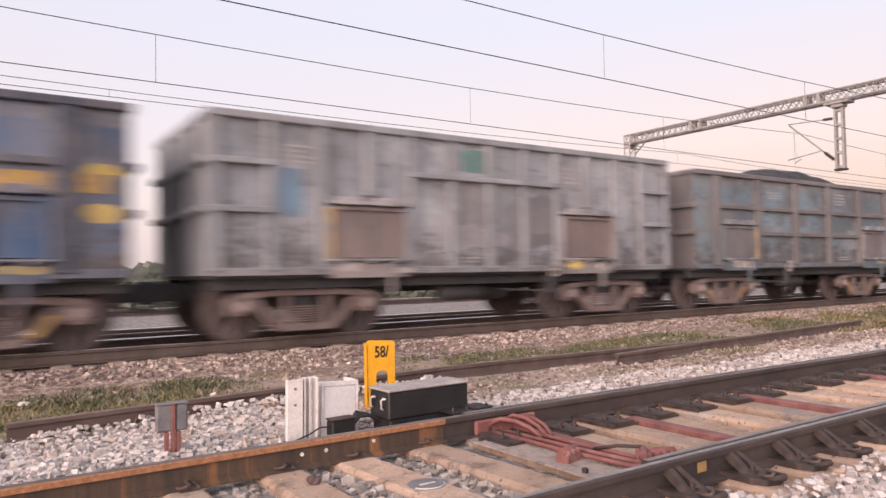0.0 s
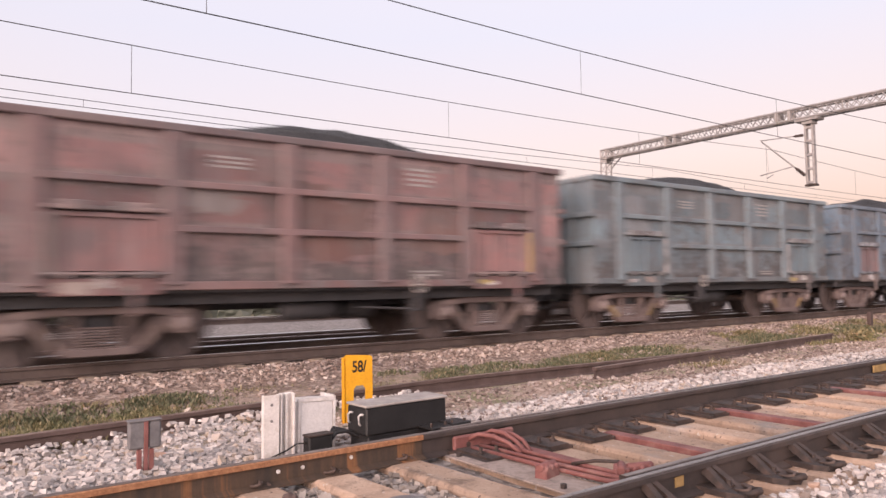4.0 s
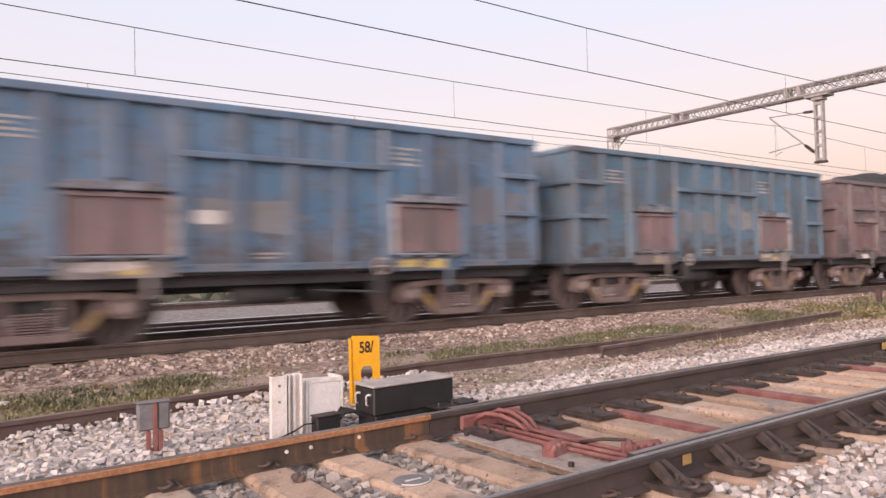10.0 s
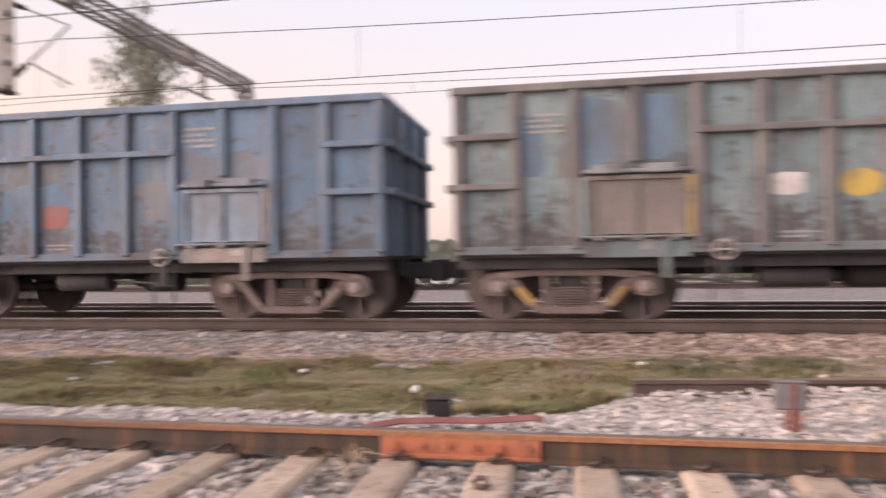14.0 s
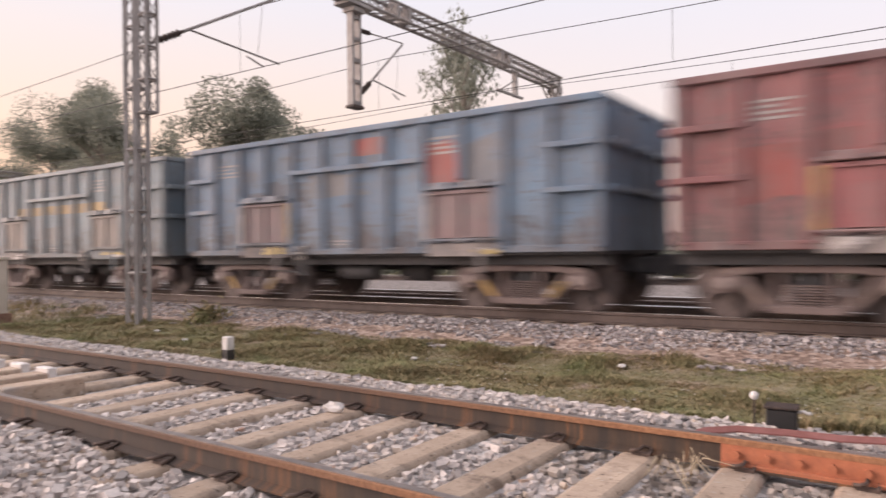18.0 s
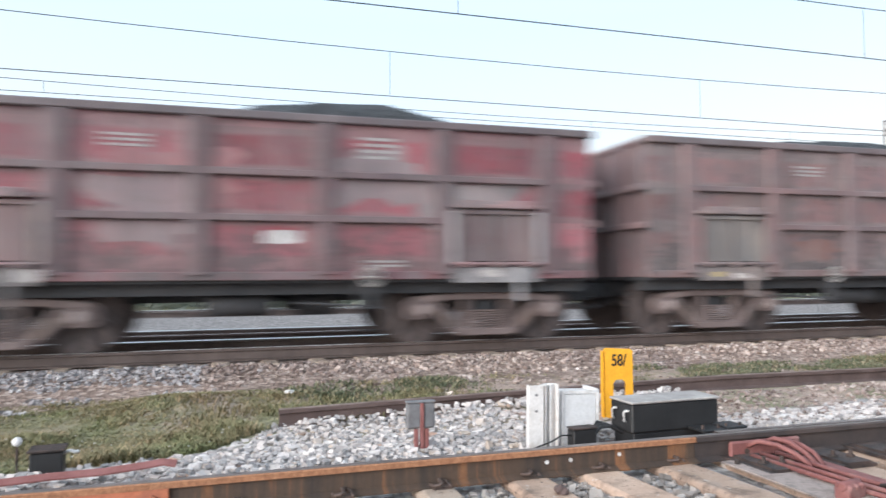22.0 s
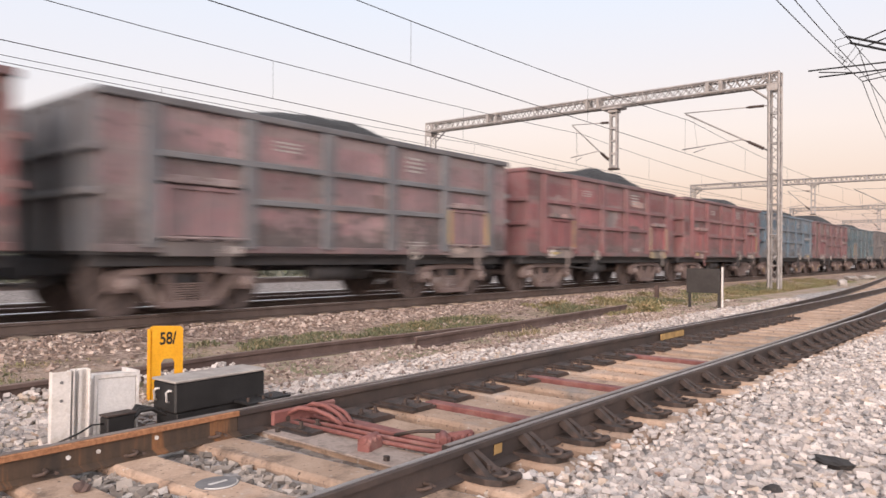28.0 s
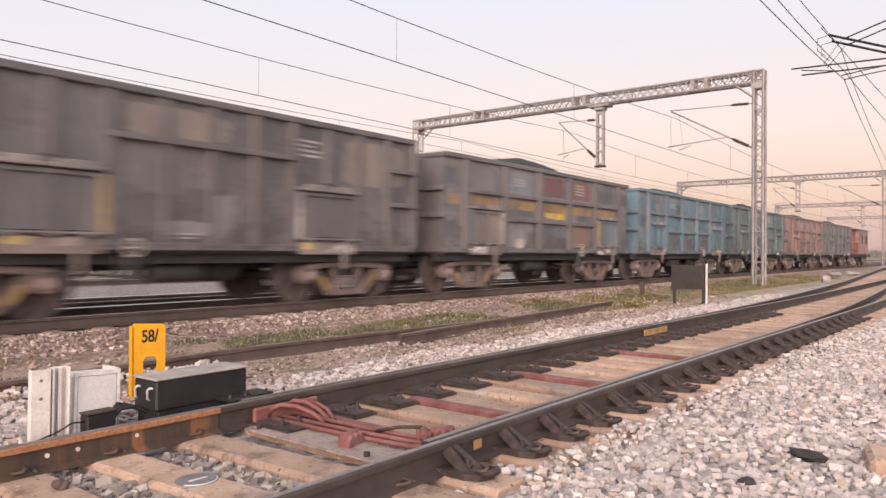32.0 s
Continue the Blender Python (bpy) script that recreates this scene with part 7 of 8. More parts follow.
through_leaf = leaf_nodes.nodes.new("ShaderNodeBsdfTranslucent")
through_leaf.inputs[0].default_value = (0.32, 0.34, 0.285, 1)
leaf_mix = leaf_nodes.nodes.new("ShaderNodeMixShader")
leaf_mix.inputs[0].default_value = 0.38
leaf_nodes.links.new(leaf_nodes.nodes["Principled BSDF"].outputs[0], leaf_mix.inputs[1])
leaf_nodes.links.new(through_leaf.outputs[0], leaf_mix.inputs[2])
leaf_nodes.links.new(leaf_mix.outputs[0], leaf_nodes.nodes["Material Output"].inputs[0])
M_BARK = plain("grey_bark", (0.2, 0.175, 0.15), (0.34, 0.3, 0.265), 4, 0.95, bumps=0.6)

BOX_V = np.array([(i, j, k) for i in (-1, 1) for j in (-1, 1) for k in (-1, 1)], float) * 0.62
BOX_F = np.array([(0, 1, 3), (0, 3, 2), (4, 6, 7), (4, 7, 5), (0, 4, 5), (0, 5, 1), (2, 3, 7), (2, 7, 6), (0, 2, 6), (0, 6, 4), (1, 5, 7), (1, 7, 3)])
OCT_V = np.array([(1, 0, 0), (-1, 0, 0), (0, 1, 0), (0, -1, 0), (0, 0, 1), (0, 0, -1)], float)
OCT_F = np.array([(0, 2, 4), (2, 1, 4), (1, 3, 4), (3, 0, 4), (2, 0, 5), (1, 2, 5), (3, 1, 5), (0, 3, 5)])


def stones(name, pts, r0, r1, base, material, label, seed):
    rs = np.random.RandomState(seed)
    V, F = base
    n, k = len(pts), len(V)
    size = rs.uniform(r0, r1, (n, 1)) * np.exp(rs.normal(0, 0.18, (n, 1)))
    axes = size * np.stack([rs.uniform(0.8, 1.35, n), rs.uniform(0.65, 1.05, n), rs.uniform(0.5, 0.8, n)], 1)
    jit = 1 + rs.uniform(-0.3, 0.16, (n, k, 1))
    v = (V[None] * jit + rs.uniform(-0.17, 0.17, (n, k, 3))) * axes[:, None, :]
    a, b = rs.uniform(0, 2 * np.pi, n), rs.uniform(-1.2, 1.2, n)
    ca, sa, cb, sb = np.cos(a)[:, None], np.sin(a)[:, None], np.cos(b)[:, None], np.sin(b)[:, None]
    x, y, z = v[..., 0], v[..., 1], v[..., 2]
    y, z = y * cb - z * sb, y * sb + z * cb
    x, y = x * ca - y * sa, x * sa + y * ca
    v = np.stack([x, y, z], -1) + np.asarray(pts)[:, None, :]
    f = F[None] + (np.arange(n) * k)[:, None, None]
    ob = new(name, raw_mesh(name, v.reshape(-1, 3), f.reshape(-1, 3), material))
    return tagged(ob, label, "stones", kind="stuff")


def scatter(x0, x1, y0, y1, per, seed, keep, lift=0.0):
    rs = np.random.RandomState(seed)
    out = []
    for _ in range(int((x1 - x0) * (y1 - y0) * per)):
        x, y = rs.uniform(x0, x1), rs.uniform(y0, y1)
        if keep(x, y):
            out.append((x, y, ground_z(x, y) + lift + rs.uniform(-0.012, 0.02)))
    return out


SL = np.array(SLEEPERS)


def off_sleeper(x, y):
    yc = near_y(x)
    half = 1.676 / 2 + 0.035
    if abs(abs(y - yc) - half) < 0.085:
        return False
    L = 1.42 if x < 1.5 else 1.36
    if x > 12 and y > yc:
        L += leave_y(x)
    if abs(y - yc) < L and np.min(np.abs(SL - x)) < (0.165 if x < 1.5 else 0.19):
        return False
    if -10.6 < x < -7.0 and abs(y - yc) < 0.8:
        return False
    if 2.9 < x < 3.3 and abs(y - yc) < 0.8:
        return False
    if x > 4.0 and abs(y - yc - min(1.0, leave_y(x)) / 2) < 0.8 + leave_y(x) / 2:
        return noise.noise(Vector((x * 9, y * 9, 2))) > 0.42
    if 2.6 < x < 3.6 and 4.62 < y < 5.1:
        return False
    return True


def edge_noise(x, s):
    return 0.22 * noise.noise(Vector((x * 0.9, s, 0.3))) + 0.1 * noise.noise(Vector((x * 3.1, s, 1.3)))


def shoulder(x):
    """How much further the near ballast reaches where it is heaped against the spare rail."""
    return min(0.95, max(0.0, 1.2 * (x + 0.6))) * min(1.0, max(0.0, (3.0 - x) / 0.7)) - (0.05 if x > 2.8 else 0.0)


def ballast():
    ok = lambda x, y: off_sleeper(x, y) and y < 5.72 + edge_noise(x, 1.0) + shoulder(x)
    gauge = lambda x, y: abs(y - near_y(x)) < 0.84 and x + 1.5 * noise.noise(Vector((x, y, 7.0))) > -2.3
    stones("ballast_stones", scatter(-8, 11, -0.6, 6.9, 640, 1, lambda x, y: ok(x, y) and not gauge(x, y), 0.0), 0.021, 0.04, (BOX_V, BOX_F), M_STONE, "loose pale grey ballast stones round the near track", 11)
    stones("ballast_stones", scatter(-8, 11, 1.9, 4.5, 560, 41, lambda x, y: ok(x, y) and gauge(x, y), 0.0), 0.022, 0.042, (BOX_V, BOX_F), M_STONED, "earth-stained ballast stones between the rails", 24)
    stones("ballast_stones", scatter(-22, -2.8, 0.4, 2.75, 420, 42, lambda x, y: -1.75 < y - near_y(x) < -1.0 - 0.5 * max(0.0, 1 - (-2.8 - x) / 2.5) + edge_noise(x, 4.0) * 0.5, 0.055), 0.024, 0.042, (BOX_V, BOX_F), M_STONE, "ballast stones heaped over the sleeper ends", 25)
    stones("ballast_stones", scatter(-22, -8, -0.5, 6.2, 260, 2, ok, 0.004) + scatter(11, 24, -0.5, 6.2, 260, 3, ok, 0.004), 0.028, 0.048, (OCT_V, OCT_F), M_STONE, "loose grey ballast stones further along the near track", 12)
    stones("ballast_stones", scatter(-22, -10.7, 1.8, 4.4, 260, 10, lambda x, y: abs(y - near_y(x)) < 0.76, 0.05), 0.028, 0.046, (OCT_V, OCT_F), M_STONE, "ballast stones covering the sleepers of the older track", 18)
    stones("ballast_stones", scatter(-9, 12, -4.2, -0.6, 190, 9, lambda x, y: True, 0.0), 0.026, 0.046, (OCT_V, OCT_F), M_STONE, "loose grey ballast stones of the track shoulder", 17)
    main = lambda x, y: abs(y - 10.27) > 0.09 and (y < 9.88 or np.min(np.abs((x + 62) % 0.65 - 0.0)) > 0.16)
    bank = lambda x, y: main(x, y) and (y > 8.95 + edge_noise(x, 5.0) or (y > 8.1 + edge_noise(x, 5.0) and noise.noise(Vector((x * 2.2, y * 3.0, 8.0))) > 0.02 + 0.3 * (8.95 - y)))
    older = lambda x, y: x + 1.2 * noise.noise(Vector((x * 0.5, y * 0.8, 3.0))) < -0.6
    stones("embankment_stones", scatter(-9, 11, 7.9, 9.95, 300, 4, lambda x, y: bank(x, y) and not older(x, y), 0.0), 0.017, 0.04, (BOX_V, BOX_F), M_STONEB, "brown dusty ballast stones on the main line bank", 13)
    stones("embankment_stones", scatter(-9, 1.5, 7.9, 9.95, 420, 43, lambda x, y: bank(x, y) and older(x, y), 0.0), 0.018, 0.038, (BOX_V, BOX_F), M_STONEG, "dull grey ballast stones on the main line bank", 26)
    stones("embankment_stones", scatter(-24, -9, 7.9, 9.95, 260, 31, bank, 0.0), 0.021, 0.042, (OCT_V, OCT_F), M_STONEG, "grey ballast stones further along the main line bank", 19)
    stones("embankment_stones", scatter(11, 26, 7.9, 9.95, 200, 32, bank, 0.0), 0.021, 0.042, (OCT_V, OCT_F), M_STONEB, "brown ballast stones further along the main line bank", 27)
    stones("ballast_stones", scatter(0.45, 4.6, 6.2, 7.2, 260, 33, lambda x, y: 6.42 + 0.05 * x < y + 0.1 * noise.noise(Vector((x * 2, y, 0))) < 6.72 + 0.05 * x, 0.05), 0.018, 0.036, (BOX_V, BOX_F), M_STONE, "ballast stones heaped against the spare rail", 20)
    stones("ballast_stones", scatter(3.4, 13, 0.6, 2.4, 330, 36, lambda x, y: -1.46 < y - near_y(x) + 0.12 * noise.noise(Vector((x * 2.5, y * 2, 0))) < -1.27, 0.05), 0.018, 0.036, (BOX_V, BOX_F), M_STONE, "ballast stones spilt over the sleeper ends", 23)
    stones("white_flowers", scatter(-8, 0.4, 6.0, 7.6, 16, 34, lambda x, y: noise.noise(Vector((x * 0.8, y, 6))) > 0.0, 0.06), 0.007, 0.011, (OCT_V, OCT_F), M_WHITE, "tiny white flowers in the thin grass", 22)
    stones("scattered_stones", scatter(2.4, 17, 5.2, 7.4, 280, 8, lambda x, y: off_sleeper(x, y) and y < 6.5 + 0.05 * x, 0.0), 0.012, 0.034, (OCT_V, OCT_F), M_STONEB, "small brown and grey stones between rail and spare rail", 16)
    stones("scattered_stones", scatter(0.8, 22, 5.7, 8.2, 60, 5, lambda x, y: noise.noise(Vector((x * 0.6, y * 0.8, 4))) > -0.2 and (x > 16.5 or y > 7.0 + 0.05 * x), 0.0), 0.015, 0.04, (OCT_V, OCT_F), M_STONEB, "scattered stones on the dry earth strip", 14)
    stones("scattered_stones", scatter(-24, 26, 12.2, 15.5, 30, 6, lambda x, y: True, 0.0), 0.03, 0.05, (OCT_V, OCT_F), M_STONEB, "ballast stones between the main tracks", 15)


def grass():
    rs = np.random.RandomState(21)
    verts, faces = [], []

    def blades(x0, x1, y0, y1, per, cut, tall, thin=1e3):
        for _ in range(int((x1 - x0) * (y1 - y0) * per)):
            x, y = rs.uniform(x0, x1), rs.uniform(y0, y1)
            if y < 5.8 + shoulder(x) and -0.6 < x < 2.8:
                continue
            g = noise.noise(Vector((x * 0.7, y * 1.3, 9.1))) + 0.5 * noise.noise(Vector((x * 2.4, y * 2.4, 2.2)))
            if g + rs.uniform(-0.4, 0.4) < cut + 0.32 * max(0.0, x - thin):
                continue
            h = tall * rs.uniform(0.5, 1.3) * (0.45 + 1.5 * max(0.0, noise.noise(Vector((x * 1.6, y * 2.0, 5.5))) + 0.2))
            z = ground_z(x, y) - 0.01
            a, lean = rs.uniform(0, 6.283), rs.uniform(0.3, 1.5) * h
            w = rs.uniform(0.004, 0.009) * (1.5 if abs(x) > 12 else 1.0)
            dx, dy = math.cos(a), math.sin(a)
            i = len(verts)
            verts.extend([(x - dy * w, y + dx * w, z), (x + dy * w, y - dx * w, z), (x + dx * lean * 0.35 + dy * w * 0.7, y + dy * lean * 0.35 - dx * w * 0.7, z + h * 0.6), (x + dx * lean * 0.35 - dy * w * 0.7, y + dy * lean * 0.35 + dx * w * 0.7, z + h * 0.6), (x + dx * lean, y + dy * lean, z + h)])
            faces.extend([(i, i + 1, i + 2, i + 3), (i + 3, i + 2, i + 4)])

    blades(-9, 2.0, 5.95, 8.5, 4200, -0.75, 0.06, -1.8)
    blades(-16, -9, 5.95, 8.5, 2600, -0.7, 0.06)
    blades(-6, 0.4, 5.9, 6.5, 1300, 0.0, 0.065)
    blades(-40, -16, 6.2, 8.9, 260, -0.35, 0.14)
    blades(0.5, 14, 7.15, 8.6, 2200, 0.3, 0.045)
    blades(14, 45, 6.8, 9.2, 900, -0.25, 0.065)
    blades(9.2, 10.3, 6.2, 6.55, 900, -0.1, 0.13)
    ob = new("grass", raw_mesh("grass", verts, faces, M_GRASS))
    tagged(ob, "thin dry green grass on the strip between tracks", "grass", kind="stuff")


def weeds():
    """Low green weeds in clumps on the dry earth strip and along the bank's foot."""
    rs = np.random.RandomState(77)
    verts, faces = [], []
    for k in range(150):
        cx = rs.uniform(0.6, 13.5) if k < 105 else rs.uniform(13.5, 34)
        cy = rs.uniform(7.15 + 0.035 * min(cx, 14), 8.55)
        if noise.noise(Vector((cx * 0.45, cy * 0.7, 12.0))) < -0.05:
            continue
        r = rs.uniform(0.1, 0.34) * (1.0 if cx < 13.5 else 1.7)
        for _ in range(int(180 * (r / 0.25) ** 1.4)):
            a, d = rs.uniform(0, 6.283), r * rs.uniform(0, 1) ** 0.6
            x, y = cx + 1.7 * d * math.cos(a), cy + d * math.sin(a)
            z = ground_z(x, y) - 0.01
            h = rs.uniform(0.03, 0.085) * (1.25 - d / r * 0.6) * (1.0 if cx < 13.5 else 1.5)
            w = rs.uniform(0.008, 0.016)
            b = rs.uniform(0, 6.283)
            dx, dy, lean = math.cos(b), math.sin(b), rs.uniform(0.2, 0.9) * h
            i = len(verts)
            verts.extend([(x, y, z), (x + dx * lean * 0.5 - dy * w, y + dy * lean * 0.5 + dx * w, z + h * 0.7), (x + dx * lean, y + dy * lean, z + h), (x + dx * lean * 0.5 + dy * w, y + dy * lean * 0.5 - dx * w, z + h * 0.6)])
            faces.append((i, i + 1, i + 2, i + 3))
    ob = new("weeds", raw_mesh("weeds", verts, faces, M_WEED))
    tagged(ob, "low green weeds in clumps on the dry earth strip", "weeds", kind="stuff")


def bush(x, y, r, seed, label):
    rs = np.random.RandomState(seed)
    V, F = [], []
    for _ in range(420):
        d = rs.normal(0, 0.42, 3) * r
        c = np.array((d[0], d[1], abs(d[2]) * 0.9 + 0.02))
        u, w = rs.normal(0, 1, 3) * r * 0.11, rs.normal(0, 1, 3) * r * 0.05
        i = len(V)
        V.extend([tuple(c - u), tuple(c + w), tuple(c + u), tuple(c - w)])
        F.append((i, i + 1, i + 2, i + 3))
    ob = new("bush", raw_mesh("bush", V, F, M_GRASS))
    ob.matrix_basis = pose(x, y, ground_z(x, y) - 0.02)
    tagged(ob, label, "bush", "small bushes by the track")


def limb(bm, a, b, r0, r1, rnd, bends=4):
    a, b = Vector(a), Vector(b)
    prev, pr = a, r0
    for i in range(1, bends + 1):
        u = i / bends
        p = a.lerp(b, u) + Vector((rnd.uniform(-1, 1), rnd.uniform(-1, 1), rnd.uniform(-0.5, 0.5))) * (b - a).length * 0.05 * (1 if i < bends else 0)
        r = r0 + (r1 - r0) * u
        tube(bm, prev, p, pr, r, n=7, caps=False)
        prev, pr = p, r


def tree(x, y, height, crown_from, radius, seed, droop, label, count, leaf=0.3):
    rnd = random.Random(seed)
    rs = np.random.RandomState(seed)
    g = tagged(new("tree"), label, "tree", "trees behind the tracks")
    g.matrix_basis = pose(x, y, -0.5)
    bm = bmesh.new()
    limb(bm, (0, 0, -0.3), (rnd.uniform(-0.5, 0.5), 0, height * 0.8), height * 0.022, height * 0.006, rnd, 6)
    clumps = []
    for k in range(20):
        u = rnd.uniform(0.0, 1.0)
        z = crown_from + (height - crown_from) * (0.08 + 0.9 * u)
        a = rnd.uniform(0, 6.283)
        r = radius * (0.35 + 0.75 * math.sin(math.pi * min(1, 0.2 + 0.75 * u))) * rnd.uniform(0.45, 1.0)
        tip = (r * math.cos(a), r * math.sin(a), z)
        limb(bm, (0, 0, max(crown_from * 0.7, z - height * 0.22)), tip, height * 0.007, height * 0.002, rnd, 3)
        clumps.append((tip, radius * rnd.uniform(0.2, 0.36)))
        for _ in range(2):
            clumps.append(((tip[0] * rnd.uniform(0.3, 0.9), tip[1] * rnd.uniform(0.3, 0.9), z + rnd.uniform(-0.09, 0.1) * height), radius * rnd.uniform(0.15, 0.28)))
    part("trunk", bm, M_BARK, g)
    V, F = [], []
    per = int(count * 4) // len(clumps)
    for (cx, cy, cz), cr in clumps:
        d = rs.normal(0, 1, (per, 3))
        d *= cr * rs.uniform(0.1, 1.0, (per, 1)) ** 0.45 / np.linalg.norm(d, axis=1, keepdims=True)
        d[:, 2] *= 0.75
        if droop:
            d[:, 2] -= np.abs(rs.normal(0, droop, per)) * cr
        for p in d:
            c = np.array((cx, cy, cz)) + p
            s = leaf * 0.95 * rs.uniform(0.5, 1.2)
            u = rs.normal(0, 1, 3)
            u /= np.linalg.norm(u)
            w = np.cross(u, rs.normal(0, 1, 3))
            w /= np.linalg.norm(w) + 1e-6
            if droop:
                u = u * 0.5 + np.array((0, 0, -0.9))
            i = len(V)
            V.extend([tuple(c - u * s * 0.5), tuple(c + w * s * 0.25), tuple(c + u * s * 0.5), tuple(c - w * s * 0.25)])
            F.append((i, i + 1, i + 2, i + 3))
    part("crown", raw_mesh("crown", V, F, M_LEAF), None, g)
    return g


def palm(x, y):
    rnd = random.Random(5)
    g = tagged(new("palm_tree"), "distant dark palm tree beyond the tracks", "tree")
    g.matrix_basis = pose(x, y, -0.5)
    bm = bmesh.new()
    limb(bm, (0, 0, 0), (0.3, 0, 6.0), 0.3, 0.24, rnd, 5)
    limb(bm, (1.2, 0.4, 0), (1.0, 0.4, 3.4), 0.22, 0.18, rnd, 4)
    part("trunk", bm, M_BARK, g)
    V, F = [], []
    for cx, cz, size, count in ((0.3, 6.2, 1.0, 170), (1.0, 3.5, 0.75, 90)):
        for k in range(count):
            a, e = rnd.uniform(0, 6.283), rnd.uniform(-0.9, 1.5)
            for s in range(10):
                u = (0.15 + s * 0.2) * size
                c = Vector((cx + math.cos(a) * math.cos(e) * u, math.sin(a) * math.cos(e) * u, cz + math.sin(e) * u - 0.16 * u * u))
                for q in (-1, 1):
                    t = c + Vector((-math.sin(a) * q * 0.42, math.cos(a) * q * 0.42, -0.2))
                    i = len(V)
                    V.extend([tuple(c), tuple(c + Vector((0.16, 0.1, 0.12))), tuple(t)])
                    F.append((i, i + 1, i + 2))
    part("crown", raw_mesh("palm_crown", V, F, M_GRASS), None, g)


def tree_line():
    """A far low belt of bushes and trees along the horizon."""
    rs = np.random.RandomState(33)
    V, F = [], []
    for x0, x1, yy, hh, n in ((-160, 90, 46, 2.6, 9000), (-420, 420, 130, 5.5, 12000), (-900, 900, -160, 6.0, 3000), (150, 900, 60, 6.5, 5000), (-900, -160, 50, 6.0, 5000)):
        for _ in range(n):
            x = rs.uniform(x0, x1)
            h = hh * (0.45 + 0.55 * max(0.0, 0.5 + noise.noise(Vector((x * 4.5 / max(40, yy), yy, 0))) + 0.4 * noise.noise(Vector((x * 16.0 / max(40, yy), yy, 5)))))
            z = -0.6 + h * rs.uniform(0, 1) ** 0.7
            y = yy + rs.uniform(-3, 3) * yy / 45
            s = abs(yy) * 0.008 * rs.uniform(0.6, 1.6)
            a = rs.uniform(0, 6.283)
            i = len(V)
            V.extend([(x - s, y + s * math.sin(a) * 0.6, z - s * 0.3), (x + s * 0.4, y - s * math.sin(a) * 0.5, z - s * 0.6), (x + s, y + s * 0.2, z + s * 0.3), (x - s * 0.3, y - s * 0.3, z + s * 0.7)])
            F.append((i, i + 1, i + 2, i + 3))
    ob = new("bush_belt", raw_mesh("bush_belt", V, F, M_LEAF))
    tagged(ob, "dusty green belt of bushes along the horizon", "bushes", kind="stuff")

ground()
near_track()
main_track("main_track", YT, ZT, -700, 700, (-62, 62), "main line track with polished rails under the passing train")
main_track("second_track", 16.4, 0.14, -700, 700, None, "second main line track beyond the train")
main_track("third_track", 24.2, 0.28, -700, 700, None, "third line track on dark ballast")
for gx, ya, yb in ((-118, 8.2, 29.5), (-66.7, 8.2, 29.5), (-13.6, 8.1, 27.6), (30.6, 7.65, 26.0), (73, 7.65, 26.0), (115, 7.65, 26.0), (157, 7.65, 26.0)):
    g = portal(gx, ya, yb, 8.82, (14.7, 22.0) if gx < -60 else (14.7,), mast_w=0.32 if gx == -13.6 else 0.44)
    if gx == -13.6:
        bm = bmesh.new()
        lattice(bm, (gx + 0.4, ya, 4.15), (gx + 0.4, ya, 8.7), 0.28, 0.24, 14, (0, 1, 0), 0.04)
        part("hanging_frame", bm, M_STEEL, g)
        bm = bmesh.new()
        box(bm, gx - 0.08, gx + 0.08, 23.9, 24.1, 7.3, 8.3)
        box(bm, gx - 0.05, gx + 0.05, 22.6, 24.6, 7.3, 7.38)
        tube(bm, (gx, 22.7, 7.3), (gx, 23.9, 7.9), 0.03)
        part("stub_bracket", bm, M_STEEL, g)
SUPPORTS = [-700, -400, -250, -170, -118, -66.7, -13.6, 30.6, 73, 115, 157, 250, 400, 700]
wire_run("main_line_wires", YT + 0.1, 7.25, 5.76, SUPPORTS, "dark overhead messenger and contact wires above the main line")
wire_run("second_line_wires", 16.5, 7.2, 5.68, SUPPORTS, "dark overhead wires above the second line")
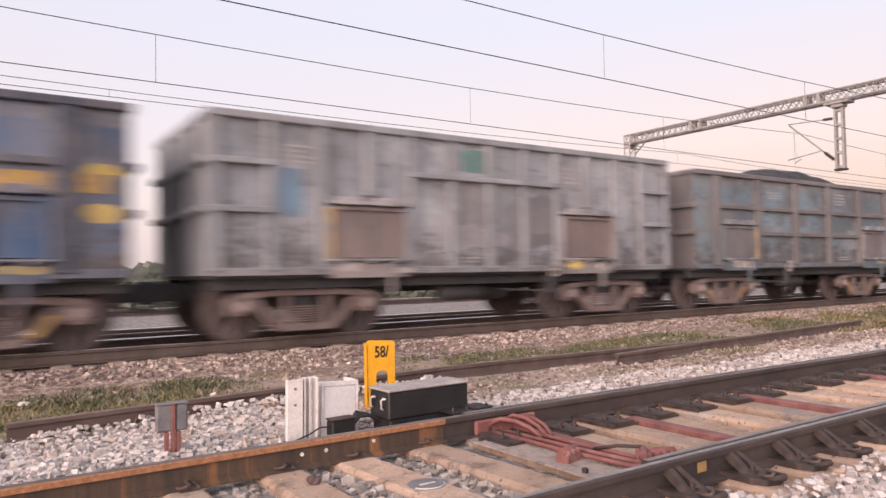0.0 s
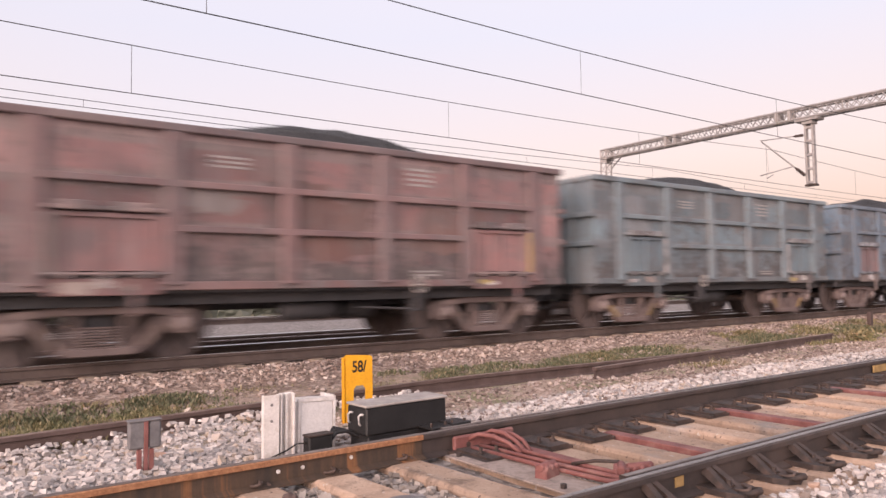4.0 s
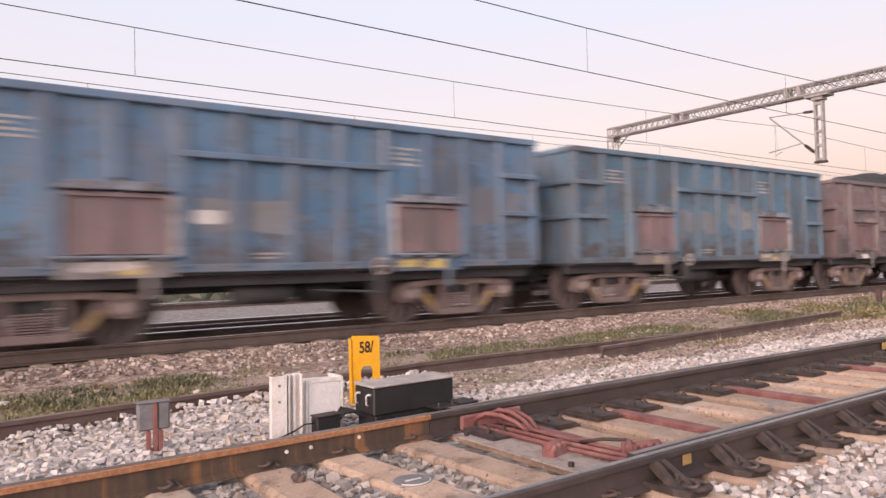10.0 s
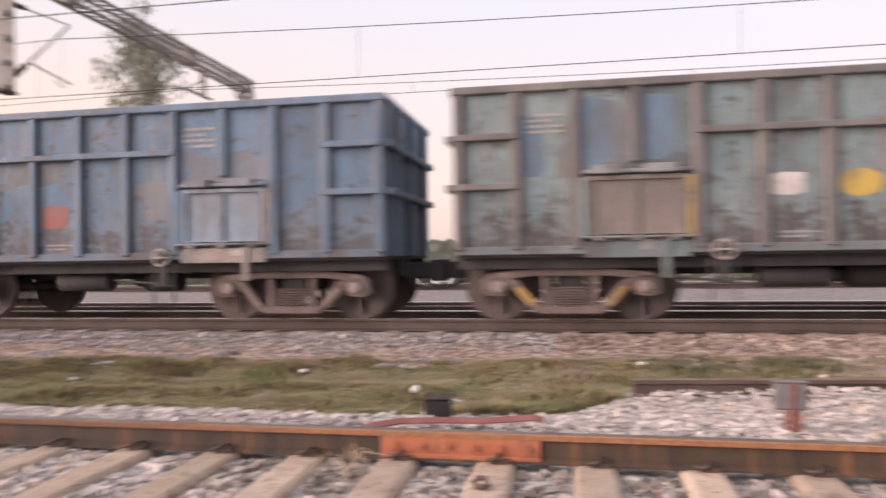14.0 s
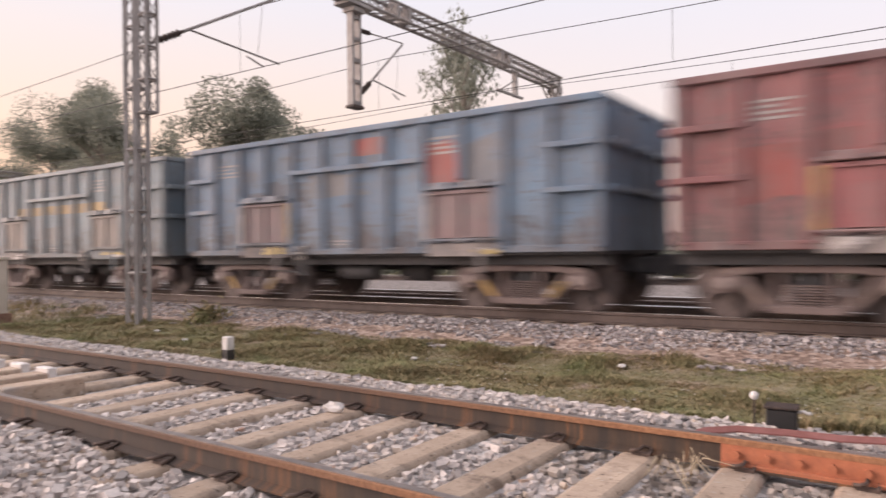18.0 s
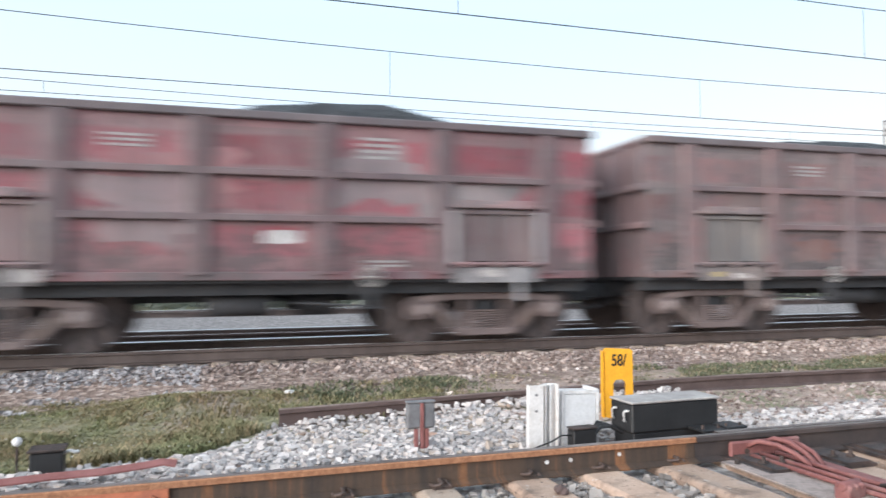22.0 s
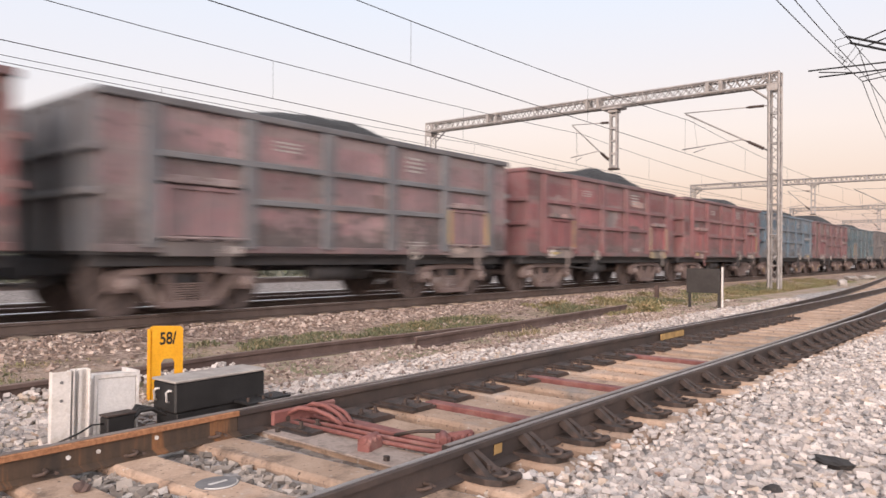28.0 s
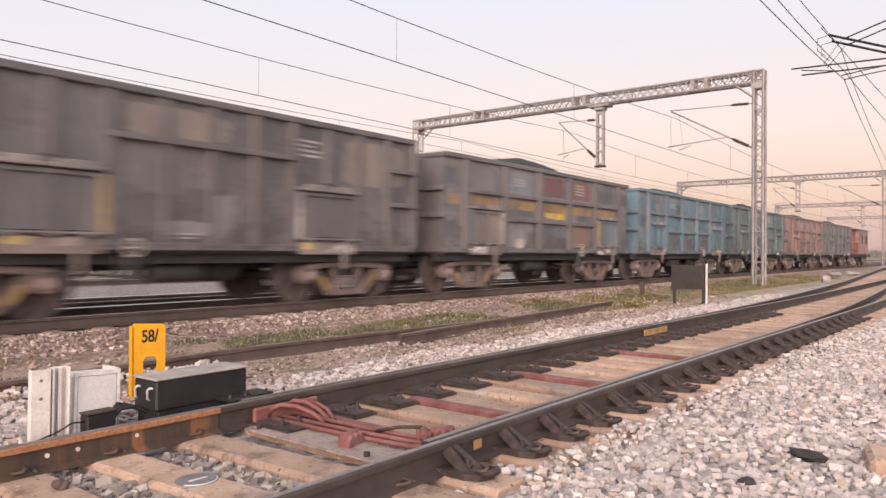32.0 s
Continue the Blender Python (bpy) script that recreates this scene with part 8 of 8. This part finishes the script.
wire_run("third_line_wires", 22.6, 7.25, 6.7, SUPPORTS, "dark overhead wires above the third line", 0.35)
WAGONS = train()
number_sign()
point_machine()
channel_posts()
junction_box()
cable_box()
plate_post()
small_box()
white_stub()
cabinet(-17.5, 6.85, 0)
cabinet(-27.0, 6.95, 4)
black_board()
old_rails()
point_rods()
joint_timbers()
litter()
near_wires()
tree(-61.0, 34.0, 16.0, 4.5, 7.2, 3, 0.0, "broad dusty green tree behind the train", 9000)
tree(-74.0, 36.0, 14.0, 3.5, 7.5, 8, 0.0, "broad dusty green tree with an uneven crown", 8000)
tree(-52.0, 36.0, 11.5, 3.0, 4.5, 9, 0.0, "smaller dusty green tree behind the train", 2600)
tree(-40.5, 34.0, 13.6, 4.0, 5.6, 12, 0.0, "dense dark green tree with a leaning top", 6000)
tree(-21.9, 33.0, 14.6, 4.0, 3.2, 17, 0.9, "slender drooping eucalyptus tree behind the portal", 1900, 0.3)
tree(-145.0, 60.0, 13.0, 4.0, 6.0, 20, 0.0, "far dusty green tree", 1600, 0.5)
tree(2.3, 58.0, 4.2, 1.2, 2.0, 25, 0.0, "small far tree beyond the tracks", 1200)
palm(-0.9, 60.0)
tree_line()
bush(15.8, 6.75, 0.3, 3, "small green weed bush by the black board")
bush(16.6, 7.0, 0.26, 4, "small green weed bush by the black board")
bush(-12.1, 8.6, 0.4, 5, "dark low bush at the foot of the bank")
grass()
weeds()
ballast()


def motions():
    """The train rolls by at a steady pace; each wheelset turns with it."""
    proto = {}
    for n, w in WAGONS.items():
        walk(w, [(t, wagon_pose(n, t)) for t in LEAD])
        for o in sorted((c for c in w.children if c.name.startswith("wheelset")), key=lambda c: c.location.x):
            key = round(o.location.x, 2)
            if key not in proto:
                x = o.location.x
                walk(o, [(k / 30, pose(x, 0, AX, 0, -math.degrees(SPEED * k / 30 / AX) % 360, 0)) for k in range(0, 961)])
                proto[key] = o
            else:
                src = proto[key].animation_data
                o.rotation_mode = "QUATERNION"
                data = o.animation_data_create()
                data.action = src.action
                data.action_slot = src.action_slot


motions()
